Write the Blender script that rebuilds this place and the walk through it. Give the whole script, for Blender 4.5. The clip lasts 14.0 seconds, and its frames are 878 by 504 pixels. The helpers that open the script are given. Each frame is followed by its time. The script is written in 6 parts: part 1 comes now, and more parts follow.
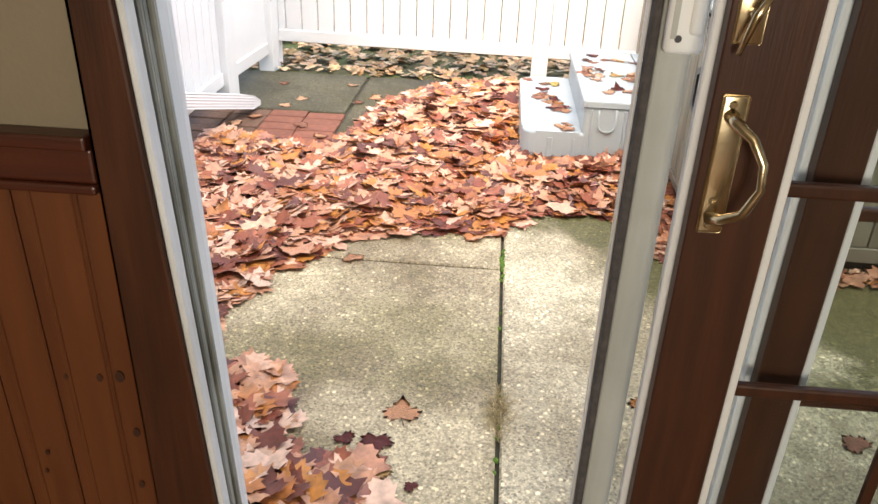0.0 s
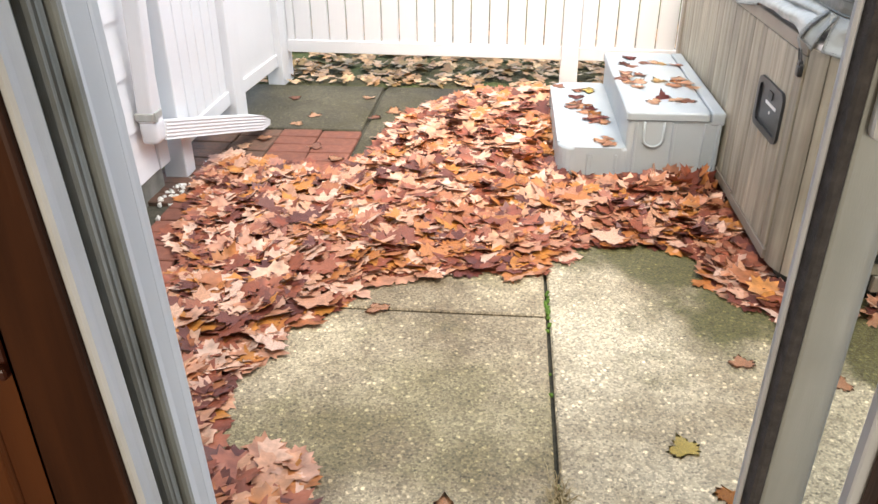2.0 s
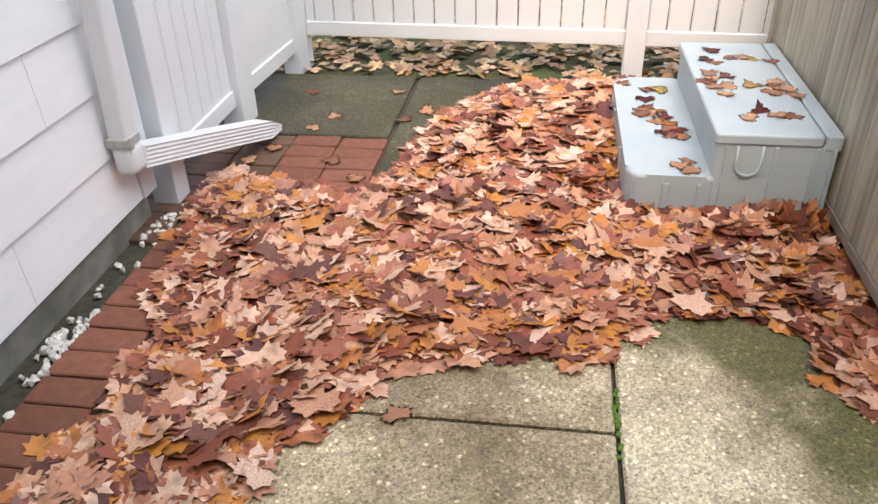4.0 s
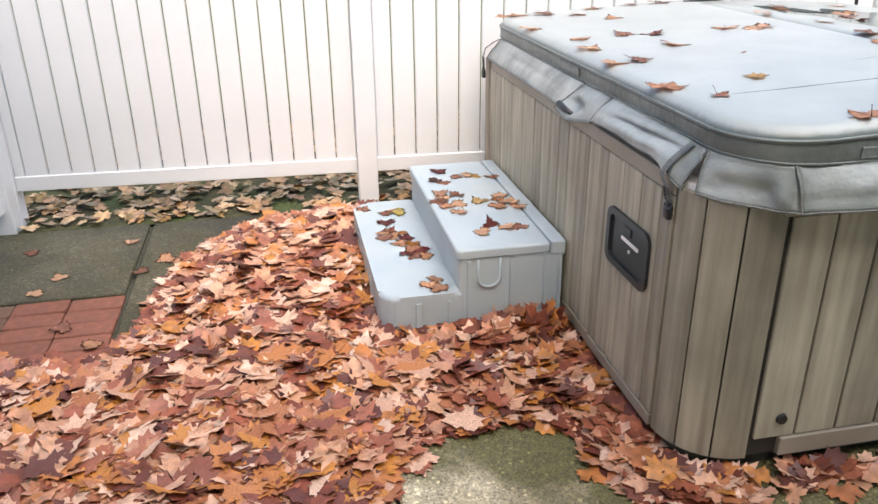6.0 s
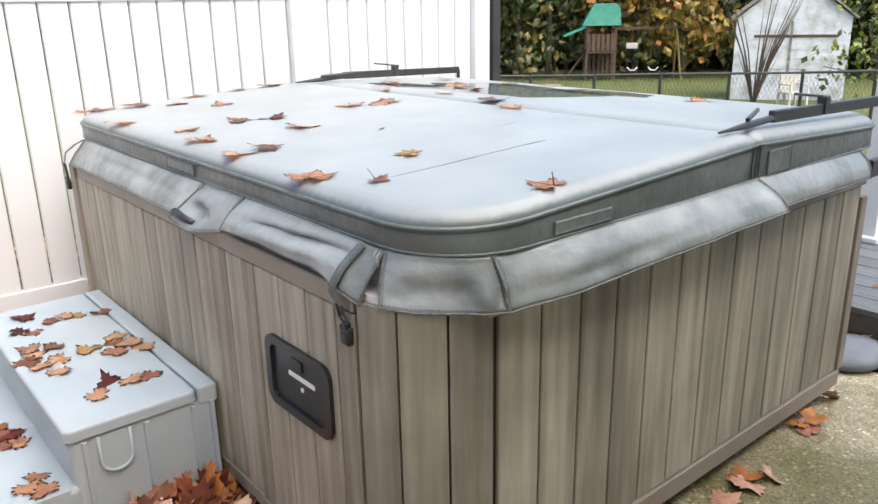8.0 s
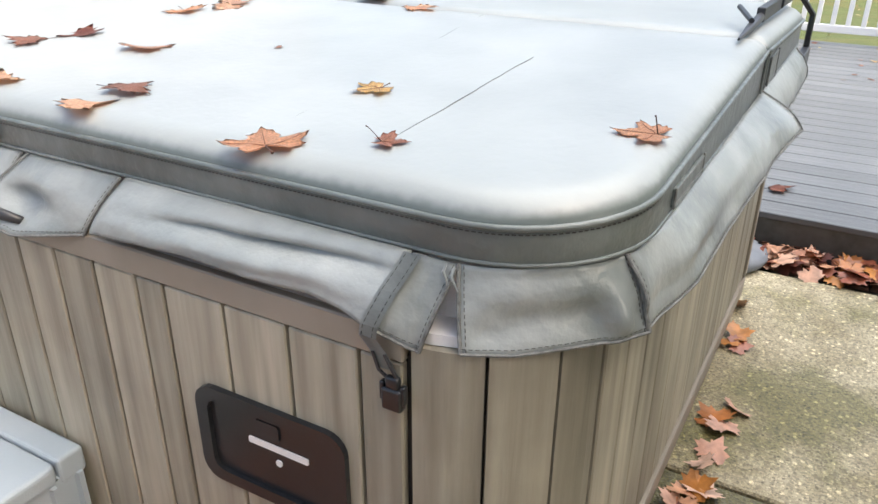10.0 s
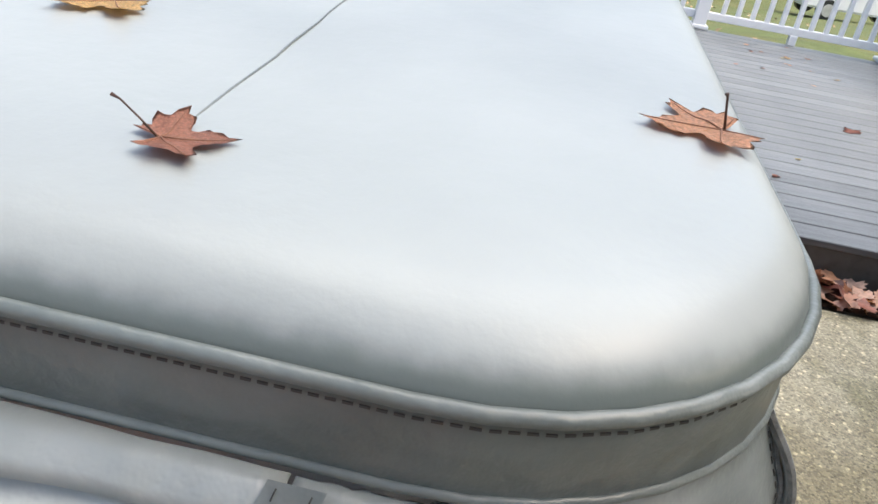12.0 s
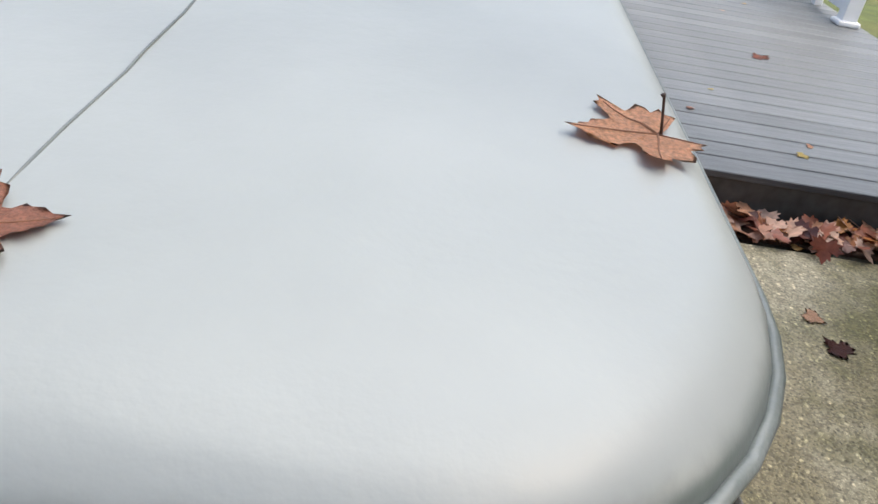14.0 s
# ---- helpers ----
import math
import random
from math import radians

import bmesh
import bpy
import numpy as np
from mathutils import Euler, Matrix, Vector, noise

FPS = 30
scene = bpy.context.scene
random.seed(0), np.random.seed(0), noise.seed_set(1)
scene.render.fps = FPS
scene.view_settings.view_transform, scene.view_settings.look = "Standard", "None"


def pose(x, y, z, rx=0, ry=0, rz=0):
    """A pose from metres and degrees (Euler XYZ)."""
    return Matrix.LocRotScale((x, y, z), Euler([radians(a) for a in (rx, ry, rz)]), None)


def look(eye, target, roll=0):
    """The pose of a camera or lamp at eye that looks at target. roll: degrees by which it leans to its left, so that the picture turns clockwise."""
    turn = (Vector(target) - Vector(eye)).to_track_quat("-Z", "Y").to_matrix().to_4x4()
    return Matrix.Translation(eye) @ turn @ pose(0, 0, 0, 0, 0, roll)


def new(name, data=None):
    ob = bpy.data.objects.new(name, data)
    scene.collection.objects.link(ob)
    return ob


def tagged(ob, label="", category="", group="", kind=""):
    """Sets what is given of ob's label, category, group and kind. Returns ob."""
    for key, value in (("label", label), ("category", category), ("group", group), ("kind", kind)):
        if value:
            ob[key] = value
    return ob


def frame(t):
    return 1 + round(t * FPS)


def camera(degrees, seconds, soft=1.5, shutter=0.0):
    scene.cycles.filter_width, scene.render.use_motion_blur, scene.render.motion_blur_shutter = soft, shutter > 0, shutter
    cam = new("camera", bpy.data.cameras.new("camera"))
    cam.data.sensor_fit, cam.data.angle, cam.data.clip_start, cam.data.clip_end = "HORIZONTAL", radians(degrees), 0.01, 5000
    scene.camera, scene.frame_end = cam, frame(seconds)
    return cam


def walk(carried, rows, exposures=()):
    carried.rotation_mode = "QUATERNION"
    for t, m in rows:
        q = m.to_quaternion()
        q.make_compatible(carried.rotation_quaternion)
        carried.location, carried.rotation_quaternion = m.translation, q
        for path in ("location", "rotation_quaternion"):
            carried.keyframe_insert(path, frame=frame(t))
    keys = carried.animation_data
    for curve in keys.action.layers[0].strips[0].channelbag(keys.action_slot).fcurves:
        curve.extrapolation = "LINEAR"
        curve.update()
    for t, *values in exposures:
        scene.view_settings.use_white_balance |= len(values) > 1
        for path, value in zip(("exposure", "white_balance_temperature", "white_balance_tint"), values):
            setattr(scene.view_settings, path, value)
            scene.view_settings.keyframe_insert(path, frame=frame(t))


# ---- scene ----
cam = camera(59.1, 14.0)
PATH = [
    (0, (0.071, 0.066, 1.368), (-0.044, 1.833, 0.44), 2.3),
    (0.5, (0.068, 0.072, 1.376), (-0.068, 1.841, 0.455), 1.6),
    (1, (0.036, 0.111, 1.371), (-0.119, 1.877, 0.445), 0.9),
    (1.5, (0.013, 0.259, 1.367), (-0.15, 2.021, 0.433), 0.1),
    (2, (-0.014, 0.452, 1.364), (-0.175, 2.206, 0.417), -0.2),
    (2.2, (-0.015, 0.534, 1.342), (-0.186, 2.285, 0.392), -0.4),
    (4.3, (-0.092, 1.198, 1.401), (-0.353, 2.871, 0.338), -1.5),
    (4.5, (-0.102, 1.214, 1.408), (-0.281, 2.907, 0.358), -1.2),
    (5, (-0.088, 1.222, 1.424), (-0.067, 2.974, 0.46), -0.8),
    (5.5, (-0.075, 1.224, 1.444), (0.113, 3.011, 0.567), -0.9),
    (6, (-0.064, 1.222, 1.436), (0.297, 3.016, 0.629), -0.6),
    (6.5, (-0.018, 1.259, 1.425), (0.533, 3.028, 0.673), -0.7),
    (7, (0.041, 1.369, 1.382), (0.82, 3.07, 0.675), -0.9),
    (7.5, (0.059, 1.583, 1.359), (1.092, 3.177, 0.734), -1.6),
    (8, (0.131, 1.74, 1.334), (1.347, 3.208, 0.729), -1.1),
    (8.2, (0.123, 1.807, 1.327), (1.393, 3.218, 0.698), -0.9),
    (10.3, (0.266, 2.615, 1.298), (1.899, 3.373, 0.426), 1.4),
    (10.5, (0.324, 2.677, 1.261), (1.997, 3.346, 0.393), 2.2),
    (11, (0.517, 2.757, 1.199), (2.238, 3.21, 0.285), 4.6),
    (11.5, (0.658, 2.841, 1.128), (2.406, 3.099, 0.19), 7.9),
    (12, (0.707, 2.889, 1.141), (2.472, 3.037, 0.212), 10.0),
    (12.5, (0.731, 2.905, 1.145), (2.505, 2.988, 0.226), 10.9),
    (13, (0.764, 2.887, 1.154), (2.534, 2.917, 0.224), 10.8),
    (13.5, (0.791, 2.889, 1.137), (2.537, 2.86, 0.162), 11.0),
    (14, (0.808, 2.895, 1.163), (2.51, 2.816, 0.115), 10.3),
]
walk(cam, [(t, look(eye, target, roll)) for t, eye, target, roll in PATH],
     exposures=[(0.0, 2.2, 7050, 10), (2.2, 2.0, 7000, 10), (4.5, 1.54, 6800, 10), (7.5, 1.55, 6550, 10), (8.2, 1.58, 6650, 10), (10.5, 1.76, 6900, 10), (12.0, 1.60, 6800, 10), (14.0, 1.35, 6800, 10)])

# ---- world and light ----
world = bpy.data.worlds.new("world")
scene.world = world
world.use_nodes = True
wn = world.node_tree
sky = wn.nodes.new("ShaderNodeTexSky")
sky.sky_type = "NISHITA"
sky.sun_disc = False
sky.sun_elevation, sky.sun_rotation = radians(50), radians(190)
sky.air_density, sky.dust_density, sky.ozone_density = 1.0, 4.0, 1.0
wn.links.new(sky.outputs[0], wn.nodes["Background"].inputs[0])
wn.nodes["Background"].inputs[1].default_value = 0.13
sun_data = bpy.data.lights.new("sun", "SUN")
sun_data.energy, sun_data.angle, sun_data.color = 1.05, radians(60), (1.0, 0.97, 0.93)
sun = new("sun", sun_data)
sun.matrix_world = look((0, 0, 0), (-0.42, 0.10, -1.0))

# Area lamp added to brighten the dark room; no window is built here.
fill_lamp = bpy.data.lights.new("room_fill_light", "AREA")
fill_lamp.shape, fill_lamp.size, fill_lamp.size_y, fill_lamp.energy, fill_lamp.color = "RECTANGLE", 1.5, 1.2, 30, (1.0, 0.93, 0.82)
new("room_fill_light", fill_lamp).matrix_world = look((0.2, -2.97, 1.45), (0.0, 1.0, 0.9))


# ---- materials ----
def mat(name, c1, c2=None, rough=0.6, scale=8.0, stretch=(1, 1, 1), metal=0.0, bump=0.1, fine=120.0, rand=0.0, stain=None, stain_scale=1.5, stain_amt=0.5, coat=0.0, spec=0.5, dist=0.004):
    """Two-scale noise colour between c1 and c2, optional stain, per-piece value shift and fine relief."""
    m = bpy.data.materials.new(name)
    m.use_nodes = True
    t = m.node_tree
    N, L = t.nodes, t.links
    b = N["Principled BSDF"]
    co = N.new("ShaderNodeTexCoord")
    mp = N.new("ShaderNodeMapping")
    mp.inputs["Scale"].default_value = stretch
    L.new(co.outputs["Object"], mp.inputs[0])
    n1 = N.new("ShaderNodeTexNoise")
    n1.inputs["Scale"].default_value, n1.inputs["Detail"].default_value = scale, 6
    L.new(mp.outputs[0], n1.inputs["Vector"])
    r = N.new("ShaderNodeValToRGB")
    r.color_ramp.elements[0].position, r.color_ramp.elements[1].position = 0.3, 0.7
    r.color_ramp.elements[0].color = (*c1, 1)
    r.color_ramp.elements[1].color = (*(c2 or c1), 1)
    L.new(n1.outputs[0], r.inputs[0])
    col = r.outputs[0]
    if stain:
        n2 = N.new("ShaderNodeTexNoise")
        n2.inputs["Scale"].default_value, n2.inputs["Detail"].default_value = stain_scale, 8
        L.new(co.outputs["Object"], n2.inputs["Vector"])
        r2 = N.new("ShaderNodeValToRGB")
        r2.color_ramp.elements[0].position, r2.color_ramp.elements[1].position = 0.45, 0.68
        r2.color_ramp.elements[1].color = (stain_amt,) * 3 + (1,)
        L.new(n2.outputs[0], r2.inputs[0])
        mx = N.new("ShaderNodeMix")
        mx.data_type = "RGBA"
        L.new(r2.outputs[0], mx.inputs["Factor"])
        L.new(col, mx.inputs["A"])
        mx.inputs["B"].default_value = (*stain, 1)
        col = mx.outputs["Result"]
    if rand:
        oi, gi, ad, fr = N.new("ShaderNodeObjectInfo"), N.new("ShaderNodeNewGeometry"), N.new("ShaderNodeMath"), N.new("ShaderNodeMath")
        L.new(oi.outputs["Random"], ad.inputs[0])
        L.new(gi.outputs["Random Per Island"], ad.inputs[1])
        fr.operation = "FRACT"
        L.new(ad.outputs[0], fr.inputs[0])
        mr = N.new("ShaderNodeMapRange")
        mr.inputs["To Min"].default_value, mr.inputs["To Max"].default_value = 1 - rand, 1 + rand
        L.new(fr.outputs[0], mr.inputs[0])
        hs = N.new("ShaderNodeHueSaturation")
        L.new(mr.outputs[0], hs.inputs["Value"])
        L.new(col, hs.inputs["Color"])
        col = hs.outputs[0]
    L.new(col, b.inputs["Base Color"])
    b.inputs["Roughness"].default_value, b.inputs["Metallic"].default_value = rough, metal
    b.inputs["Coat Weight"].default_value = coat
    b.inputs["Specular IOR Level"].default_value = spec
    if bump:
        n3 = N.new("ShaderNodeTexNoise")
        n3.inputs["Scale"].default_value, n3.inputs["Detail"].default_value = fine, 4
        L.new(mp.outputs[0], n3.inputs["Vector"])
        bp = N.new("ShaderNodeBump")
        bp.inputs["Strength"].default_value, bp.inputs["Distance"].default_value = bump, dist
        L.new(n3.outputs[0], bp.inputs["Height"])
        L.new(bp.outputs[0], b.inputs["Normal"])
    return m


VINYL = mat("white_vinyl", (0.68, 0.70, 0.715), (0.73, 0.745, 0.76), 0.42, 3, bump=0.03)
SIDING = mat("white_siding", (0.80, 0.82, 0.84), (0.86, 0.87, 0.88), 0.5, 4, (1, 1, 6), bump=0.08, fine=60)
STEP_PLASTIC = mat("pale_grey_plastic", (0.33, 0.40, 0.445), (0.39, 0.455, 0.50), 0.42, 5, bump=0.12, fine=260, stain=(0.42, 0.46, 0.42), stain_scale=3, stain_amt=0.35)
TUB_WOOD = mat("weathered_taupe_board", (0.235, 0.215, 0.165), (0.47, 0.44, 0.345), 0.55, 5, (6, 6, 0.35), bump=0.3, fine=40, rand=0.14, stain=(0.11, 0.095, 0.075), stain_scale=2.2, stain_amt=0.45)
TUB_TRIM = mat("taupe_trim", (0.24, 0.21, 0.165), (0.30, 0.265, 0.215), 0.5, 6, bump=0.1, fine=60)
# Near-black colour that stands for the shade in gaps and under boards.
GAP_SHADE = mat("recess_shade", (0.02, 0.018, 0.015), (0.04, 0.035, 0.03), 0.9, 6)
PLINTH = mat("mossy_plinth", (0.03, 0.035, 0.025), (0.06, 0.055, 0.045), 0.8, 14, bump=0.4, fine=60)
COVER = mat("grey_marine_vinyl", (0.29, 0.32, 0.313), (0.345, 0.375, 0.367), 0.36, 3.5, bump=0.16, fine=55, stain=(0.25, 0.275, 0.275), stain_scale=4, stain_amt=0.5)
# Darker copy of the cover vinyl, with the upright sides' shade in its colour.
COVER_BAND = mat("shaded_green_grey_vinyl", (0.105, 0.128, 0.124), (0.185, 0.21, 0.203), 0.33, 9, bump=0.55, fine=38, stain=(0.085, 0.098, 0.09), stain_scale=6, stain_amt=0.7, dist=0.006)
COVER_SIDE = mat("grey_vinyl_skirt", (0.21, 0.24, 0.235), (0.37, 0.40, 0.392), 0.30, 6, bump=0.45, fine=26, stain=(0.13, 0.15, 0.145), stain_scale=7, stain_amt=0.75, dist=0.010, spec=0.6)
STITCH = mat("pale_thread", (0.5, 0.5, 0.47), (0.6, 0.6, 0.56), 0.7)
STITCH_DARK = mat("dark_thread", (0.03, 0.03, 0.03), (0.05, 0.05, 0.045), 0.7)
HEM = mat("sewn_vinyl_hem", (0.10, 0.105, 0.10), (0.22, 0.23, 0.22), 0.6, 90, bump=0.5, fine=300)
BLACK_PLASTIC = mat("black_plastic", (0.012, 0.014, 0.016), (0.02, 0.022, 0.025), 0.3, 8, bump=0.03)
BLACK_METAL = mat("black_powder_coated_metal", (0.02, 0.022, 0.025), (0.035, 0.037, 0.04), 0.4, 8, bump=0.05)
WHITE_PLASTIC = mat("white_plastic", (0.75, 0.76, 0.75), (0.8, 0.8, 0.79), 0.35, 5, bump=0.02)
SHELL = mat("white_acrylic_shell", (0.66, 0.67, 0.68), (0.74, 0.74, 0.75), 0.25, 60, bump=0.02)
BRASS = mat("worn_brass", (0.50, 0.39, 0.22), (0.70, 0.60, 0.42), 0.24, 20, metal=1.0, bump=0.03, stain=(0.3, 0.2, 0.1), stain_scale=25, stain_amt=0.5)
STAINED = mat("dark_stained_wood", (0.035, 0.012, 0.006), (0.07, 0.024, 0.010), 0.45, 5, (9, 9, 0.7), bump=0.12, fine=30, stain=(0.035, 0.012, 0.006), stain_scale=3, spec=0.3)
CHAIR = mat("red_brown_stained_rail", (0.05, 0.012, 0.006), (0.08, 0.02, 0.009), 0.35, 5, (0.7, 9, 9), bump=0.1, fine=30)
PINE = mat("orange_pine", (0.085, 0.026, 0.009), (0.135, 0.043, 0.014), 0.4, 4, (9, 9, 0.5), bump=0.08, fine=40, rand=0.12)
KNOT = mat("pine_knot", (0.03, 0.01, 0.005), (0.05, 0.018, 0.008), 0.5, 40)
PAINT = mat("beige_wall_paint", (0.19, 0.15, 0.10), (0.22, 0.18, 0.122), 0.7, 3, bump=0.1, fine=150)
CEIL = mat("ceiling_paint", (0.6, 0.58, 0.53), (0.65, 0.63, 0.58), 0.8)
FLOORING = mat("brown_floor", (0.16, 0.09, 0.05), (0.22, 0.13, 0.07), 0.4, 4, (1, 8, 1))
JAMB_WHITE = mat("chalky_white_jamb", (0.62, 0.64, 0.66), (0.75, 0.76, 0.77), 0.5, 5, (8, 8, 0.6), bump=0.1, stain=(0.45, 0.45, 0.43), stain_scale=6, stain_amt=0.5)
JAMB_GREY = mat("dirty_grey_track", (0.20, 0.21, 0.19), (0.36, 0.37, 0.34), 0.55, 6, (8, 8, 0.5), bump=0.2, stain=(0.12, 0.12, 0.10), stain_scale=7, stain_amt=0.7)
ALU = mat("dull_aluminium_frame", (0.36, 0.37, 0.34), (0.46, 0.47, 0.44), 0.45, 5, (6, 6, 0.6), bump=0.1, stain=(0.28, 0.28, 0.25), stain_scale=5, stain_amt=0.5)
FUZZ = mat("dark_pile_weatherstrip", (0.05, 0.045, 0.045), (0.10, 0.09, 0.085), 0.95, 60, bump=0.6, fine=300)
FOUNDATION = mat("grey_foundation_concrete", (0.16, 0.155, 0.13), (0.28, 0.27, 0.24), 0.85, 12, bump=0.5, fine=90, stain=(0.08, 0.08, 0.055), stain_scale=5, stain_amt=0.7)
BRICK = mat("red_clay_brick", (0.15, 0.052, 0.032), (0.24, 0.085, 0.052), 0.75, 30, bump=0.4, fine=150, rand=0.22, stain=(0.15, 0.06, 0.04), stain_scale=9, stain_amt=0.6)
BRICK_OLD = mat("mossy_clay_brick", (0.085, 0.055, 0.035), (0.15, 0.07, 0.045), 0.8, 30, bump=0.4, fine=150, rand=0.2)
SAND = mat("dark_joint_sand", (0.03, 0.03, 0.02), (0.07, 0.065, 0.045), 0.95, 40, bump=0.4)
DECK = mat("grey_composite_decking", (0.10, 0.112, 0.118), (0.19, 0.20, 0.205), 0.45, 5, (9, 0.5, 9), bump=0.35, fine=40, rand=0.16, stain=(0.085, 0.095, 0.10), stain_scale=2.5, stain_amt=0.5)
DECK_FASCIA = mat("dark_grey_fascia", (0.07, 0.07, 0.06), (0.11, 0.11, 0.10), 0.7, 6, (1, 4, 4), bump=0.2)
SOIL = mat("mossy_soil", (0.045, 0.042, 0.016), (0.10, 0.085, 0.035), 0.95, 14, bump=0.8, fine=60, stain=(0.06, 0.085, 0.02), stain_scale=3, stain_amt=0.9, dist=0.02)
GRASS = mat("lawn_grass", (0.06, 0.085, 0.018), (0.11, 0.14, 0.03), 0.9, 6, bump=0.8, fine=40, stain=(0.17, 0.13, 0.04), stain_scale=1.2, stain_amt=0.5, dist=0.03)
MOSS = mat("bright_moss", (0.06, 0.13, 0.015), (0.12, 0.22, 0.03), 0.95, 60, bump=0.8, fine=200)
STRAW = mat("dry_straw", (0.32, 0.25, 0.13), (0.45, 0.36, 0.2), 0.8)
PEBBLE = mat("white_pebble", (0.5, 0.5, 0.46), (0.7, 0.69, 0.64), 0.6, 30, rand=0.25)
STEM = mat("leaf_stem", (0.04, 0.018, 0.01), (0.08, 0.035, 0.02), 0.6)
WATER_BAG = mat("grey_fabric_bag", (0.13, 0.15, 0.17), (0.2, 0.22, 0.25), 0.6, 8, bump=0.4, fine=20)


def concrete(name, light, dark, moss, moss_amt, wet, lean=0.0, start=0.0):
    """Exposed aggregate: pebble cells of several shades, cement between them, and broad stains."""
    m = bpy.data.materials.new(name)
    m.use_nodes = True
    N, L = m.node_tree.nodes, m.node_tree.links
    b = N["Principled BSDF"]
    co = N.new("ShaderNodeTexCoord")
    big = N.new("ShaderNodeTexNoise")
    big.inputs["Scale"].default_value, big.inputs["Detail"].default_value = 1.15, 9
    big.inputs["Roughness"].default_value = 0.62
    L.new(co.outputs["Object"], big.inputs["Vector"])
    r = N.new("ShaderNodeValToRGB")
    r.color_ramp.elements[0].position, r.color_ramp.elements[1].position = 0.42, 0.58
    r.color_ramp.elements[0].color, r.color_ramp.elements[1].color = (*dark, 1), (*light, 1)
    L.new(big.outputs[0], r.inputs[0])
    vo = N.new("ShaderNodeTexVoronoi")
    vo.inputs["Scale"].default_value = 150
    L.new(co.outputs["Object"], vo.inputs["Vector"])
    bw = N.new("ShaderNodeRGBToBW")
    L.new(vo.outputs["Color"], bw.inputs[0])
    pv = N.new("ShaderNodeMapRange")
    pv.inputs["From Min"].default_value, pv.inputs["From Max"].default_value = 0.2, 0.8
    pv.inputs["To Min"].default_value, pv.inputs["To Max"].default_value = 0.7, 1.35
    L.new(bw.outputs[0], pv.inputs[0])
    hs = N.new("ShaderNodeHueSaturation")
    L.new(pv.outputs[0], hs.inputs["Value"])
    ms = N.new("ShaderNodeTexNoise")
    ms.inputs["Scale"].default_value, ms.inputs["Detail"].default_value = 1.9, 9
    ms.inputs["Roughness"].default_value = 0.62
    mp = N.new("ShaderNodeMapping")
    mp.inputs["Location"].default_value = (3.1, 7.7, 0)
    L.new(co.outputs["Object"], mp.inputs[0])
    L.new(mp.outputs[0], ms.inputs["Vector"])
    r2 = N.new("ShaderNodeValToRGB")
    r2.color_ramp.elements[0].position, r2.color_ramp.elements[1].position = 0.48, 0.60
    r2.color_ramp.elements[1].color = (moss_amt,) * 3 + (1,)
    xyz, sum_, k1, k2, ad2 = N.new("ShaderNodeSeparateXYZ"), N.new("ShaderNodeMath"), N.new("ShaderNodeMath"), N.new("ShaderNodeMath"), N.new("ShaderNodeMath")
    L.new(co.outputs["Object"], xyz.inputs[0])
    L.new(xyz.outputs[0], sum_.inputs[0])
    L.new(xyz.outputs[1], sum_.inputs[1])
    k1.operation, k1.inputs[1].default_value = "SUBTRACT", start
    L.new(sum_.outputs[0], k1.inputs[0])
    k2.operation, k2.inputs[1].default_value = "MULTIPLY", lean
    L.new(k1.outputs[0], k2.inputs[0])
    L.new(ms.outputs[0], ad2.inputs[0])
    L.new(k2.outputs[0], ad2.inputs[1])
    L.new(ad2.outputs[0], r2.inputs[0])
    mx = N.new("ShaderNodeMix")
    mx.data_type = "RGBA"
    L.new(r2.outputs[0], mx.inputs["Factor"])
    L.new(r.outputs[0], mx.inputs["A"])
    mx.inputs["B"].default_value = (*moss, 1)
    L.new(mx.outputs["Result"], hs.inputs["Color"])
    # scattered pale and dark stones of the aggregate
    col = hs.outputs[0]
    for scale, cut, tone, amt in ((60, 0.72, 2.1, 0.8), (95, 0.66, 0.35, 0.7), (200, 0.60, 1.9, 0.6)):
        v2, bw2, st, dm_, ml, h2 = N.new("ShaderNodeTexVoronoi"), N.new("ShaderNodeRGBToBW"), N.new("ShaderNodeMapRange"), N.new("ShaderNodeMapRange"), N.new("ShaderNodeMath"), N.new("ShaderNodeHueSaturation")
        v2.inputs["Scale"].default_value = scale
        L.new(co.outputs["Object"], v2.inputs["Vector"])
        L.new(v2.outputs["Color"], bw2.inputs[0])
        st.inputs["From Min"].default_value, st.inputs["From Max"].default_value = cut - 0.02, cut + 0.02
        L.new(bw2.outputs[0], st.inputs[0])
        dm_.inputs["From Min"].default_value, dm_.inputs["From Max"].default_value = 0.30, 0.42
        dm_.inputs["To Min"].default_value, dm_.inputs["To Max"].default_value = amt, 0.0
        L.new(v2.outputs["Distance"], dm_.inputs[0])
        ml.operation = "MULTIPLY"
        L.new(st.outputs[0], ml.inputs[0])
        L.new(dm_.outputs[0], ml.inputs[1])
        L.new(ml.outputs[0], h2.inputs["Fac"])
        h2.inputs["Value"].default_value = tone
        L.new(col, h2.inputs["Color"])
        col = h2.outputs[0]
    L.new(col, b.inputs["Base Color"])
    b.inputs["Roughness"].default_value = wet
    bp = N.new("ShaderNodeBump")
    bp.inputs["Strength"].default_value, bp.inputs["Distance"].default_value = 0.5, 0.004
    sm = N.new("ShaderNodeMath")
    sm.operation = "ADD"
    L.new(vo.outputs["Distance"], sm.inputs[0])
    n3 = N.new("ShaderNodeTexNoise")
    n3.inputs["Scale"].default_value = 60
    L.new(co.outputs["Object"], n3.inputs["Vector"])
    L.new(n3.outputs[0], sm.inputs[1])
    L.new(sm.outputs[0], bp.inputs["Height"])
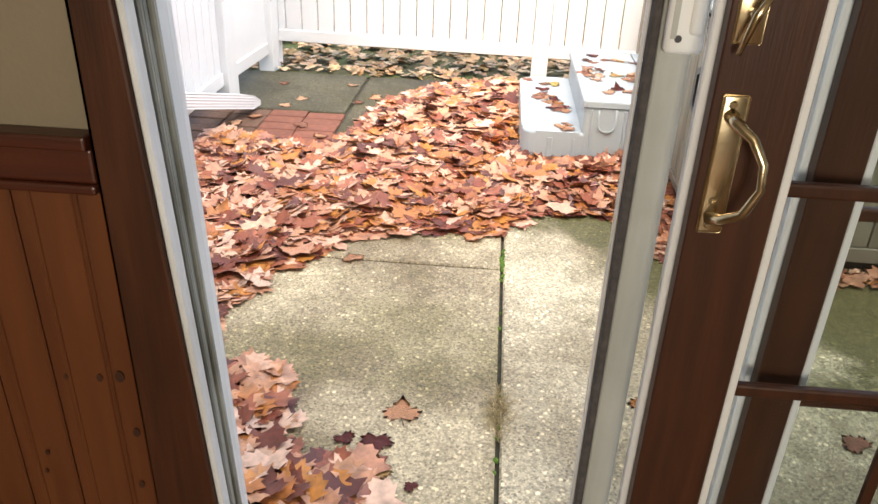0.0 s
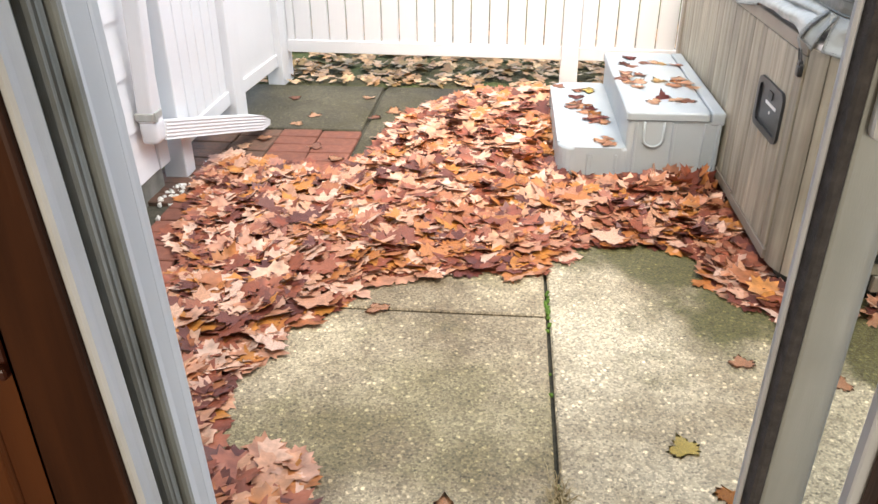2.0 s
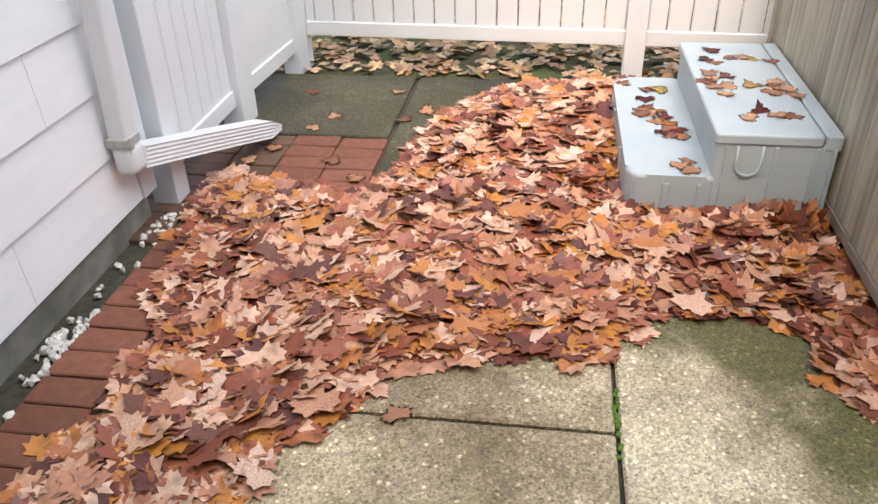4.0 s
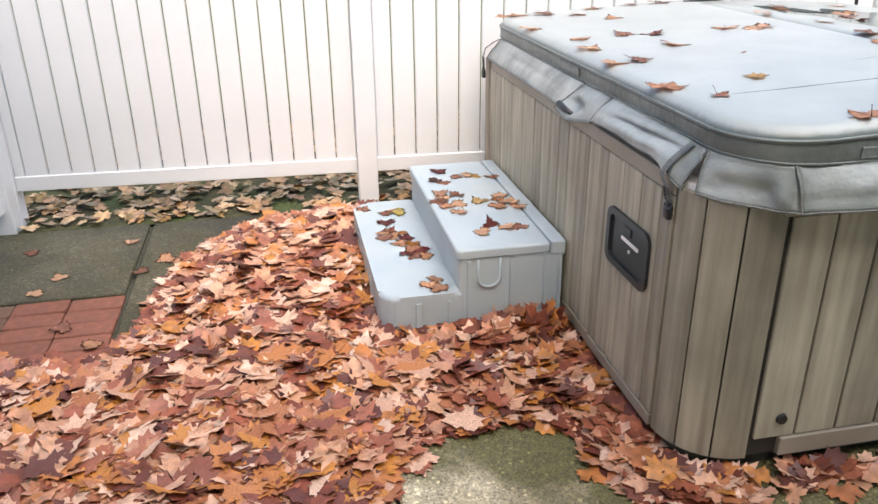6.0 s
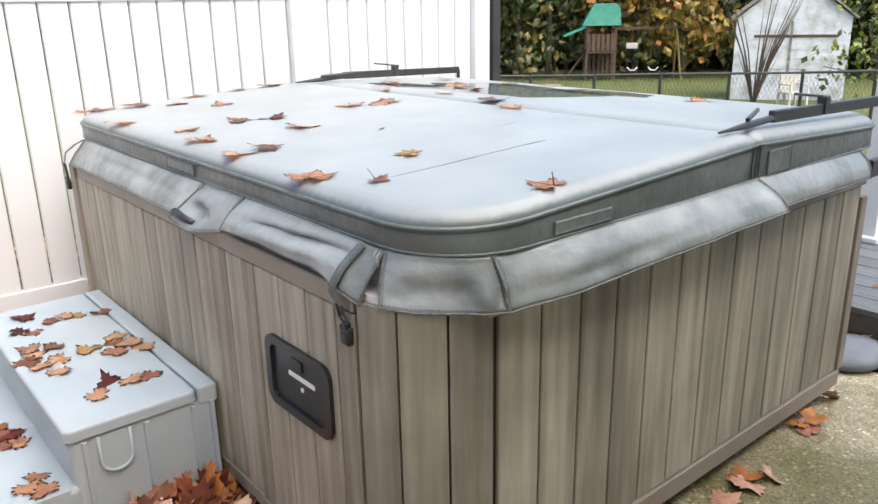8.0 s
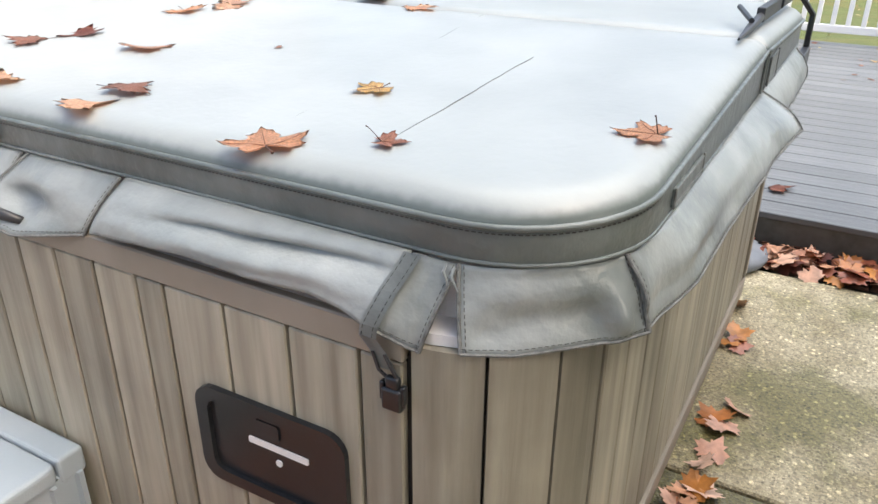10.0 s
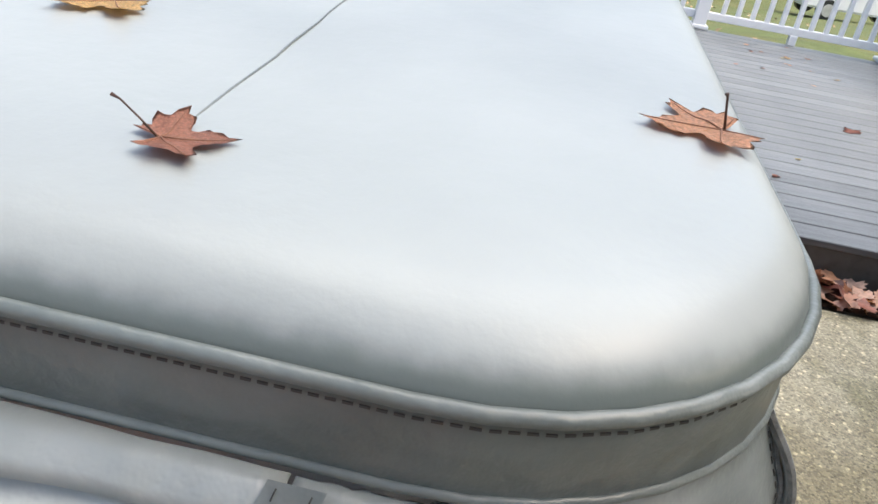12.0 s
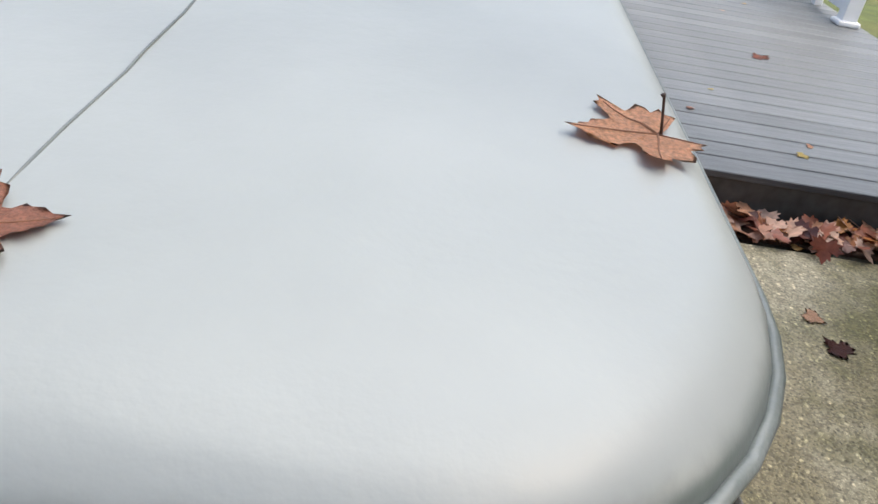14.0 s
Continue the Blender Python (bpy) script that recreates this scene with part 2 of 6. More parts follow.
    L.new(bp.outputs[0], b.inputs["Normal"])
    return m


CONC = concrete("aggregate_concrete", (0.46, 0.385, 0.25), (0.18, 0.138, 0.08), (0.16, 0.14, 0.05), 0.45, 0.6)
CONC_LIGHT = concrete("pale_aggregate_concrete", (0.52, 0.45, 0.31), (0.27, 0.22, 0.135), (0.085, 0.078, 0.022), 0.92, 0.5, 0.26, 2.95)
CONC_MOSS = concrete("yellowed_mossy_concrete", (0.42, 0.37, 0.25), (0.24, 0.20, 0.11), (0.12, 0.11, 0.032), 0.8, 0.55, -0.05, 4.6)
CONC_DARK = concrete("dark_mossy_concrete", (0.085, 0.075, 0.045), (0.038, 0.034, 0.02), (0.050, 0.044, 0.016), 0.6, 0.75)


def leaf_mat(name, cols, pale=0.35):
    m = bpy.data.materials.new(name)
    m.use_nodes = True
    N, L = m.node_tree.nodes, m.node_tree.links
    b = N["Principled BSDF"]
    oi, gi, ad, fr = N.new("ShaderNodeObjectInfo"), N.new("ShaderNodeNewGeometry"), N.new("ShaderNodeMath"), N.new("ShaderNodeMath")
    L.new(oi.outputs["Random"], ad.inputs[0])
    L.new(gi.outputs["Random Per Island"], ad.inputs[1])
    fr.operation = "FRACT"
    L.new(ad.outputs[0], fr.inputs[0])
    r = N.new("ShaderNodeValToRGB")
    r.color_ramp.interpolation = "CONSTANT"
    while len(r.color_ramp.elements) < len(cols):
        r.color_ramp.elements.new(0.5)
    for k, c in enumerate(cols):
        r.color_ramp.elements[k].position = k / len(cols)
        r.color_ramp.elements[k].color = (*c, 1)
    L.new(fr.outputs[0], r.inputs[0])
    co = N.new("ShaderNodeTexCoord")
    n = N.new("ShaderNodeTexNoise")
    n.inputs["Scale"].default_value, n.inputs["Detail"].default_value = 28, 5
    L.new(co.outputs["Object"], n.inputs["Vector"])
    mr = N.new("ShaderNodeMapRange")
    mr.inputs["From Min"].default_value, mr.inputs["From Max"].default_value = 0.3, 0.7
    mr.inputs["To Min"].default_value, mr.inputs["To Max"].default_value = 0.6, 1.3
    L.new(n.outputs[0], mr.inputs[0])
    hs = N.new("ShaderNodeHueSaturation")
    L.new(mr.outputs[0], hs.inputs["Value"])
    L.new(r.outputs[0], hs.inputs["Color"])
    L.new(hs.outputs[0], b.inputs["Base Color"])
    b.inputs["Roughness"].default_value = 0.42
    bp = N.new("ShaderNodeBump")
    bp.inputs["Strength"].default_value, bp.inputs["Distance"].default_value = 0.4, 0.003
    n4 = N.new("ShaderNodeTexNoise")
    n4.inputs["Scale"].default_value = 90
    L.new(co.outputs["Object"], n4.inputs["Vector"])
    L.new(n4.outputs[0], bp.inputs["Height"])
    L.new(bp.outputs[0], b.inputs["Normal"])
    return m


LEAVES = leaf_mat("fallen_maple_leaf", [(0.38, 0.14, 0.06), (0.50, 0.25, 0.15), (0.21, 0.055, 0.028), (0.64, 0.39, 0.27), (0.44, 0.16, 0.045), (0.11, 0.03, 0.02), (0.47, 0.22, 0.13), (0.28, 0.08, 0.04), (0.56, 0.29, 0.17), (0.48, 0.19, 0.04), (0.15, 0.04, 0.025), (0.55, 0.31, 0.21), (0.33, 0.11, 0.06), (0.66, 0.44, 0.33)])
LEAF_TAN = leaf_mat("tan_maple_leaf", [(0.72, 0.40, 0.23), (0.62, 0.33, 0.19), (0.74, 0.46, 0.29)])
LEAF_RED = leaf_mat("dark_red_maple_leaf", [(0.24, 0.025, 0.02), (0.17, 0.03, 0.025)])
LEAF_YELLOW = leaf_mat("yellow_leaf", [(0.62, 0.48, 0.14), (0.66, 0.44, 0.18)])
LEAF_BROWN = leaf_mat("brown_maple_leaf", [(0.34, 0.145, 0.09), (0.42, 0.19, 0.125)])
LITTER = leaf_mat("old_leaf_litter", [(0.48, 0.28, 0.13), (0.30, 0.17, 0.07), (0.60, 0.40, 0.21), (0.26, 0.17, 0.06)])
# Dark brown under the leaves puts shade into the gaps between them.
UNDER = mat("leaf_gap_shade", (0.045, 0.017, 0.010), (0.10, 0.036, 0.018), 0.8, 40, bump=0.8, fine=60, dist=0.02)


def glass(name, tint, amount, rough=0.0):
    """A thin pane: mostly clear, with a real reflection."""
    m = bpy.data.materials.new(name)
    m.use_nodes = True
    N, L = m.node_tree.nodes, m.node_tree.links
    out = N["Material Output"]
    N.remove(N["Principled BSDF"])
    tr, gl, mx, fr = N.new("ShaderNodeBsdfTransparent"), N.new("ShaderNodeBsdfGlossy"), N.new("ShaderNodeMixShader"), N.new("ShaderNodeFresnel")
    tr.inputs[0].default_value = (*tint, 1)
    gl.inputs["Roughness"].default_value = rough
    fr.inputs[0].default_value = amount
    L.new(fr.outputs[0], mx.inputs[0])
    L.new(tr.outputs[0], mx.inputs[1])
    L.new(gl.outputs[0], mx.inputs[2])
    L.new(mx.outputs[0], out.inputs[0])
    return m


GLASS = glass("door_glass", (0.86, 0.90, 0.88), 1.5)
SCREEN = glass("insect_screen", (0.72, 0.73, 0.70), 1.15, 0.4)


# ---- mesh helpers ----
def part(name, bm, material, parent=None, label="", category="", group="", kind="", smooth=False):
    me = bpy.data.meshes.new(name)
    bm.to_mesh(me)
    bm.free()
    if material:
        me.materials.append(material)
    if smooth:
        for p in me.polygons:
            p.use_smooth = True
    ob = new(name, me)
    ob.parent = parent
    return tagged(ob, label, category, group, kind)


def empty(name, label, category, at=(0, 0, 0), group="", kind=""):
    ob = new(name)
    ob.location = at
    ob.empty_display_size = 0.1
    return tagged(ob, label, category, group, kind)


def add_box(bm, x0, y0, z0, x1, y1, z1, bevel=0.0, seg=1):
    g = bmesh.ops.create_cube(bm, size=1.0)
    vs = g["verts"]
    bmesh.ops.scale(bm, vec=(x1 - x0, y1 - y0, z1 - z0), verts=vs)
    bmesh.ops.translate(bm, vec=((x0 + x1) / 2, (y0 + y1) / 2, (z0 + z1) / 2), verts=vs)
    if bevel:
        es = list({e for v in vs for e in v.link_edges})
        bmesh.ops.bevel(bm, geom=es, offset=bevel, segments=seg, affect="EDGES", profile=0.5)
    return bm


def boxm(x0, y0, z0, x1, y1, z1, bevel=0.0, seg=1):
    return add_box(bmesh.new(), x0, y0, z0, x1, y1, z1, bevel, seg)


def add_prism(bm, pts, z0, z1):
    """A closed polygon of (x, y) raised from z0 to z1."""
    lo = [bm.verts.new((x, y, z0)) for x, y in pts]
    hi = [bm.verts.new((x, y, z1)) for x, y in pts]
    bm.faces.new(lo[::-1])
    bm.faces.new(hi)
    for k in range(len(pts)):
        j = (k + 1) % len(pts)
        bm.faces.new((lo[k], lo[j], hi[j], hi[k]))
    return bm


def add_tube(bm, path, r, sides=8, closed_ends=True):
    """A round bar along a list of points; r is one radius or one for each point."""
    pts = [Vector(p) for p in path]
    rs = r if isinstance(r, (list, tuple)) else [r] * len(pts)
    rings = []
    for k, p in enumerate(pts):
        d = (pts[min(k + 1, len(pts) - 1)] - pts[max(k - 1, 0)]).normalized()
        u = d.orthogonal().normalized() if k == 0 else (u - d * u.dot(d)).normalized()
        w = d.cross(u)
        rings.append([bm.verts.new(p + (u * math.cos(a) + w * math.sin(a)) * rs[k]) for a in [2 * math.pi * s / sides for s in range(sides)]])
    for a, b in zip(rings, rings[1:]):
        for s in range(sides):
            bm.faces.new((a[s], a[(s + 1) % sides], b[(s + 1) % sides], b[s]))
    if closed_ends:
        bm.faces.new(rings[0][::-1])
        bm.faces.new(rings[-1])
    return bm


def tube(path, r, sides=8):
    return add_tube(bmesh.new(), path, r, sides)


def shift(bm, m):
    bmesh.ops.transform(bm, matrix=m, verts=bm.verts)
    return bm


# ---- setting: ground, patio, house ----
def slope(x, y):
    s = (x + y) * 0.7071
    side = max(0.0, x - 9) * min(1.0, max(0.0, (4 - y) / 6))
    return -0.11 * max(0.0, min(s, 16) - 6.4) - 0.04 * max(0.0, s - 16) - 0.05 * side


def grid_sheet(x0, x1, y0, y1, nx, ny, zf):
    bm = bmesh.new()
    vs = [[bm.verts.new((x0 + (x1 - x0) * i / nx, y0 + (y1 - y0) * j / ny, zf(x0 + (x1 - x0) * i / nx, y0 + (y1 - y0) * j / ny))) for j in range(ny + 1)] for i in range(nx + 1)]
    for i in range(nx):
        for j in range(ny):
            bm.faces.new((vs[i][j], vs[i + 1][j], vs[i + 1][j + 1], vs[i][j + 1]))
    return bm


def ground_z(x, y):
    flat = -0.10 if (-1.6 < x < 3.7 and y < 5.6) else -0.03
    return flat + max(slope(x, y), -3.2) + 0.015 * noise.noise(Vector((x * 0.7, y * 0.7, 0)))


ground = part("ground", grid_sheet(-300, 300, -300, 300, 240, 240, lambda x, y: -3.2 + (0 if (x + y) > 60 else min(3.0, 3.1 + slope(x, y))) - 0.15), GRASS, None, "green lawn sloping gently away from the house", "lawn", kind="structure")
yard = part("lawn", grid_sheet(-8, 48, -16, 50, 112, 132, ground_z), GRASS, None, "mown green lawn with scattered fallen leaves", "lawn", kind="structure")

patio = empty("patio", "worn exposed aggregate concrete slabs with mossy joints beside the house", "patio", kind="structure")
JX, JY1, JY2 = 0.142, 2.572, 3.122


def slab(name, x0, y0, x1, y1, material, parent=patio, z=0.0):
    return part(name, boxm(x0 + 0.006, y0 + 0.006, -0.09, x1 - 0.006, y1 - 0.006, z, 0.006), material, parent, kind="structure")


slab("slab", -1.18, 1.13, JX, JY1, CONC)
slab("slab", JX, 1.13, 1.80, JY2, CONC_LIGHT)
slab("slab", 1.80, 1.13, 3.06, JY2, CONC_MOSS)
slab("slab", -0.74, JY1, JX, JY2, CONC)
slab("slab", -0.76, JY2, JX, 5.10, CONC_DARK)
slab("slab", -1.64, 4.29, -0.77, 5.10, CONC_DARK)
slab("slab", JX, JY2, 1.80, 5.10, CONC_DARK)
slab("slab", 1.80, JY2, 3.06, 5.10, CONC_LIGHT)
part("joint_bed", boxm(-1.62, 1.13, -0.095, 3.25, 5.09, -0.018), SAND, patio, kind="structure")
soil = part("soil_strip", grid_sheet(-2.2, 4.3, 5.10, 7.6, 60, 20, lambda x, y: -0.012 + 0.02 * noise.noise(Vector((x * 3, y * 3, 1)))), SOIL, None, "mossy bare soil strip along the foot of the fence", "soil", kind="structure")

# moss and dry grass in the joint
rng = random.Random(5)
bm = bmesh.new()
for k in range(45):
    y = rng.choice([rng.gauss(2.62, 0.05), rng.gauss(2.62, 0.05), rng.uniform(1.2, 3.0)])
    x = JX + rng.uniform(-0.008, 0.008)
    g = bmesh.ops.create_icosphere(bm, subdivisions=1, radius=rng.uniform(0.004, 0.010))
    bmesh.ops.translate(bm, vec=(x, y, -0.006), verts=g["verts"])
part("joint_moss", bm, MOSS, patio, "bright green moss in the slab joint", kind="stuff")
bm = bmesh.new()
for k in range(150):
    a, l = rng.uniform(0, 6.28), rng.uniform(0.02, 0.06)
    x, y = JX + rng.gauss(0, 0.010), rng.gauss(1.75, 0.05)
    tip = Vector((x + math.cos(a) * l, y + math.sin(a) * l, rng.uniform(0.008, 0.028)))
    add_tube(bm, [(x, y, -0.01), ((x + tip.x) / 2, (y + tip.y) / 2, 0.026), tip], [0.0011, 0.0010, 0.0004], 3, False)
dry = part("dry_grass_tuft", bm, STRAW, None, "dead straw grass tuft growing in the slab joint", "weeds", kind="stuff")

# house walls; the door group is built round its own origin and then set in place
WX, WY = -1.50, 3.53
wall_door = empty("wall_north", "door wall with white siding outside and pine wainscot inside", "wall", kind="structure")
part("wall_left_of_door", boxm(-1.62, 0.93, 0.0, -0.46, 1.075, 2.6), PAINT, wall_door, kind="structure")
part("wall_over_door", boxm(-0.46, 0.93, 2.12, 1.50, 1.075, 2.6), PAINT, wall_door, kind="structure")
part("wall_right_of_door", boxm(1.50, 0.93, 0.0, 3.25, 1.075, 2.6), PAINT, wall_door, kind="structure")
wing = empty("wall_wing", "white lap siding house wall on a low concrete foundation", "wall", kind="structure")
part("wall_core", boxm(-1.75, 1.08, 0.10, WX - 0.012, WY, 2.6), SIDING, wing, kind="structure")
part("foundation", boxm(-1.80, 1.08, -0.1, WX - 0.015, WY - 0.02, 0.10, 0.01), FOUNDATION, wing, "bare grey concrete foundation", kind="structure")
part("wall_end", boxm(-6.0, WY - 0.15, 0.0, -1.75, WY, 2.6), SIDING, wing, kind="structure")
part("corner_board", boxm(WX - 0.06, WY - 0.085, 0.10, WX + 0.012, WY + 0.012, 2.6, 0.003), VINYL, wing, kind="structure")
part("roof_edge", boxm(-1.8, 0.9, 2.6, -1.1, WY + 0.3, 2.72), VINYL, wing, kind="structure")

# room behind the camera
room = empty("room_shell", "dim room interior behind the open sliding door", "room", kind="structure")
part("floor", boxm(-1.62, -3.0, -0.02, 3.25, 1.07, 0.03), FLOORING, None, "brown wooden floor of the room", "floor", kind="structure")
part("ceiling", boxm(-1.62, -3.0, 2.45, 3.25, 0.93, 2.55), CEIL, None, "plain off-white ceiling", "ceiling", kind="structure")
part("wall_west", boxm(-1.74, -3.0, 0.0, -1.62, 1.075, 2.6), PAINT, room, kind="structure")
part("wall_east", boxm(3.25, -3.0, -0.1, 3.33, 1.075, 2.6), SIDING, room, kind="structure")
part("wall_south", boxm(-1.74, -3.12, 0.0, 3.33, -3.0, 2.6), PAINT, room, kind="structure")
part("roof_slab", boxm(-1.85, -3.2, 2.6, 3.45, 1.25, 2.75), VINYL, None, "white house roof edge", "roof", kind="structure")

# wainscot
wains = empty("wainscot", "knotty orange pine beadboard under a dark stained chair rail", "wall panelling", kind="structure")
y1 = 0.928
x = -1.60
k = 0
while x < -0.52:
    x2 = min(x + 0.088, -0.502)
    b = boxm(x + 0.001, y1 - 0.012, 0.03, x2 - 0.001, y1, 0.95, 0.003)
    add_box(b, (x + x2) / 2 - 0.020, y1 - 0.0145, 0.03, (x + x2) / 2 - 0.014, y1 - 0.011, 0.95, 0.001)
    part("plank", b, PINE, wains)
    for q in range(3):
        kx, kz, kr = rng.uniform(x + 0.015, x2 - 0.012), rng.uniform(0.3, 0.93), rng.uniform(0.003, 0.007)
        kb = bmesh.new()
        bmesh.ops.create_cone(kb, cap_ends=True, segments=10, radius1=kr, radius2=kr, depth=0.001)
        bmesh.ops.transform(kb, matrix=pose(kx, y1 - 0.0125 - 0.0025, kz, 90) @ Matrix.Diagonal((1, 1.5, 1, 1)), verts=kb.verts)
        part("knot", kb, KNOT, wains, "dark pine knot")
    x = x2
    k += 1
for nm, z0, z1, d in (("rail_cap", 1.010, 1.030, 0.034), ("rail_band", 0.962, 1.010, 0.022), ("rail_foot", 0.948, 0.962, 0.028)):
    part(nm, boxm(-1.60, y1 - d, z0, -0.502, y1, z1, 0.004, 2), CHAIR, wains, "red-brown stained chair rail moulding")

# ---- door ----
door_frame = empty("door_frame", "worn white sliding door frame with dark stained inner casing", "door frame", kind="structure")
cas = boxm(-0.500, 0.906, 0.03, -0.424, 0.928, 2.18, 0.004, 2)
part("casing", cas, STAINED, door_frame, "dark stained wooden casing")
part("casing", boxm(-0.500, 0.904, 2.105, 1.58, 0.927, 2.18, 0.004, 2), STAINED, door_frame, "dark stained wooden casing")
part("jamb_liner", boxm(-0.4235, 0.912, 0.03, -0.414, 0.945, 2.105, 0.003), JAMB_WHITE, door_frame, "cream painted jamb edge")
part("jamb_body", boxm(-0.46, 0.945, 0.0, -0.432, 1.021, 2.12, 0.002), JAMB_WHITE, door_frame)
for k, (ya, yb, xo, mt) in enumerate(((0.947, 0.962, -0.424, JAMB_GREY), (0.967, 0.978, -0.418, JAMB_GREY), (0.984, 1.000, -0.422, JAMB_GREY), (1.004, 1.018, -0.416, JAMB_GREY))):
    part("track_rib", boxm(-0.4315, ya, 0.03, xo, yb, 2.10, 0.003), mt, door_frame, "dirty grey weathered track rib")
part("brick_mould", boxm(-0.4600, 1.022, 0.0, -0.4285, 1.082, 2.10, 0.005, 2), VINYL, door_frame, "white outer door trim")
part("brick_mould", boxm(-0.53, 1.0765, 0.0, -0.4295, 1.104, 2.16, 0.005, 2), VINYL, door_frame, "white outer door trim")
part("head_jamb", boxm(-0.414, 0.945, 2.07, 1.50, 1.08, 2.12, 0.002), JAMB_WHITE, door_frame)
part("end_jamb", boxm(1.46, 0.93, 0.0, 1.50, 1.08, 2.07, 0.002), JAMB_WHITE, door_frame)
part("threshold", boxm(-0.432, 0.93, 0.0, 1.46, 1.10, 0.05, 0.006, 2), ALU, door_frame, "dull metal threshold")


def sheet(x0, x1, y, z0, z1):
    bm = bmesh.new()
    bm.faces.new([bm.verts.new(v) for v in ((x0, y, z0), (x1, y, z0), (x1, y, z1), (x0, y, z1))])
    return bm


def glazed_door(name, x0, x1, ya, yb, label, handle, st=0.104, dz=0.0):
    """A sliding door leaf: wood inside, white outside, six panes behind wooden bars."""
    d = empty(name, label, "sliding door")
    ym = (ya + yb) / 2 + 0.004
    z0, z1 = 0.055, 2.06
    for nm, a, b_, c, e in (("stile", x0, x0 + st, z0, z1), ("stile", x1 - st, x1, z0, z1), ("rail", x0 + st, x1 - st, z0, z0 + 0.2), ("rail", x0 + st, x1 - st, z1 - 0.12, z1)):
        part(nm, boxm(a, ya, c, b_, ym, e, 0.002), STAINED, d, "dark stained wood " + nm)
        part("outer_" + nm, boxm(a - (0.010 if a == x0 else 0), ym + 0.001, c, b_, yb, e, 0.002), VINYL, d, "white outer skin")
    gx0, gx1, gz0, gz1 = x0 + st, x1 - st, z0 + 0.2, z1 - 0.12
    for a, b_ in ((gx0, gx0 + 0.012), (gx1 - 0.012, gx1)):
        part("glazing_bead", boxm(a, ya + 0.002, gz0, b_, ym + 0.02, gz1, 0.002), VINYL, d, "white glazing bead")
    p = part("pane", sheet(gx0 + 0.002, gx1 - 0.002, ym + 0.008, gz0, gz1), GLASS, d)
    p.visible_shadow = False
    for z in [q + dz for q in (0.381, 0.692, 1.003, 1.314, 1.625)]:
        part("glazing_bar", boxm(gx0 + 0.001, ya + 0.004, z - 0.010, gx1 - 0.001, ym - 0.006, z + 0.010, 0.004, 2), STAINED, d, "dark wooden glazing bar")
    n = 3
    for q in range(1, n):
        xx = gx0 + (gx1 - gx0) * q / n
        part("glazing_bar", boxm(xx - 0.009, ya + 0.006, gz0, xx + 0.009, ym - 0.008, gz1, 0.003, 2), STAINED, d, "dark wooden glazing bar")
    if handle:
        hx, hz0, hz1 = x0 + 0.024, 0.942, 1.122
        pl = part("handle_plate", shift(boxm(-0.016, -0.005, hz0, 0.016, 0, hz1, 0.004, 3), pose(hx + 0.003, ya, 0)), BRASS, d, "worn brass handle plate", smooth=True)
        pts = [(hx, ya - 0.004, hz1 - 0.025), (hx + 0.004, ya - 0.020, hz1 - 0.03), (hx + 0.022, ya - 0.036, hz1 - 0.043), (hx + 0.036, ya - 0.046, hz1 - 0.070), (hx + 0.038, ya - 0.050, hz0 + 0.080),
               (hx + 0.026, ya - 0.044, hz0 + 0.045), (hx + 0.009, ya - 0.026, hz0 + 0.028), (hx, ya - 0.006, hz0 + 0.022)]
        part("handle_grip", tube(pts, [0.009, 0.008, 0.0065, 0.0055, 0.0055, 0.0062, 0.0075, 0.009], 12), BRASS, pl, "curved brass pull", smooth=True)
        for z in (hz0 + 0.045, hz1 - 0.012, hz0 + 0.012):
            sc = bmesh.new()
            bmesh.ops.create_cone(sc, cap_ends=True, segments=14, radius1=0.0055, radius2=0.0035, depth=0.003, matrix=pose(hx, ya - 0.006, z, 90))
            part("screw", sc, BRASS, pl, "brass screw head")
        lk = part("latch_plate", boxm(hx - 0.017, ya - 0.004, 1.180, hx + 0.017, ya, 1.255, 0.003, 2), BRASS, d, "brass latch plate", smooth=True)
        part("thumb_turn", tube([(hx, ya - 0.004, 1.216), (hx, ya - 0.020, 1.216)], 0.006, 10), BRASS, lk, smooth=True)
        part("thumb_lever", tube([(hx + 0.012, ya - 0.021, 1.240), (hx, ya - 0.022, 1.216), (hx - 0.012, ya - 0.021, 1.172)], [0.005, 0.0055, 0.003], 8), BRASS, lk, smooth=True)
    return d


glazed_door("sliding_door_leaf", 0.262, 1.216, 0.934, 0.976, "open dark stained wood sliding door with brass handle and panes", True)
glazed_door("fixed_door_leaf", 0.425, 1.458, 0.988, 1.03, "fixed dark stained glazed door leaf behind the open one", False, 0.062, -0.05)

storm = empty("screen_door", "open grey-framed sliding insect screen door with white latch", "screen door")
sy0, sy1 = 1.036, 1.056
part("stile", boxm(0.208, sy0, 0.055, 0.253, sy1, 2.06, 0.004, 2), ALU, storm, "dull grey-green aluminium stile")
part("stile", boxm(1.40, sy0, 0.055, 1.445, sy1, 2.06, 0.004, 2), ALU, storm)
part("weatherstrip", boxm(0.196, sy0 - 0.004, 0.055, 0.2075, sy1 + 0.002, 2.06, 0.003), FUZZ, storm, "dark fuzzy weatherstrip")
part("edge_trim", boxm(0.190, sy1 - 0.004, 0.055, 0.1955, sy1 + 0.006, 2.06, 0.002), JAMB_WHITE, storm, "thin cream edge")
for z0, z1 in ((0.055, 0.11), (2.0, 2.06)):
    part("rail", boxm(0.253, sy0, z0, 1.40, sy1, z1, 0.004), ALU, storm)
sc = part("screen_mesh", sheet(0.253, 1.40, 1.0455, 0.11, 2.0), SCREEN, storm, "fine grey insect mesh")
sc.visible_shadow = False
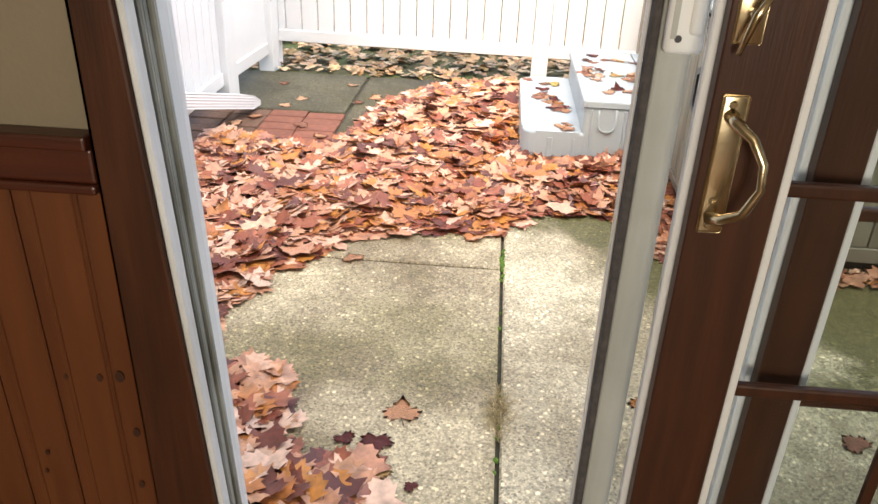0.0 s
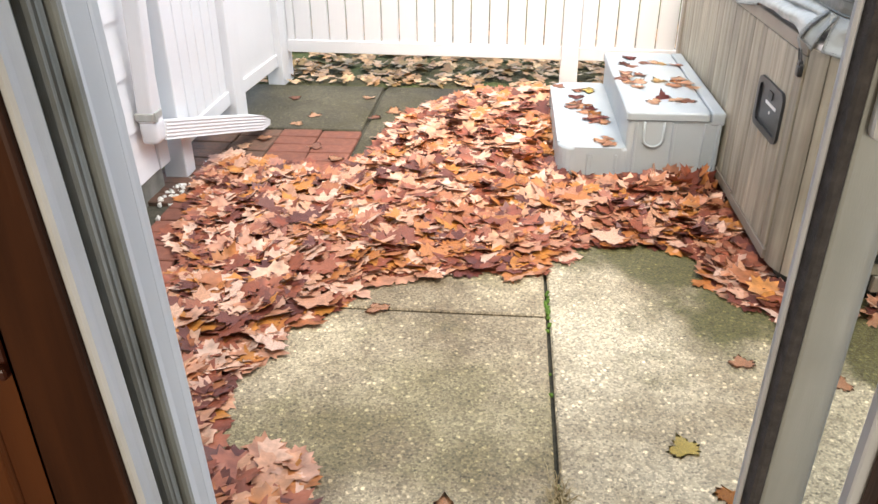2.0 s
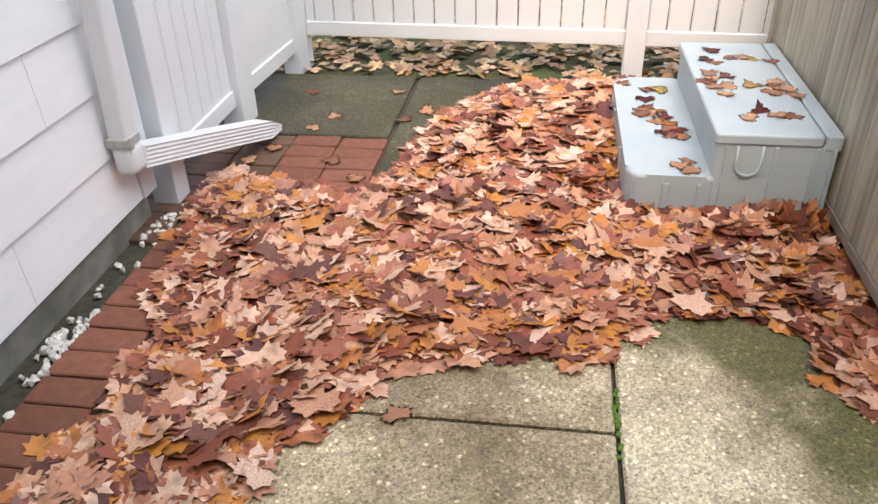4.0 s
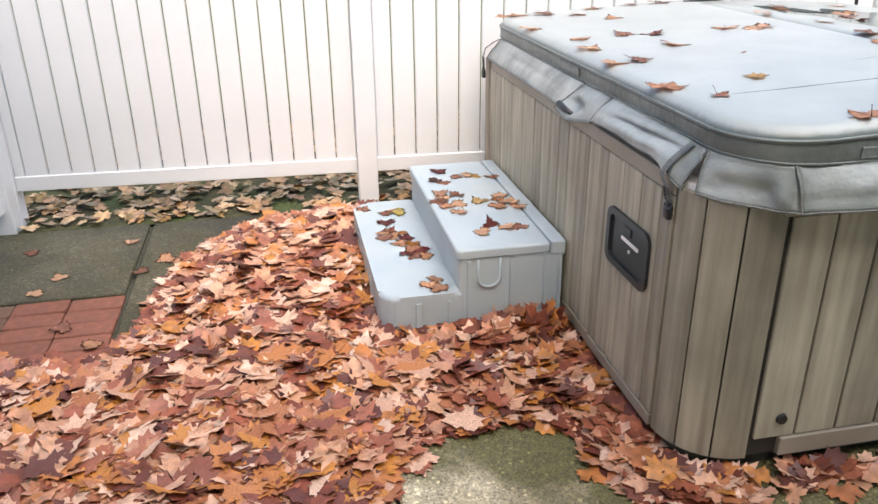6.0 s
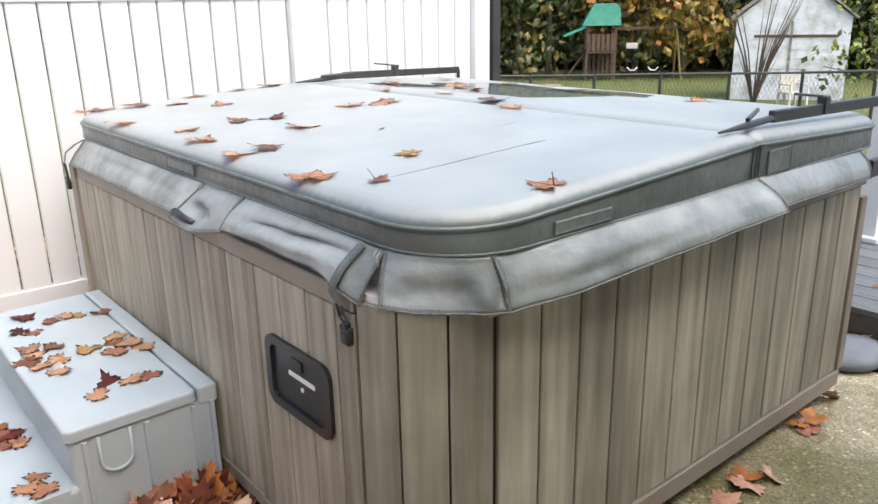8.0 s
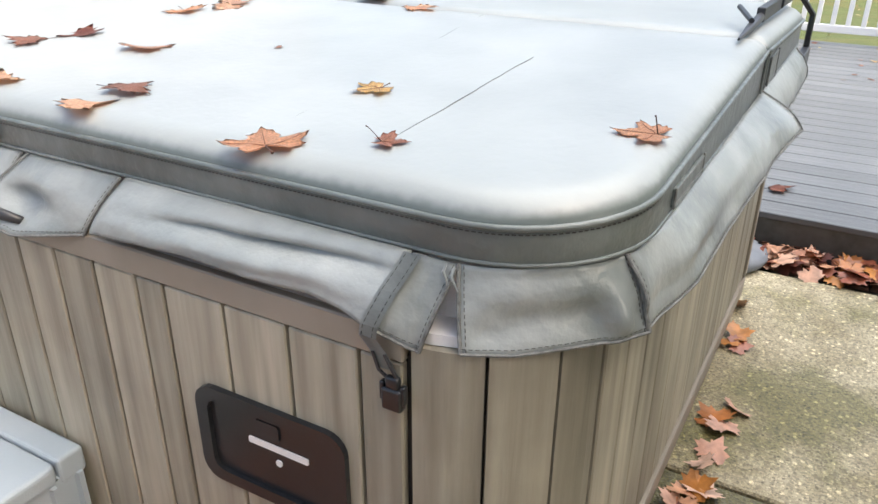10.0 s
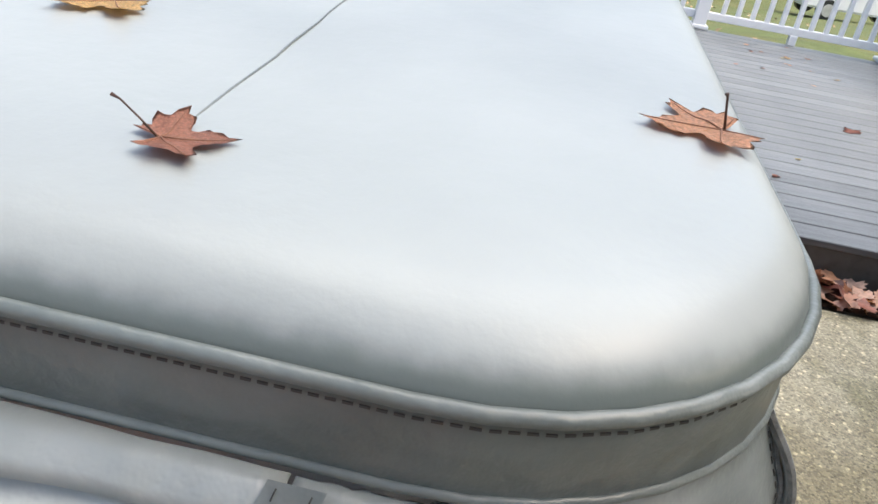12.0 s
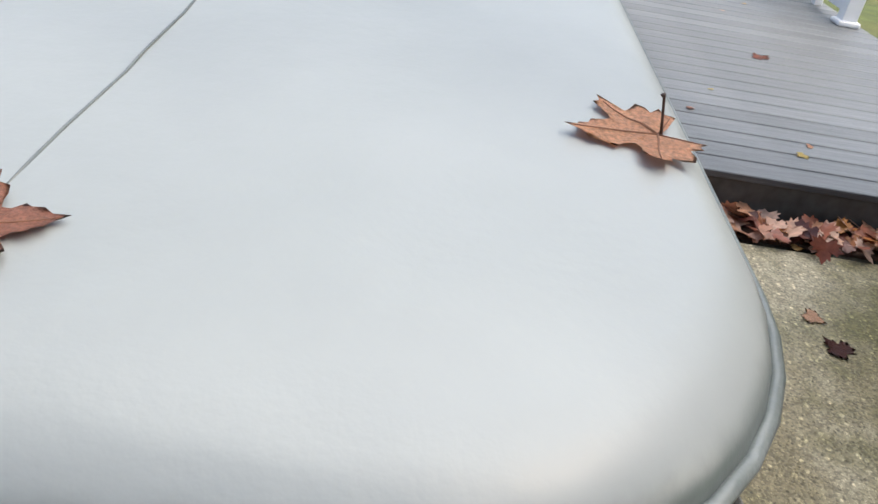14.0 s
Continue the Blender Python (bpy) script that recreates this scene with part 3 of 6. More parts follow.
lb = part("latch_box", boxm(0.212, sy0 - 0.020, 1.145, 0.262, sy0, 1.32, 0.008, 3), WHITE_PLASTIC, storm, "white plastic latch box")
part("latch_slot", boxm(0.218, sy0 - 0.0215, 1.165, 0.225, sy0 - 0.0195, 1.235), ALU, lb)
part("finger_recess", boxm(0.240, sy0 - 0.026, 1.170, 0.258, sy0 - 0.018, 1.265, 0.006, 3), WHITE_PLASTIC, lb, smooth=True)
for z in (1.165, 1.222):
    s_ = bmesh.new()
    bmesh.ops.create_cone(s_, cap_ends=True, segments=12, radius1=0.005, radius2=0.004, depth=0.003, matrix=pose(0.228, sy0 - 0.021, z, 90))
    part("screw", s_, BLACK_METAL, lb, "dull dark screw")


# the old jamb leans a little, its casing more than its outer trim
for ob in door_frame.children:
    if ob.name.split(".")[0] in ("casing", "jamb_liner", "jamb_body", "track_rib", "brick_mould"):
        for v in ob.data.vertices:
            if -0.47 < v.co.x < -0.30:
                u = min(1.0, max(0.0, (v.co.y - 0.92) / 0.17))
                lo, hi = 0.028 * (1 - u) + 0.004 * u, -0.020 * (1 - u) - 0.026 * u
                v.co.x += lo + (hi - lo) * (v.co.z - 0.35) / 0.85

for ob_name in ("door_frame", "sliding_door_leaf", "fixed_door_leaf", "screen_door", "wainscot", "wall_north"):
    bpy.data.objects[ob_name].location = (0.066, 0.052, 0)

# ---- fences ----
def picket_mesh(w, z0, z1):
    g = 0.0032
    c = 0.004
    bm = bmesh.new()
    add_prism(bm, [(-w / 2 + g, -0.008 + c), (-w / 2 + g + c, -0.011), (w / 2 - g - c, -0.011), (w / 2 - g, -0.008 + c), (w / 2 - g, 0.008), (-w / 2 + g, 0.008)], z0, z1)
    me = bpy.data.meshes.new("picket")
    bm.to_mesh(me)
    bm.free()
    me.materials.append(VINYL)
    return me


def fence_line(name, label, p0, p1, posts, zb, zt, pitch=0.1113, grooved=True, runs={}):
    """posts: distances from p0 at which a post stands. Rails and pickets run between them."""
    d = Vector((p1[0] - p0[0], p1[1] - p0[1], 0))
    length = d.length
    ang = math.degrees(math.atan2(d.y, d.x))
    f = empty(name, label, "fence", (p0[0], p0[1], 0))
    f.rotation_euler.z = radians(ang)
    for s in posts:
        post = part("post", boxm(s - 0.052, -0.052, -0.08, s + 0.052, 0.052, zt + 0.16, 0.006, 2), VINYL, f)
        cb = bmesh.new()
        bmesh.ops.create_cone(cb, cap_ends=True, segments=4, radius1=0.088, radius2=0.01, depth=0.05, matrix=pose(s, 0, zt + 0.187, 0, 0, 45))
        part("cap", cb, VINYL, post, "pyramid post cap")
    me = picket_mesh(pitch, zb + 0.02, zt + 0.02)
    for a, b_ in zip(posts, posts[1:]):
        a2, b2 = a + 0.052, b_ - 0.052
        part("bottom_rail", boxm(a2, -0.022, zb, b2, 0.022, zb + 0.075, 0.004, 2), VINYL, f)
        part("top_rail", boxm(a2, -0.022, zt, b2, 0.022, zt + 0.09, 0.004, 2), VINYL, f)
        if not grooved:
            part("panel", boxm(a2, -0.010, zb + 0.07, b2, 0.010, zt + 0.01), VINYL, f, "flat smooth panel")
            continue
        n = max(1, round((b2 - a2) / pitch))
        cuts = [a2 + (b2 - a2) * q / n for q in range(n + 1)]
        if posts.index(a) in runs:
            first, step = runs[posts.index(a)]
            cuts = [a2] + [a2 + first + step * q for q in range(30) if a2 + first + step * q < b2 - 0.03] + [b2]
        for c0, c1 in zip(cuts, cuts[1:]):
            ob = new("picket", me)
            ob.parent = f
            ob.location = ((c0 + c1) / 2, 0, 0)
            ob.scale = ((c1 - c0) / pitch, 1, 1)
    return f


fence_line("back_fence", "tall white vinyl board fence standing over mossy soil", (-1.450, 5.25), (3.36, 5.04), (0.0, 1.799, 3.52, 4.63), 0.172, 1.378, runs={0: (0.0498, 0.1098), 1: (0.0955, 0.1153)})
fence_line("side_fence", "white vinyl side fence section with flat panel", (-1.500, 4.445), (-1.455, 5.20), (0.0, 0.72), 0.105, 1.37, grooved=False)
fence_line("side_fence", "grooved white vinyl fence section beside the house corner", (-1.500, 3.65), (-1.500, 4.40), (0.0, 0.735), 0.105, 1.37)
bpost = part("black_post", boxm(3.255, 5.0, -0.1, 3.315, 5.06, 1.7, 0.004), BLACK_METAL, None, "black metal post at the fence end", "post")


# ---- hot tub ----
TX0, TX1, TY0, TY1 = 0.907, 2.815, 2.745, 4.92
TR = 0.195


def rounded(x0, y0, x1, y1, r, n=8):
    pts = []
    for cx, cy, a0 in ((x0 + r, y0 + r, 180), (x1 - r, y0 + r, 270), (x1 - r, y1 - r, 0), (x0 + r, y1 - r, 90)):
        for k in range(n + 1):
            a = radians(a0 + 90 * k / n)
            pts.append((cx + r * math.cos(a), cy + r * math.sin(a)))
    return pts


tub = empty("hot_tub", "taupe boarded hot tub with grey vinyl cover on the patio", "hot tub")
part("base", add_prism(bmesh.new(), rounded(TX0 + 0.03, TY0 + 0.03, TX1 - 0.03, TY1 - 0.03, 0.12), 0.0, 0.045), PLINTH, tub, "dark damp base tray")
# The near-black core darkens the grooves between the skirt boards.
part("core", add_prism(bmesh.new(), rounded(TX0 + 0.012, TY0 + 0.012, TX1 - 0.012, TY1 - 0.012, TR), 0.045, 0.80), GAP_SHADE, tub, "dark inner cabinet")
part("shell_flange", add_prism(bmesh.new(), rounded(TX0 + 0.009, TY0 + 0.009, TX1 - 0.009, TY1 - 0.009, TR), 0.788, 0.804), SHELL, tub, "white speckled acrylic rim")
part("shell_lip", add_prism(bmesh.new(), rounded(0.962, TY0 + 0.014, TX1 - 0.02, TY1 - 0.02, TR), 0.804, 0.886), SHELL, tub, "white speckled acrylic lip")


def board(a, b_, side, z0=0.10, z1=0.715, proud=0.0):
    """A flat skirt board from a to b_ along one side of the tub."""
    t = 0.010 + proud
    if side == "left":
        return boxm(TX0 - t + 0.008, a, z0, TX0 + 0.011, b_, z1, 0.0025)
    if side == "front":
        return boxm(a, TY0 - t + 0.008, z0, b_, TY0 + 0.011, z1, 0.0025)
    if side == "right":
        return boxm(TX1 - 0.011, a, z0, TX1 + t - 0.008, b_, z1, 0.0025)
    return boxm(a, TY1 - 0.011, z0, b_, TY1 + t - 0.008, z1, 0.0025)


def skirt(side, edges, z0=0.10, z1=0.715):
    for a, b_ in zip(edges, edges[1:]):
        part("skirt_board", board(a + 0.003, b_ - 0.003, side, z0, z1), TUB_WOOD, tub)


# left side: far panel, service door, corner
skirt("left", [3.43 + 0.0955 * k for k in range(15)], 0.09, 0.757)
dr = empty("service_door", "", "")
dr.parent = tub
for a, b_ in zip([2.942, 3.012, 3.131, 3.248, 3.367], [3.012, 3.131, 3.248, 3.367, 3.427]):
    part("door_board", board(a + 0.003, b_ - 0.003, "left", 0.085, 0.757, 0.002), TUB_WOOD, dr)
part("door_sill", board(2.942, 3.425, "left", 0.045, 0.083, 0.006), TUB_TRIM, dr)
part("left_sill", board(3.43, 4.77, "left", 0.045, 0.088, 0.004), TUB_TRIM, tub)
part("upper_band", board(2.942, 4.74, "left", 0.760, 0.805, 0.004), TUB_TRIM, tub)
part("corner_trim", board(4.775, 4.825, "left", 0.045, 0.80, 0.008), TUB_TRIM, tub)
skirt("front", [1.11 + (2.735 - 1.11) * k / 13 for k in range(14)], 0.105, 0.757)
part("front_sill", board(1.19, 2.758, "front", 0.045, 0.103, 0.008), TUB_TRIM, tub)
part("upper_band", board(1.085, 2.758, "front", 0.760, 0.805, 0.004), TUB_TRIM, tub)
part("corner_trim", board(2.737, 2.778, "front", 0.105, 0.72, 0.008), TUB_TRIM, tub)
part("end_wall", boxm(TX1 - 0.01, TY0 + 0.15, 0.045, TX1 + 0.008, TY1 - 0.15, 0.80), TUB_WOOD, tub)
part("back_wall", boxm(TX0 + 0.15, TY1 - 0.01, 0.045, TX1 - 0.15, TY1 + 0.008, 0.80), TUB_WOOD, tub)


def corner_board(cx, cy, a0, a1, r, z0, z1):
    bm = bmesh.new()
    n = 4
    ins = [(cx + (r - 0.012) * math.cos(radians(a0 + (a1 - a0) * k / n)), cy + (r - 0.012) * math.sin(radians(a0 + (a1 - a0) * k / n))) for k in range(n + 1)]
    out = [(cx + (r + 0.006) * math.cos(radians(a0 + (a1 - a0) * k / n)), cy + (r + 0.006) * math.sin(radians(a0 + (a1 - a0) * k / n))) for k in range(n + 1)]
    return add_prism(bm, out + ins[::-1], z0, z1)


for cx, cy, s in ((TX0 + TR, TY0 + TR, 180), (TX1 - TR, TY0 + TR, 270), (TX0 + TR, TY1 - TR, 90), (TX1 - TR, TY1 - TR, 0)):
    for k in range(3):
        part("corner_skirt_board", corner_board(cx, cy, s + 2 + k * 29.3, s + 29.8 + k * 29.3, TR - 0.006, 0.045, 0.787), TUB_WOOD, tub)

# control vent plate on the service door
vp = empty("vent_cover", "glossy black plastic vent with white label", "")
vp.parent = tub


def yz_prism(pts, x0, x1):
    bm = bmesh.new()
    add_prism(bm, pts, 0, x1 - x0)
    bmesh.ops.transform(bm, matrix=Matrix(((0, 0, -1, x1), (1, 0, 0, 0), (0, 1, 0, 0), (0, 0, 0, 1))), verts=bm.verts)
    bmesh.ops.recalc_face_normals(bm, faces=bm.faces)
    return bm


ring = bmesh.new()
oo = [Vector(p) for p in rounded(3.036, 0.425, 3.322, 0.606, 0.035, 5)]
ii = [Vector(p) for p in rounded(3.060, 0.447, 3.298, 0.584, 0.022, 5)]
xs = [TX0 - 0.004, TX0 - 0.014, TX0 - 0.014, TX0 - 0.004]
loops = [[ring.verts.new((xs[j], p[0], p[1])) for p in (oo if j in (0, 1) else ii)] for j in range(4)]
for A, B in zip(loops, loops[1:]):
    for k in range(len(A)):
        ring.faces.new((A[k], A[(k + 1) % len(A)], B[(k + 1) % len(A)], B[k]))
bmesh.ops.recalc_face_normals(ring, faces=ring.faces)
part("vent_rim", ring, BLACK_PLASTIC, vp)
part("vent_face", yz_prism(rounded(3.058, 0.445, 3.300, 0.586, 0.022, 5), TX0 - 0.006, TX0 - 0.003), BLACK_PLASTIC, vp)
part("vent_tab", yz_prism(rounded(3.16, 0.548, 3.205, 0.576, 0.004, 2), TX0 - 0.0095, TX0 - 0.006), BLACK_METAL, vp)
part("label_bar", yz_prism(rounded(3.108, 0.526, 3.222, 0.537, 0.002, 2), TX0 - 0.0085, TX0 - 0.006), WHITE_PLASTIC, vp, "plain white label bar")
part("label_dot", yz_prism(rounded(3.160, 0.500, 3.171, 0.511, 0.004, 3), TX0 - 0.0085, TX0 - 0.006), WHITE_PLASTIC, vp, "white dot")
db = bmesh.new()
bmesh.ops.create_cone(db, cap_ends=True, segments=20, radius1=0.017, radius2=0.014, depth=0.008, matrix=pose(1.185, TY0 - 0.006, 0.165, 90))
part("drain_cap", db, BLACK_PLASTIC, tub, "small round dark drain cap")

# cover
CX0, CX1, CY0, CY1, CXM = 0.952, 2.83, 2.710, 4.95, 1.978
CR = 0.200
ZB, ZP = 0.893, 0.951


def rim_z(x):
    """Height of the cover's upper edge: the foam is thicker at the fold."""
    return ZP + 0.042 * (1 - min(1.0, abs(x - CXM) / 1.02))


def half_outline(side, n=10):
    """Outline of half the cover, counter-clockwise; its inner edge runs along the fold."""
    g = 0.0015
    if side < 0:
        x0, x1 = CX0, CXM - g
        corner = [("c", x0, CY1), ("c", x0, CY0)]
    pts = []
    s = -1 if side < 0 else 1
    xo, xi = (CX0, CXM - g) if side < 0 else (CX1, CXM + g)
    m = 16
    line = lambda a, b_, k: [(a[0] + (b_[0] - a[0]) * i / k, a[1] + (b_[1] - a[1]) * i / k) for i in range(k)]
    c1 = (xo - s * CR, CY0 + CR)
    c2 = (xo - s * CR, CY1 - CR)
    pts += line((xi, CY0), (c1[0], CY0), m)
    for k in range(n):
        a = radians(90 * k / n)
        pts.append((c1[0] + s * CR * math.sin(a), c1[1] - CR * math.cos(a)))
    pts += line((xo, c1[1]), (xo, c2[1]), m * 2)
    for k in range(n):
        a = radians(90 * k / n)
        pts.append((c2[0] + s * CR * math.cos(a), c2[1] + CR * math.sin(a)))
    pts += line((c2[0], CY1), (xi, CY1), m)
    pts += line((xi, CY1), (xi, CY0), m * 2)
    return pts if side > 0 else pts[::-1]


cover = empty("tub_cover", "pale grey vinyl folding spa cover with stitched piping", "spa cover", (0, 0, 0))


def cover_half(side):
    out = half_outline(side)
    cx = sum(p[0] for p in out) / len(out)
    cy = sum(p[1] for p in out) / len(out)
    bm = bmesh.new()
    rings = []
    prof = [(0.004, -1, 0), (0.0, -1, 0.006), (0.0, 0, -0.012), (0.001, 0, -0.003), (0.005, 0, 0.006), (0.012, 0, 0.0135), (0.021, 0, 0.0200), (0.032, 0, 0.0240), (0.050, 0, 0.0262)]
    n = len(out)
    for ins, base, dz in prof:
        ring = []
        for k in range(n):
            p, q, o = Vector(out[k]), Vector(out[(k + 1) % n]), Vector(out[k - 1])
            t = (q - o).normalized()
            nrm = Vector((-t.y, t.x))
            v = p + nrm * ins
            v.y = min(max(v.y, CY0 + ins), CY1 - ins)
            v.x = min(v.x, CXM - 0.0015 - ins) if side < 0 else max(v.x, CXM + 0.0015 + ins)
            lo = ZB if base == -1 else rim_z(v.x)
            ring.append(bm.verts.new((v.x, v.y, lo + dz)))
        rings.append(ring)
    for a, b_ in zip(rings, rings[1:]):
        for k in range(n):
            bm.faces.new((a[k], a[(k + 1) % n], b_[(k + 1) % n], b_[k]))
    for s in (0.92, 0.84, 0.76, 0.68, 0.6, 0.52, 0.44, 0.36, 0.28, 0.2, 0.12, 0.05):
        ring = []
        for v in rings[8]:
            x, y = cx + (v.co.x - cx) * s, cy + (v.co.y - cy) * s
            w = 0.004 * noise.noise(Vector((x * 2.2, y * 2.2, side))) + 0.0012 * noise.noise(Vector((x * 9, y * 9, side)))
            ring.append(bm.verts.new((x, y, rim_z(x) + 0.027 + w)))
        rings.append(ring)
    for a, b_ in zip(rings[8:], rings[9:]):
        for k in range(n):
            bm.faces.new((a[k], a[(k + 1) % n], b_[(k + 1) % n], b_[k]))
    mid = bm.verts.new((cx, cy, rim_z(cx) + 0.027))
    for k in range(n):
        bm.faces.new((rings[-1][k], rings[-1][(k + 1) % n], mid))
    bm.faces.new(rings[0][::-1])
    bmesh.ops.recalc_face_normals(bm, faces=bm.faces)
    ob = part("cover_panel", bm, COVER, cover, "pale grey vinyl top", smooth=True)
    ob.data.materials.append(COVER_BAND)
    # Upright faces take the darker, shade-toned vinyl.
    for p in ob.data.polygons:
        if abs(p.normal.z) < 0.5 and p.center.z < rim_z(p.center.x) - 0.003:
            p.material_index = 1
    return ob, out


def darken_slopes(m, slope_tone, lo, hi):
    """Paints shade and grime into sloping vinyl's colour, with a ragged noisy border."""
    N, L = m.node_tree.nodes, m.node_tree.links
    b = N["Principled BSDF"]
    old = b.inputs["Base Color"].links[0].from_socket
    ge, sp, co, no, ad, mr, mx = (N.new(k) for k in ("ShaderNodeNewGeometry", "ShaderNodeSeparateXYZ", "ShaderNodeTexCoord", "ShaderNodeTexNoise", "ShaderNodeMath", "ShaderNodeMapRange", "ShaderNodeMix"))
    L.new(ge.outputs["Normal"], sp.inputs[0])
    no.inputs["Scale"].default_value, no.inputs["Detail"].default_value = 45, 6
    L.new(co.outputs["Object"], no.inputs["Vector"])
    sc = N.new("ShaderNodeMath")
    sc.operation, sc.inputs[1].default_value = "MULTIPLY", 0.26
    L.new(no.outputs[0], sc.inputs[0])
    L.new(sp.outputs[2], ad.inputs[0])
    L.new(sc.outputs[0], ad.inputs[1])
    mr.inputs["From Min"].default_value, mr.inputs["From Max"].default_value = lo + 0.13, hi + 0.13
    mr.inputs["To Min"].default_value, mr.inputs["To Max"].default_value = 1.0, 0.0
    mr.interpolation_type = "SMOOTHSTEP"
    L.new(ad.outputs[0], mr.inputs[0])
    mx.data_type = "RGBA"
    mx.inputs["B"].default_value = (*slope_tone, 1)
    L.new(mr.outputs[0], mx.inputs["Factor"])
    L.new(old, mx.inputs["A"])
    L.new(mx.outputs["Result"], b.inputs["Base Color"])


# The cover's rounded shoulder gets a darker tone for its shade and grime.
darken_slopes(COVER, (0.13, 0.157, 0.15), 0.38, 0.79)
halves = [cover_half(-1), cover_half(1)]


def follow(out, dz, push, r, name, material, parent, label, sides=8, zf=None):
    pts = []
    n = len(out)
    for k in range(n + 1):
        p, q, o = Vector(out[k % n]), Vector(out[(k + 1) % n]), Vector(out[(k - 1) % n])
        t = (q - o).normalized()
        v = p - Vector((-t.y, t.x)) * push
        pts.append((v.x, v.y, (rim_z(v.x) if zf is None else zf) + dz))
    return part(name, tube(pts, r, sides), material, parent, label, smooth=True)


for ob, out in halves:
    follow(out, -0.006, 0.002, 0.0042, "piping", COVER_BAND, ob, "rounded vinyl piping")
    follow(out, 0.004, 0.000, 0.0030, "lower_seam", COVER_BAND, ob, "rolled lower seam", zf=ZB)
    # stitches under the piping
    st = bmesh.new()
    n = len(out)
    for k in range(n):
        p, q = Vector(out[k]), Vector(out[(k + 1) % n])
        l = (q - p).length
        if abs(p.x - CXM) < 0.05 and abs(q.x - CXM) < 0.05:
            continue
        m = max(1, int(l / 0.0065))
        t = (q - p).normalized()
        nr = Vector((-t.y, t.x))
        for j in range(m):
            a = p + (q - p) * (j + 0.15) / m - nr * 0.0012
            b_ = p + (q - p) * (j + 0.8) / m - nr * 0.0012
            za = rim_z(a.x) - 0.0145
            u = [st.verts.new((*(a - nr * 0.0006), za - 0.0006)), st.verts.new((*(b_ - nr * 0.0006), za - 0.0006)), st.verts.new((*(b_ - nr * 0.0006), za + 0.0004)), st.verts.new((*(a - nr * 0.0006), za + 0.0008)),
                 st.verts.new((*a, za + 0.0008)), st.verts.new((*b_, za + 0.0008))]
            st.faces.new(u[:4])
            st.faces.new((u[3], u[2], u[5], u[4]))
    part("stitching", st, STITCH_DARK, ob, "line of dark thread", kind="stuff")


def arc(cx, cy, r, a0, a1, n=8):
    return [(cx + r * math.cos(radians(a0 + (a1 - a0) * k / n)), cy + r * math.sin(radians(a0 + (a1 - a0) * k / n))) for k in range(n + 1)]


cc = (CX0 + CR, CY0 + CR)


def along(pts, u):
    """The point at share u of a line's length."""
    pts = [Vector(p) for p in pts]
    ls = [(q - p).length for p, q in zip(pts, pts[1:])]
    d = u * sum(ls)
    for p, q, l in zip(pts, pts[1:], ls):
        if d <= l + 1e-9:
            return p.lerp(q, d / l)
        d -= l
    return pts[-1]


def thread(name, line, parent, normal, step=0.0085, w=0.0011, material=STITCH_DARK):
    """A row of short dashes of thread lying on a line of points."""
    bm = bmesh.new()
    pts = [Vector(p) for p in line]
    total = sum((q - p).length for p, q in zip(pts, pts[1:]))
    n = max(2, int(total / step))
    for k in range(n):
        a, b_ = along(pts, (k + 0.15) / n), along(pts, (k + 0.75) / n)
        off = normal * 0.0006
        side = (b_ - a).normalized().cross(normal) * w / 2
        v = [bm.verts.new(p) for p in (a + side + off, a - side + off, b_ - side + off, b_ + side + off, (a + b_) / 2 + off * 2.2)]
        for f in ((0, 1, 4), (1, 2, 4), (2, 3, 4), (3, 0, 4)):
            bm.faces.new([v[q] for q in f])
    return part(name, bm, material, parent, "dark sewing thread", kind="stuff")


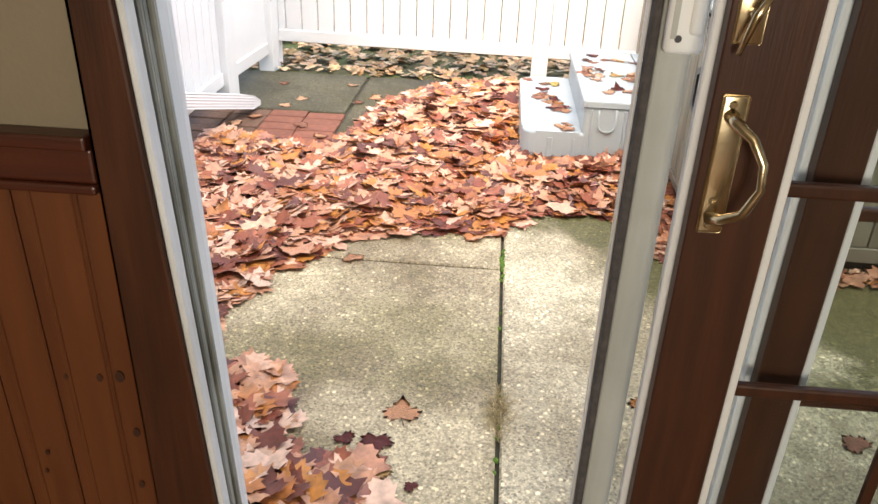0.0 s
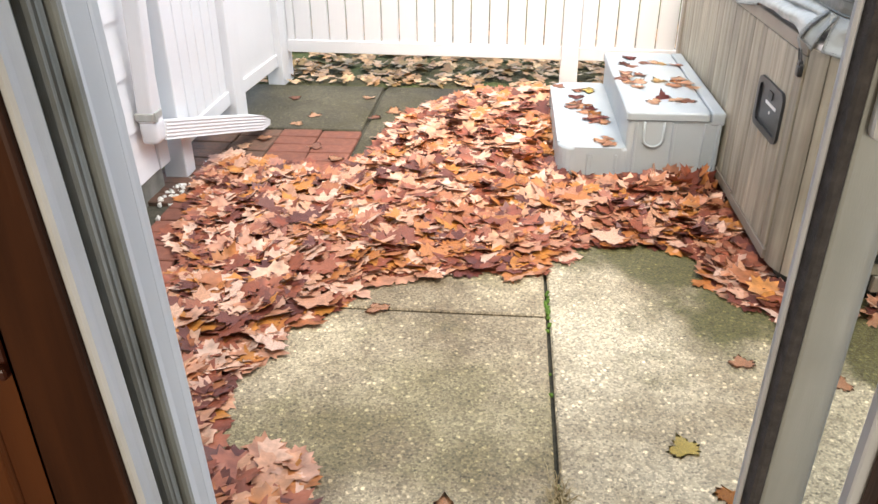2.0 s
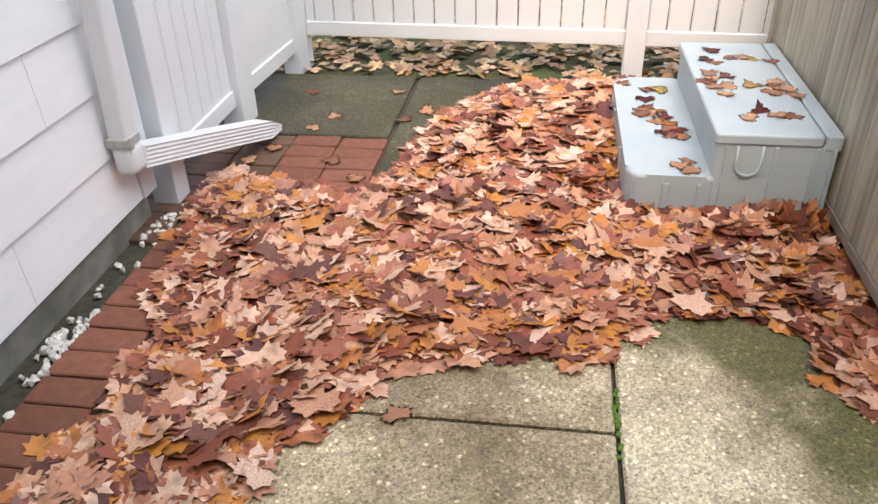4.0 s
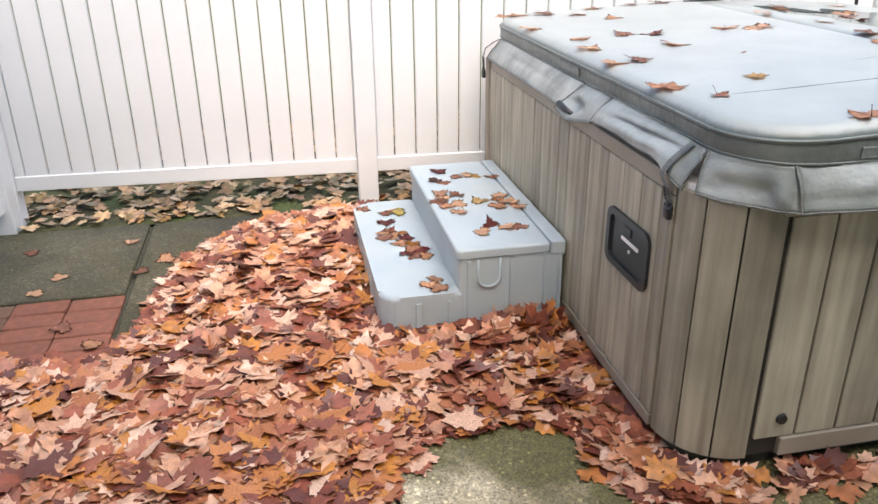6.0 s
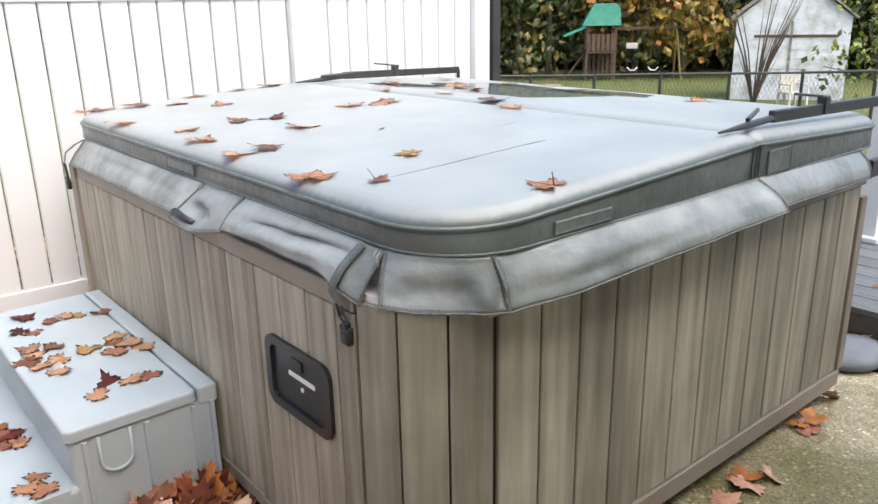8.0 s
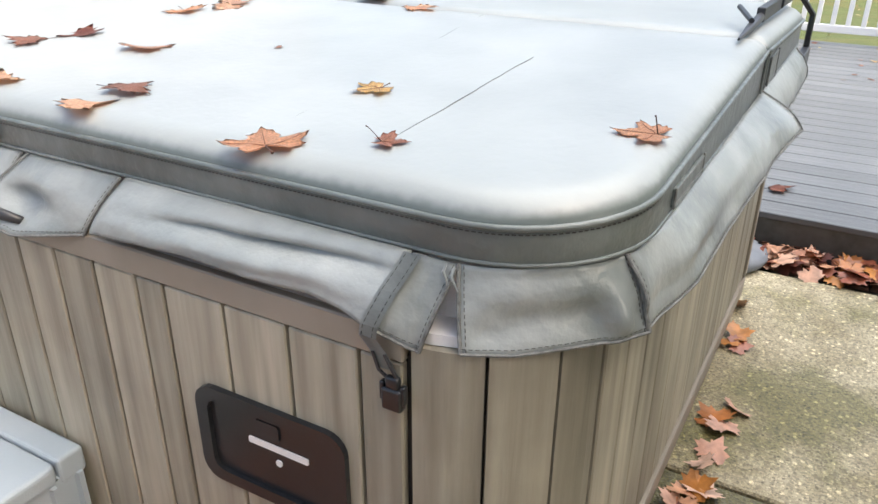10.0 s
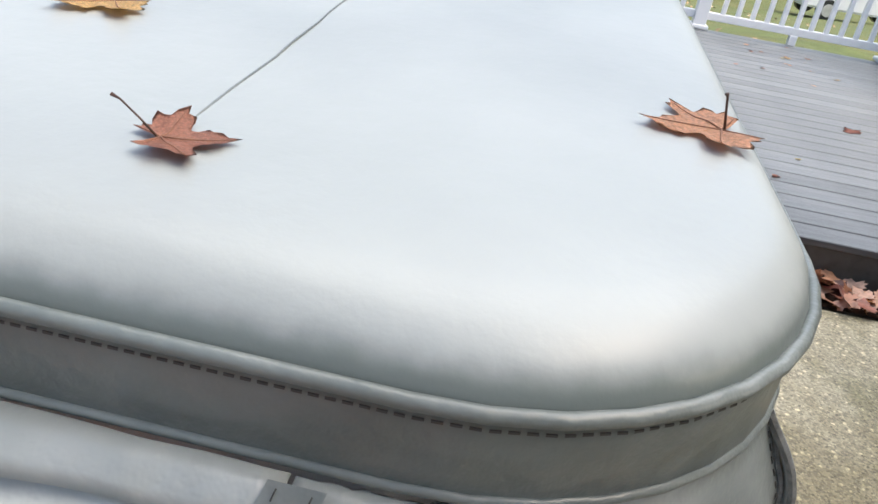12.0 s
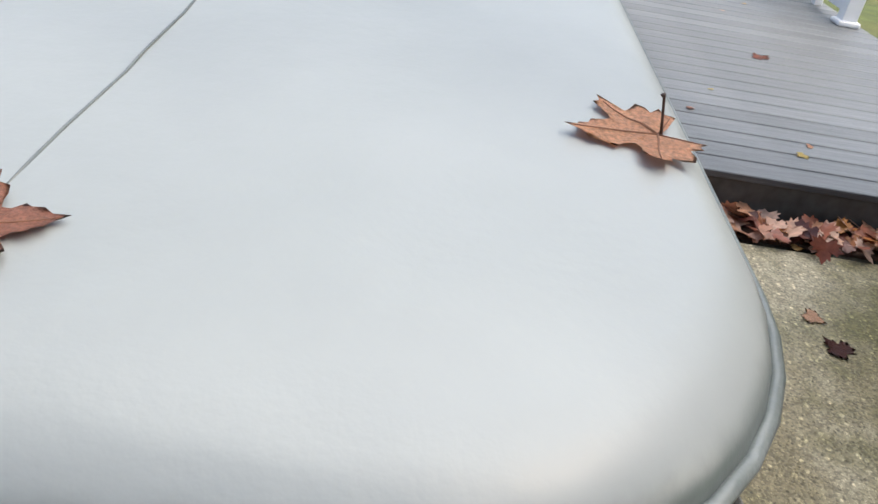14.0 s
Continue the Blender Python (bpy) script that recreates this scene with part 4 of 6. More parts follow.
def drape(top, bottom, bulge, label, seed=0, n=30, rows=14, folds=(), ends=(True, True), thick=0.0035, name="skirt_flap"):
    """A hanging piece of vinyl between two lines of points, with a belly, soft dents and a sewn hem.
    folds: (u centre, u width, v centre at start, v centre at end, v width, depth)."""
    bm = bmesh.new()
    grid = []
    across = (Vector(top[-1]) - Vector(top[0])).normalized()
    for k in range(n + 1):
        u = k / n
        a, b_ = along(top, u), along(bottom, u)
        a2, a1 = along(top, min(1, u + 0.03)), along(top, max(0, u - 0.03))
        t = (a2 - a1).normalized()
        nr = Vector((t.y, -t.x, 0)).normalized()
        col = []
        for j in range(rows + 1):
            v = j / rows
            p = a.lerp(b_, v)
            w = bulge * math.sin(math.pi * min(1, v * 0.92)) + 0.004 * v * noise.noise(Vector((u * 4 + seed, v * 2, seed)))
            w += 0.0022 * noise.noise(Vector((u * 11 + seed, v * 5, 7)))
            for fu, fw, v0, v1, vw, dep in folds:
                e = math.exp(-((u - fu) / fw) ** 2) * math.exp(-((v - (v0 + (v1 - v0) * u)) / vw) ** 2)
                w += dep * e
            col.append(p + nr * w)
        grid.append(col)
    vs = [[bm.verts.new(p) for p in col] for col in grid]
    for a, b_ in zip(vs, vs[1:]):
        for j in range(rows):
            bm.faces.new((a[j], a[j + 1], b_[j + 1], b_[j]))
    bmesh.ops.recalc_face_normals(bm, faces=bm.faces)
    bmesh.ops.solidify(bm, geom=bm.faces[:], thickness=-thick)
    bmesh.ops.recalc_face_normals(bm, faces=bm.faces)
    ob = part(name, bm, COVER_SIDE, cover, label, smooth=True)
    out_n = Vector((across.y, -across.x, 0)).normalized()
    part("hem", tube([c[-1] for c in grid], 0.0026, 6), HEM, ob, "darker sewn hem")
    thread("hem_stitching", [c[-2].lerp(c[-1], 0.1) for c in grid], ob, out_n)
    for use, col, nxt in ((ends[0], grid[0], grid[1]), (ends[1], grid[-1], grid[-2])):
        if use:
            part("hem", tube(col, 0.0026, 6), HEM, ob, "darker sewn hem")
            m = min(1.0, 0.007 / max(0.001, (nxt[rows // 2] - col[rows // 2]).length))
            thread("side_stitching", [p.lerp(q, m) for p, q in zip(col, nxt)], ob, out_n)
    return ob


ZT = ZB + 0.001
drape([(CX0, CY1 - 0.20, ZT), (CX0, 3.715, ZT)], [(0.893, CY1 - 0.17, 0.800), (0.893, 4.3, 0.806), (0.893, 3.74, 0.800)], 0.008, "long hanging grey vinyl skirt", 1, 40, folds=[(0.5, 0.5, 0.4, 0.5, 0.12, -0.006)])
drape([(CX0, 3.70, ZT), (CX0 - 0.004, 3.475, ZT)], [(0.872, 3.78, 0.800), (0.868, 3.66, 0.786), (0.900, 3.52, 0.806)], 0.010, "crumpled turned-out skirt corner", 2, 16, folds=[(0.35, 0.25, 0.55, 0.75, 0.18, -0.034), (0.45, 0.2, 0.2, 0.3, 0.14, 0.012)])
# Black tube stands for the shade inside the rolled corner.
part("flap_fold", tube([(0.872, 3.745, 0.822), (0.878, 3.70, 0.812), (0.886, 3.655, 0.806)], [0.012, 0.010, 0.007], 8), BLACK_METAL, cover, "rolled skirt corner, black for the shade in its hollow", smooth=True)
drape([(CX0 - 0.002, 3.462, ZT), (CX0 - 0.004, 2.955, ZT)], [(0.893, 3.49, 0.820), (0.893, 3.30, 0.832), (0.895, 3.177, 0.826), (0.895, 3.078, 0.829), (0.893, 3.019, 0.820), (0.891, 2.978, 0.806)], 0.014, "hanging grey vinyl skirt with a long soft fold", 4, 40, folds=[(0.62, 0.34, 0.60, 0.28, 0.085, -0.026), (0.60, 0.30, 0.85, 0.55, 0.14, 0.010), (0.5, 0.35, 0.32, 0.10, 0.10, 0.008)], ends=(True, False))
drape([(CX0 - 0.005, 2.953, ZT), (CX0 + 0.0, 2.893, ZT - 0.004)], [(0.891, 2.975, 0.805), (0.907, 2.921, 0.782)], 0.010, "loose skirt corner beside the strap", 5, 12, ends=(False, True))
drape([(p[0], p[1], ZT - 0.002) for p in arc(*cc, CR + 0.001, 185, 249, 12)], [(0.916, 2.869, 0.790), (0.948, 2.818, 0.786), (0.997, 2.766, 0.786), (1.042, 2.719, 0.788), (1.083, 2.685, 0.790)], 0.004, "square corner flap of the vinyl skirt with stitched hem", 6, 30,
      folds=[(0.35, 0.22, 0.65, 0.55, 0.18, -0.014), (0.84, 0.07, 0.25, 0.80, 0.28, 0.016), (0.66, 0.13, 0.72, 0.6, 0.2, -0.014), (0.14, 0.10, 0.8, 0.8, 0.10, -0.008), (0.5, 0.4, 0.12, 0.06, 0.08, -0.006)])
drape([(1.074, CY0 + 0.014, ZT), (1.20, CY0 - 0.001, ZT), (1.60, CY0 - 0.002, ZT + 0.004), (1.985, CY0 - 0.002, ZT + 0.010)], [(1.082, 2.694, 0.786), (1.25, 2.668, 0.792), (1.60, 2.655, 0.806), (1.85, 2.640, 0.818), (1.985, 2.618, 0.832)], 0.020, "long front skirt flap flaring to a point at the fold", 7, 44,
      folds=[(0.06, 0.05, 0.6, 0.6, 0.4, -0.012), (0.3, 0.3, 0.75, 0.5, 0.16, -0.008)])
# Black tube puts the shade under the rolled tip into its colour.
part("rolled_tip", tube([(1.86, 2.664, 0.812), (1.93, 2.655, 0.820), (1.98, 2.645, 0.828)], [0.004, 0.011, 0.013], 8), BLACK_METAL, cover, "rolled flap tip, black for its shaded underside", smooth=True)
drape([(1.90, CY0 + 0.004, ZT - 0.01), (2.00, CY0 + 0.004, ZT - 0.01)], [(1.90, 2.690, 0.792), (2.00, 2.690, 0.812)], 0.004, "short folded skirt end under the flap tip", 8, 6, ends=(True, False))
drape([(2.00, CY0, ZT + 0.008), (2.60, CY0, ZT)], [(2.00, 2.668, 0.822), (2.60, 2.672, 0.815)], 0.014, "hanging grey vinyl skirt", 9, 24)
drape([(CX1, CY0 + 0.22, ZT), (CX1, CY1 - 0.22, ZT)], [(CX1 + 0.03, CY0 + 0.22, 0.815), (CX1 + 0.03, CY1 - 0.22, 0.815)], 0.01, "hanging grey vinyl skirt", 11, 20)
drape([(2.6, CY1, ZT), (1.15, CY1, ZT)], [(2.6, CY1 + 0.03, 0.815), (1.15, CY1 + 0.03, 0.815)], 0.01, "hanging grey vinyl skirt", 12, 20)
# torn vinyl ends at the apex between the two corner pieces
for k, (p, q) in enumerate((((0.944, 2.905, 0.892), (0.928, 2.893, 0.872)), ((0.942, 2.893, 0.890), (0.926, 2.880, 0.868)))):
    part("torn_end", tube([p, (p[0] - 0.012, p[1] - 0.002, p[2] - 0.006), q], [0.0018, 0.0024, 0.0008], 6), COVER_SIDE, cover, "frayed torn vinyl end")


# straps with clips
def band(pts, w, th, d):
    """A flat strip along pts; d is the direction of its width."""
    bm = bmesh.new()
    rows = []
    dv = Vector(d).normalized() * w / 2
    for p in pts:
        p = Vector(p)
        rows.append((bm.verts.new(p - dv), bm.verts.new(p + dv)))
    for a, b_ in zip(rows, rows[1:]):
        bm.faces.new((a[0], a[1], b_[1], b_[0]))
    bmesh.ops.solidify(bm, geom=bm.faces[:], thickness=th)
    bmesh.ops.recalc_face_normals(bm, faces=bm.faces)
    return bm


def strap(pts, buckle, w=0.026):
    """A stitched vinyl strap down to a webbing loop and a plastic buckle."""
    s = part("strap", band(pts, w, 0.003, (0, 1, 0)), COVER_SIDE, cover, "stitched grey vinyl strap")
    for e in (-1, 1):
        thread("strap_stitching", [Vector(p) + Vector((-0.0016, e * w * 0.3, 0)) for p in pts[:-2]], s, Vector((-1, 0, 0)), 0.009)
        part("webbing", tube([Vector(pts[-2]) + Vector((0, e * w * 0.35, 0)), Vector(pts[-1]) + Vector((-0.004, e * w * 0.45, 0)), (buckle[0] - 0.004, buckle[1] + e * 0.008, buckle[2] + 0.045)], 0.0028, 6), BLACK_METAL, s, "dark webbing edge")
    x, y, z = buckle
    b = boxm(x - 0.012, y - 0.015, z, x + 0.004, y + 0.015, z + 0.034, 0.004, 3)
    add_box(b, x - 0.009, y - 0.019, z + 0.012, x + 0.001, y - 0.012, z + 0.040, 0.002, 2)
    add_box(b, x - 0.009, y + 0.012, z + 0.012, x + 0.001, y + 0.019, z + 0.040, 0.002, 2)
    add_box(b, x - 0.010, y - 0.010, z + 0.032, x + 0.001, y + 0.010, z + 0.050, 0.003, 2)
    part("buckle", b, BLACK_PLASTIC, s, "black plastic buckle", smooth=True)
    return s


strap([(0.940, 2.950, 0.896), (0.920, 2.955, 0.878), (0.902, 2.963, 0.858), (0.889, 2.971, 0.836), (0.881, 2.978, 0.816), (0.880, 2.980, 0.800), (0.889, 2.970, 0.775), (0.894, 2.960, 0.750)], (0.896, 2.951, 0.694))
strap([(0.950, 4.765, 0.890), (0.925, 4.80, 0.870), (0.895, 4.83, 0.840), (0.888, 4.84, 0.800), (0.896, 4.845, 0.76)], (0.896, 4.845, 0.70), 0.022)
for a, b_, fz in (((1.225, CY0), (1.398, CY0), 0.0), ((CX0, 3.77), (CX0, 3.955), 0.0), ((2.035, CY0), (2.15, CY0), 0.034)):
    x0, x1, y0, y1_ = min(a[0], b_[0]), max(a[0], b_[0]), min(a[1], b_[1]), max(a[1], b_[1])
    dx, dy = (0.0, 1.0) if x0 != x1 else (1.0, 0.0)
    h = boxm(x0 - 0.0045 * dx, y0 - 0.0045 * dy, 0.905, x1 + 0.001 * dx, y1_ + 0.001 * dy, 0.932 + fz, 0.0012)
    hd = part("lift_handle", h, COVER_BAND, cover, "flat sewn vinyl handle")
    for z in (0.9075, 0.9295 + fz):
        part("handle_seam", tube([(x0 - 0.0046 * dx, y0 - 0.0046 * dy, z), (x1 - 0.0046 * dx * (x0 == x1), y1_ - 0.0046 * dy * (y0 == y1_), z)], 0.0011, 5), HEM, hd, "stitched handle seam")
    ends_ = [(x0, y0), (x1, y1_)]
    for ex, ey in ends_[:2]:
        part("handle_seam", tube([(ex - 0.0046 * dx, ey - 0.0046 * dy, 0.903), (ex - 0.0046 * dx, ey - 0.0046 * dy, 0.934 + fz)], 0.0016, 5), HEM, hd, "stitched handle end")
# vertical seams of the two halves at the fold
for x in (CXM - 0.016, CXM + 0.017):
    part("fold_seam", tube([(x, CY0 - 0.002, ZB + 0.006), (x, CY0 - 0.003, ZP + 0.03)], 0.0028, 6), COVER_BAND, cover, "upright piping at the fold")
# Dark strip over the fold stands for the shade in the gap.
part("fold_shade_strip", boxm(CXM - 0.007, CY0 - 0.003, ZB - 0.004, CXM + 0.008, CY0 + 0.004, ZP + 0.03), GAP_SHADE, cover, "dark strip standing for the shade between the cover halves")

for a, b_ in (((1.088, 3.071), (1.60, 3.080)), ((1.06, 3.248), (1.93, 3.350))):
    n = 14
    pts = [(a[0] + (b_[0] - a[0]) * k / n, a[1] + (b_[1] - a[1]) * k / n + 0.004 * noise.noise(Vector((k * 0.4, a[1], 0))), rim_z(a[0] + (b_[0] - a[0]) * k / n) + 0.0262) for k in range(n + 1)]
    part("crease", tube(pts, [0.0006] + [0.0010] * (n - 1) + [0.0006], 6), COVER_BAND, halves[0][0], "thin raised crease in the vinyl", smooth=True)

def cover_top(x, y=3.6):
    return rim_z(x) + 0.0275 + 0.004 * noise.noise(Vector((x * 2.2, y * 2.2, -1 if x < CXM else 1)))


# rain water lying near the fold
WATER = glass("rain_water", (0.80, 0.83, 0.82), 1.33, 0.02)


def puddle(x, y, rx, ry, seed):
    bm = bmesh.new()
    n = 48
    mid = bm.verts.new((x, y, cover_top(x, y) + 0.0012))
    rings = []
    for f in (0.35, 0.7, 1.0):
        ring = []
        for k in range(n):
            a = 2 * math.pi * k / n
            q = 1 + 0.42 * noise.noise(Vector((math.cos(a) * 1.6, math.sin(a) * 1.6, seed))) + 0.14 * noise.noise(Vector((math.cos(a) * 5, math.sin(a) * 5, seed)))
            px_, py_ = x + rx * q * f * math.cos(a), y + ry * q * f * math.sin(a)
            ring.append(bm.verts.new((px_, py_, cover_top(px_, py_) + (0.0012 if f < 1 else 0.0002))))
        rings.append(ring)
    for k in range(n):
        bm.faces.new((mid, rings[0][k], rings[0][(k + 1) % n]))
        for a_, b_ in zip(rings, rings[1:]):
            bm.faces.new((a_[k], b_[k], b_[(k + 1) % n], a_[(k + 1) % n]))
    part("puddle", bm, WATER, None, "thin puddle of rain water on the grey cover", "puddle", "rain puddles on the cover", smooth=True)


for x, y, rx, ry, sd in ((2.42, 4.10, 0.26, 0.42, 3), (2.20, 4.42, 0.12, 0.20, 5), (2.62, 3.72, 0.13, 0.22, 8)):
    puddle(x, y, rx, ry, sd)

# cover lifter arms
lifter = empty("cover_lifter", "black steel cover lifter arms lying over the fold", "cover lifter")


def lifter_arm(y, s):
    part("arm", shift(boxm(0, -0.009, -0.016, 0.70, 0.009, 0.016, 0.002), pose(CXM + 0.14, y, 1.040, 0, 1.5, 0)), BLACK_METAL, lifter)
    part("arm_tip", tube([(CXM + 0.15, y, 1.036), (CXM + 0.02, y, 1.030), (CXM - 0.11, y, 1.026)], [0.010, 0.010, 0.003], 8), BLACK_METAL, lifter)
    part("cross_bar", tube([(CXM + 0.02, y - 0.0, 1.044), (CXM + 0.16, y + 0.05 * s, 1.052)], 0.006, 8), BLACK_METAL, lifter)
    part("bracket", boxm(CXM + 0.42, y - 0.014, 1.02, CXM + 0.45, y + 0.014, 1.07, 0.003), BLACK_METAL, lifter)
    part("lever", tube([(CXM + 0.30, y + 0.02 * s, 1.085), (CXM + 0.46, y, 1.065)], 0.004, 6), BLACK_METAL, lifter)
    part("side_arm", tube([(CXM + 0.84, y, 1.02), (CX1 + 0.03, y - 0.05 * s, 0.95), (CX1 + 0.03, y - 0.05 * s, 0.80)], 0.009, 8), BLACK_METAL, lifter)
    part("side_plate", boxm(CX1 - 0.16, y - 0.05 * s - 0.012, 0.80, CX1 + 0.05, y - 0.05 * s + 0.012, 0.855, 0.003), BLACK_METAL, lifter)


lifter_arm(CY0 + 0.045, 1)
lifter_arm(CY1 - 0.15, -1)


# ---- steps ----
def loft(profile, y0, y1_, inset=0.012):
    """A moulded block: the side profile (x, z) run along y with softened ends."""
    bm = bmesh.new()
    cxp = sum(p[0] for p in profile) / len(profile)
    czp = sum(p[1] for p in profile) / len(profile)
    rings = []
    for y, k in ((y0, 1.0), (y0 + inset * 0.3, 0.5), (y0 + inset, 0.0), (y1_ - inset, 0.0), (y1_ - inset * 0.3, 0.5), (y1_, 1.0)):
        rings.append([bm.verts.new((p[0] + (cxp - p[0]) * 0.03 * k, y, p[1] + (czp - p[1]) * 0.05 * k)) for p in profile])
    n = len(profile)
    for a, b_ in zip(rings, rings[1:]):
        for k in range(n):
            bm.faces.new((a[k], a[(k + 1) % n], b_[(k + 1) % n], b_[k]))
    bm.faces.new(rings[0][::-1])
    bm.faces.new(rings[-1])
    bmesh.ops.recalc_face_normals(bm, faces=bm.faces)
    return bm


steps = empty("spa_steps", "pale grey moulded plastic spa steps with storage lid", "spa steps", (0, 0, 0))
SX0, SXM, SX1, SY0, SY1 = 0.212, 0.497, 0.893, 3.655, 4.665
z1s, z2s = 0.176, 0.306
low = bmesh.new()
add_prism(low, rounded(SX0, SY0, SXM + 0.06, SY1, 0.075, 6), 0.0, z1s)
es = [e for e in low.edges if all(abs(v.co.z - z1s) < 1e-5 for v in e.verts)]
bmesh.ops.bevel(low, geom=es, offset=0.018, segments=4, affect="EDGES", profile=0.5)
part("lower_tread", low, STEP_PLASTIC, steps, smooth=False)
up = bmesh.new()
add_prism(up, rounded(SXM + 0.002, SY0 + 0.004, SX1, SY1 + 0.01, 0.02, 4), 0.0, z2s - 0.004)
part("upper_body", up, STEP_PLASTIC, steps)
lid = bmesh.new()
add_prism(lid, rounded(SXM - 0.008, SY0 - 0.004, SX1 - 0.055, SY1 + 0.012, 0.018, 4), z2s, z2s + 0.034)
es = [e for e in lid.edges if all(abs(v.co.z - z2s - 0.034) < 1e-5 for v in e.verts)]
bmesh.ops.bevel(lid, geom=es, offset=0.010, segments=3, affect="EDGES", profile=0.5)
lidob = part("storage_lid", lid, STEP_PLASTIC, steps, "loose-fitting storage lid")
part("lid_mark", boxm(0.770, 3.83, z2s + 0.034, 0.776, 3.86, z2s + 0.0348), BLACK_METAL, lidob, "two tiny dark marks")
part("back_ledge", boxm(SX1 - 0.052, SY0 + 0.0, z2s - 0.02, SX1 + 0.004, SY1 + 0.01, z2s + 0.036, 0.008, 3), STEP_PLASTIC, steps)
# Dark strip stands for the shade under the lid's edge.
part("lid_shade_strip", boxm(SXM - 0.004, SY0 + 0.0015, z2s - 0.0035, SX1 - 0.058, SY0 + 0.05, z2s - 0.0005), GAP_SHADE, steps, "dark strip standing for the shade under the lid")
for xx, w in ((0.35, 0.026), (0.462, 0.012), (0.535, 0.012), (0.693, 0.014), (0.822, 0.012), (0.877, 0.014)):
    zt = z1s - 0.03 if xx < SXM else z2s - 0.012
    rb = bmesh.new()
    w *= 1.25
    add_prism(rb, [(xx - w / 2, SY0 + 0.006), (xx - w / 3.4, SY0 - 0.0065), (xx + w / 3.4, SY0 - 0.0065), (xx + w / 2, SY0 + 0.006)], 0.0, zt)
    part("rib", rb, STEP_PLASTIC, steps)
for yy in (3.95, 4.35):
    part("rib", boxm(SX0 - 0.004, yy - 0.012, 0.0, SX0 + 0.004, yy + 0.012, z1s - 0.03, 0.003), STEP_PLASTIC, steps)
# scooped finger pull under the lid
fp = bmesh.new()
outer = [(0.573 + 0.036 + 0.036 * math.cos(a), 0.222 + 0.034 * math.sin(a)) for a in [math.pi + math.pi * k / 10 for k in range(11)]]
outer = [(0.573, z2s - 0.008)] + outer + [(0.645, z2s - 0.008)]
va = [fp.verts.new((x_, SY0 + 0.001, z_)) for x_, z_ in outer]
vb = [fp.verts.new((0.609 + (x_ - 0.609) * 1.12, SY0 - 0.0035, z_ if z_ > z2s - 0.01 else z_ - 0.004)) for x_, z_ in outer]
for k in range(len(outer) - 1):
    fp.faces.new((va[k], va[k + 1], vb[k + 1], vb[k]))
fp.faces.new(va)
pull = part("finger_pull", fp, STEP_PLASTIC, steps, "scooped finger pull")
part("pull_rim", tube([(0.609 + (x_ - 0.609) * 1.12, SY0 - 0.002, z_) for x_, z_ in outer], 0.0048, 8), STEP_PLASTIC, pull, "rounded rim of the pull", smooth=True)

# ---- downspout ----
ds = empty("downspout", "white ribbed aluminium downspout with a sloping outlet over leaves", "downspout")
pipe = part("pipe", boxm(WX + 0.016, 3.300, 0.35, WX + 0.082, 3.378, 2.55, 0.010, 3), VINYL, ds)
for v in pipe.data.vertices:
    v.co.x += 0.055 * (v.co.z - 0.35)
clip = part("pipe_band", boxm(WX + 0.011, 3.295, 0.362, WX + 0.089, 3.383, 0.396, 0.004), ALU, ds, "grey metal connector band")
part("band_screw", boxm(WX + 0.088, 3.300, 0.358, WX + 0.098, 3.318, 0.400, 0.003, 2), ALU, clip, "crumpled grey clip end")


def ribbed(path, w, h, taper=1.0):
    bm = bmesh.new()
    prof = []
    m = 5
    for side in (1, -1):
        for k in range(2 * m + 1):
            z = (-h / 2 + h * k / (2 * m)) * side
            prof.append((side * (w / 2 - (0.003 if k % 2 else 0.0)), z))
    rings = []
    pts = [Vector(p) for p in path]
    for k, p in enumerate(pts):
        d = (pts[min(k + 1, len(pts) - 1)] - pts[max(k - 1, 0)]).normalized()
        s = d.cross(Vector((0, 0, 1))).normalized()
        u = s.cross(d).normalized()
        f = 1.0 - (1 - taper) * (k == len(pts) - 1)
        rings.append([bm.verts.new(p + s * a * f + u * b_ * (0.35 if k == len(pts) - 1 else 1)) for a, b_ in prof])
    for a, b_ in zip(rings, rings[1:]):
        for k in range(len(prof)):
            j = (k + 1) % len(prof)
            bm.faces.new((a[k], a[j], b_[j], b_[k]))
    bm.faces.new(rings[0][::-1])
    bm.faces.new(rings[-1])
    bmesh.ops.recalc_face_normals(bm, faces=bm.faces)
    return bm


part("elbow", boxm(WX + 0.016, 3.300, 0.262, WX + 0.090, 3.392, 0.361, 0.020, 4), VINYL, ds, "bent elbow", smooth=True)
part("outlet", ribbed([(WX + 0.055, 3.385, 0.300), (-1.40, 3.66, 0.220), (-1.35, 3.93, 0.142), (-1.30, 4.18, 0.068), (-1.280, 4.285, 0.036)], 0.084, 0.074, 0.6), VINYL, ds, "ribbed outlet with crimped end")

# ---- deck ----
DX0, DX1, DY0, DY1, DZ = 3.258, 7.36, 0.17, 3.34, 0.150
deck = empty("deck", "low grey composite board deck with white railing", "deck", kind="structure")
part("fascia", boxm(DX0 + 0.012, DY0, -0.14, DX0 + 0.034, DY1, DZ - 0.026, 0.002), DECK_FASCIA, deck, "dark grey weathered fascia board", kind="structure")
part("fascia", boxm(DX0, DY1 - 0.02, -0.3, DX1, DY1 + 0.003, DZ - 0.026), DECK_FASCIA, deck, kind="structure")
# One solid near-black block below the boards darkens their gaps.
part("joists", boxm(DX0 + 0.04, DY0, -0.3, DX1 - 0.02, DY1 - 0.03, DZ - 0.034), GAP_SHADE, deck, kind="structure")


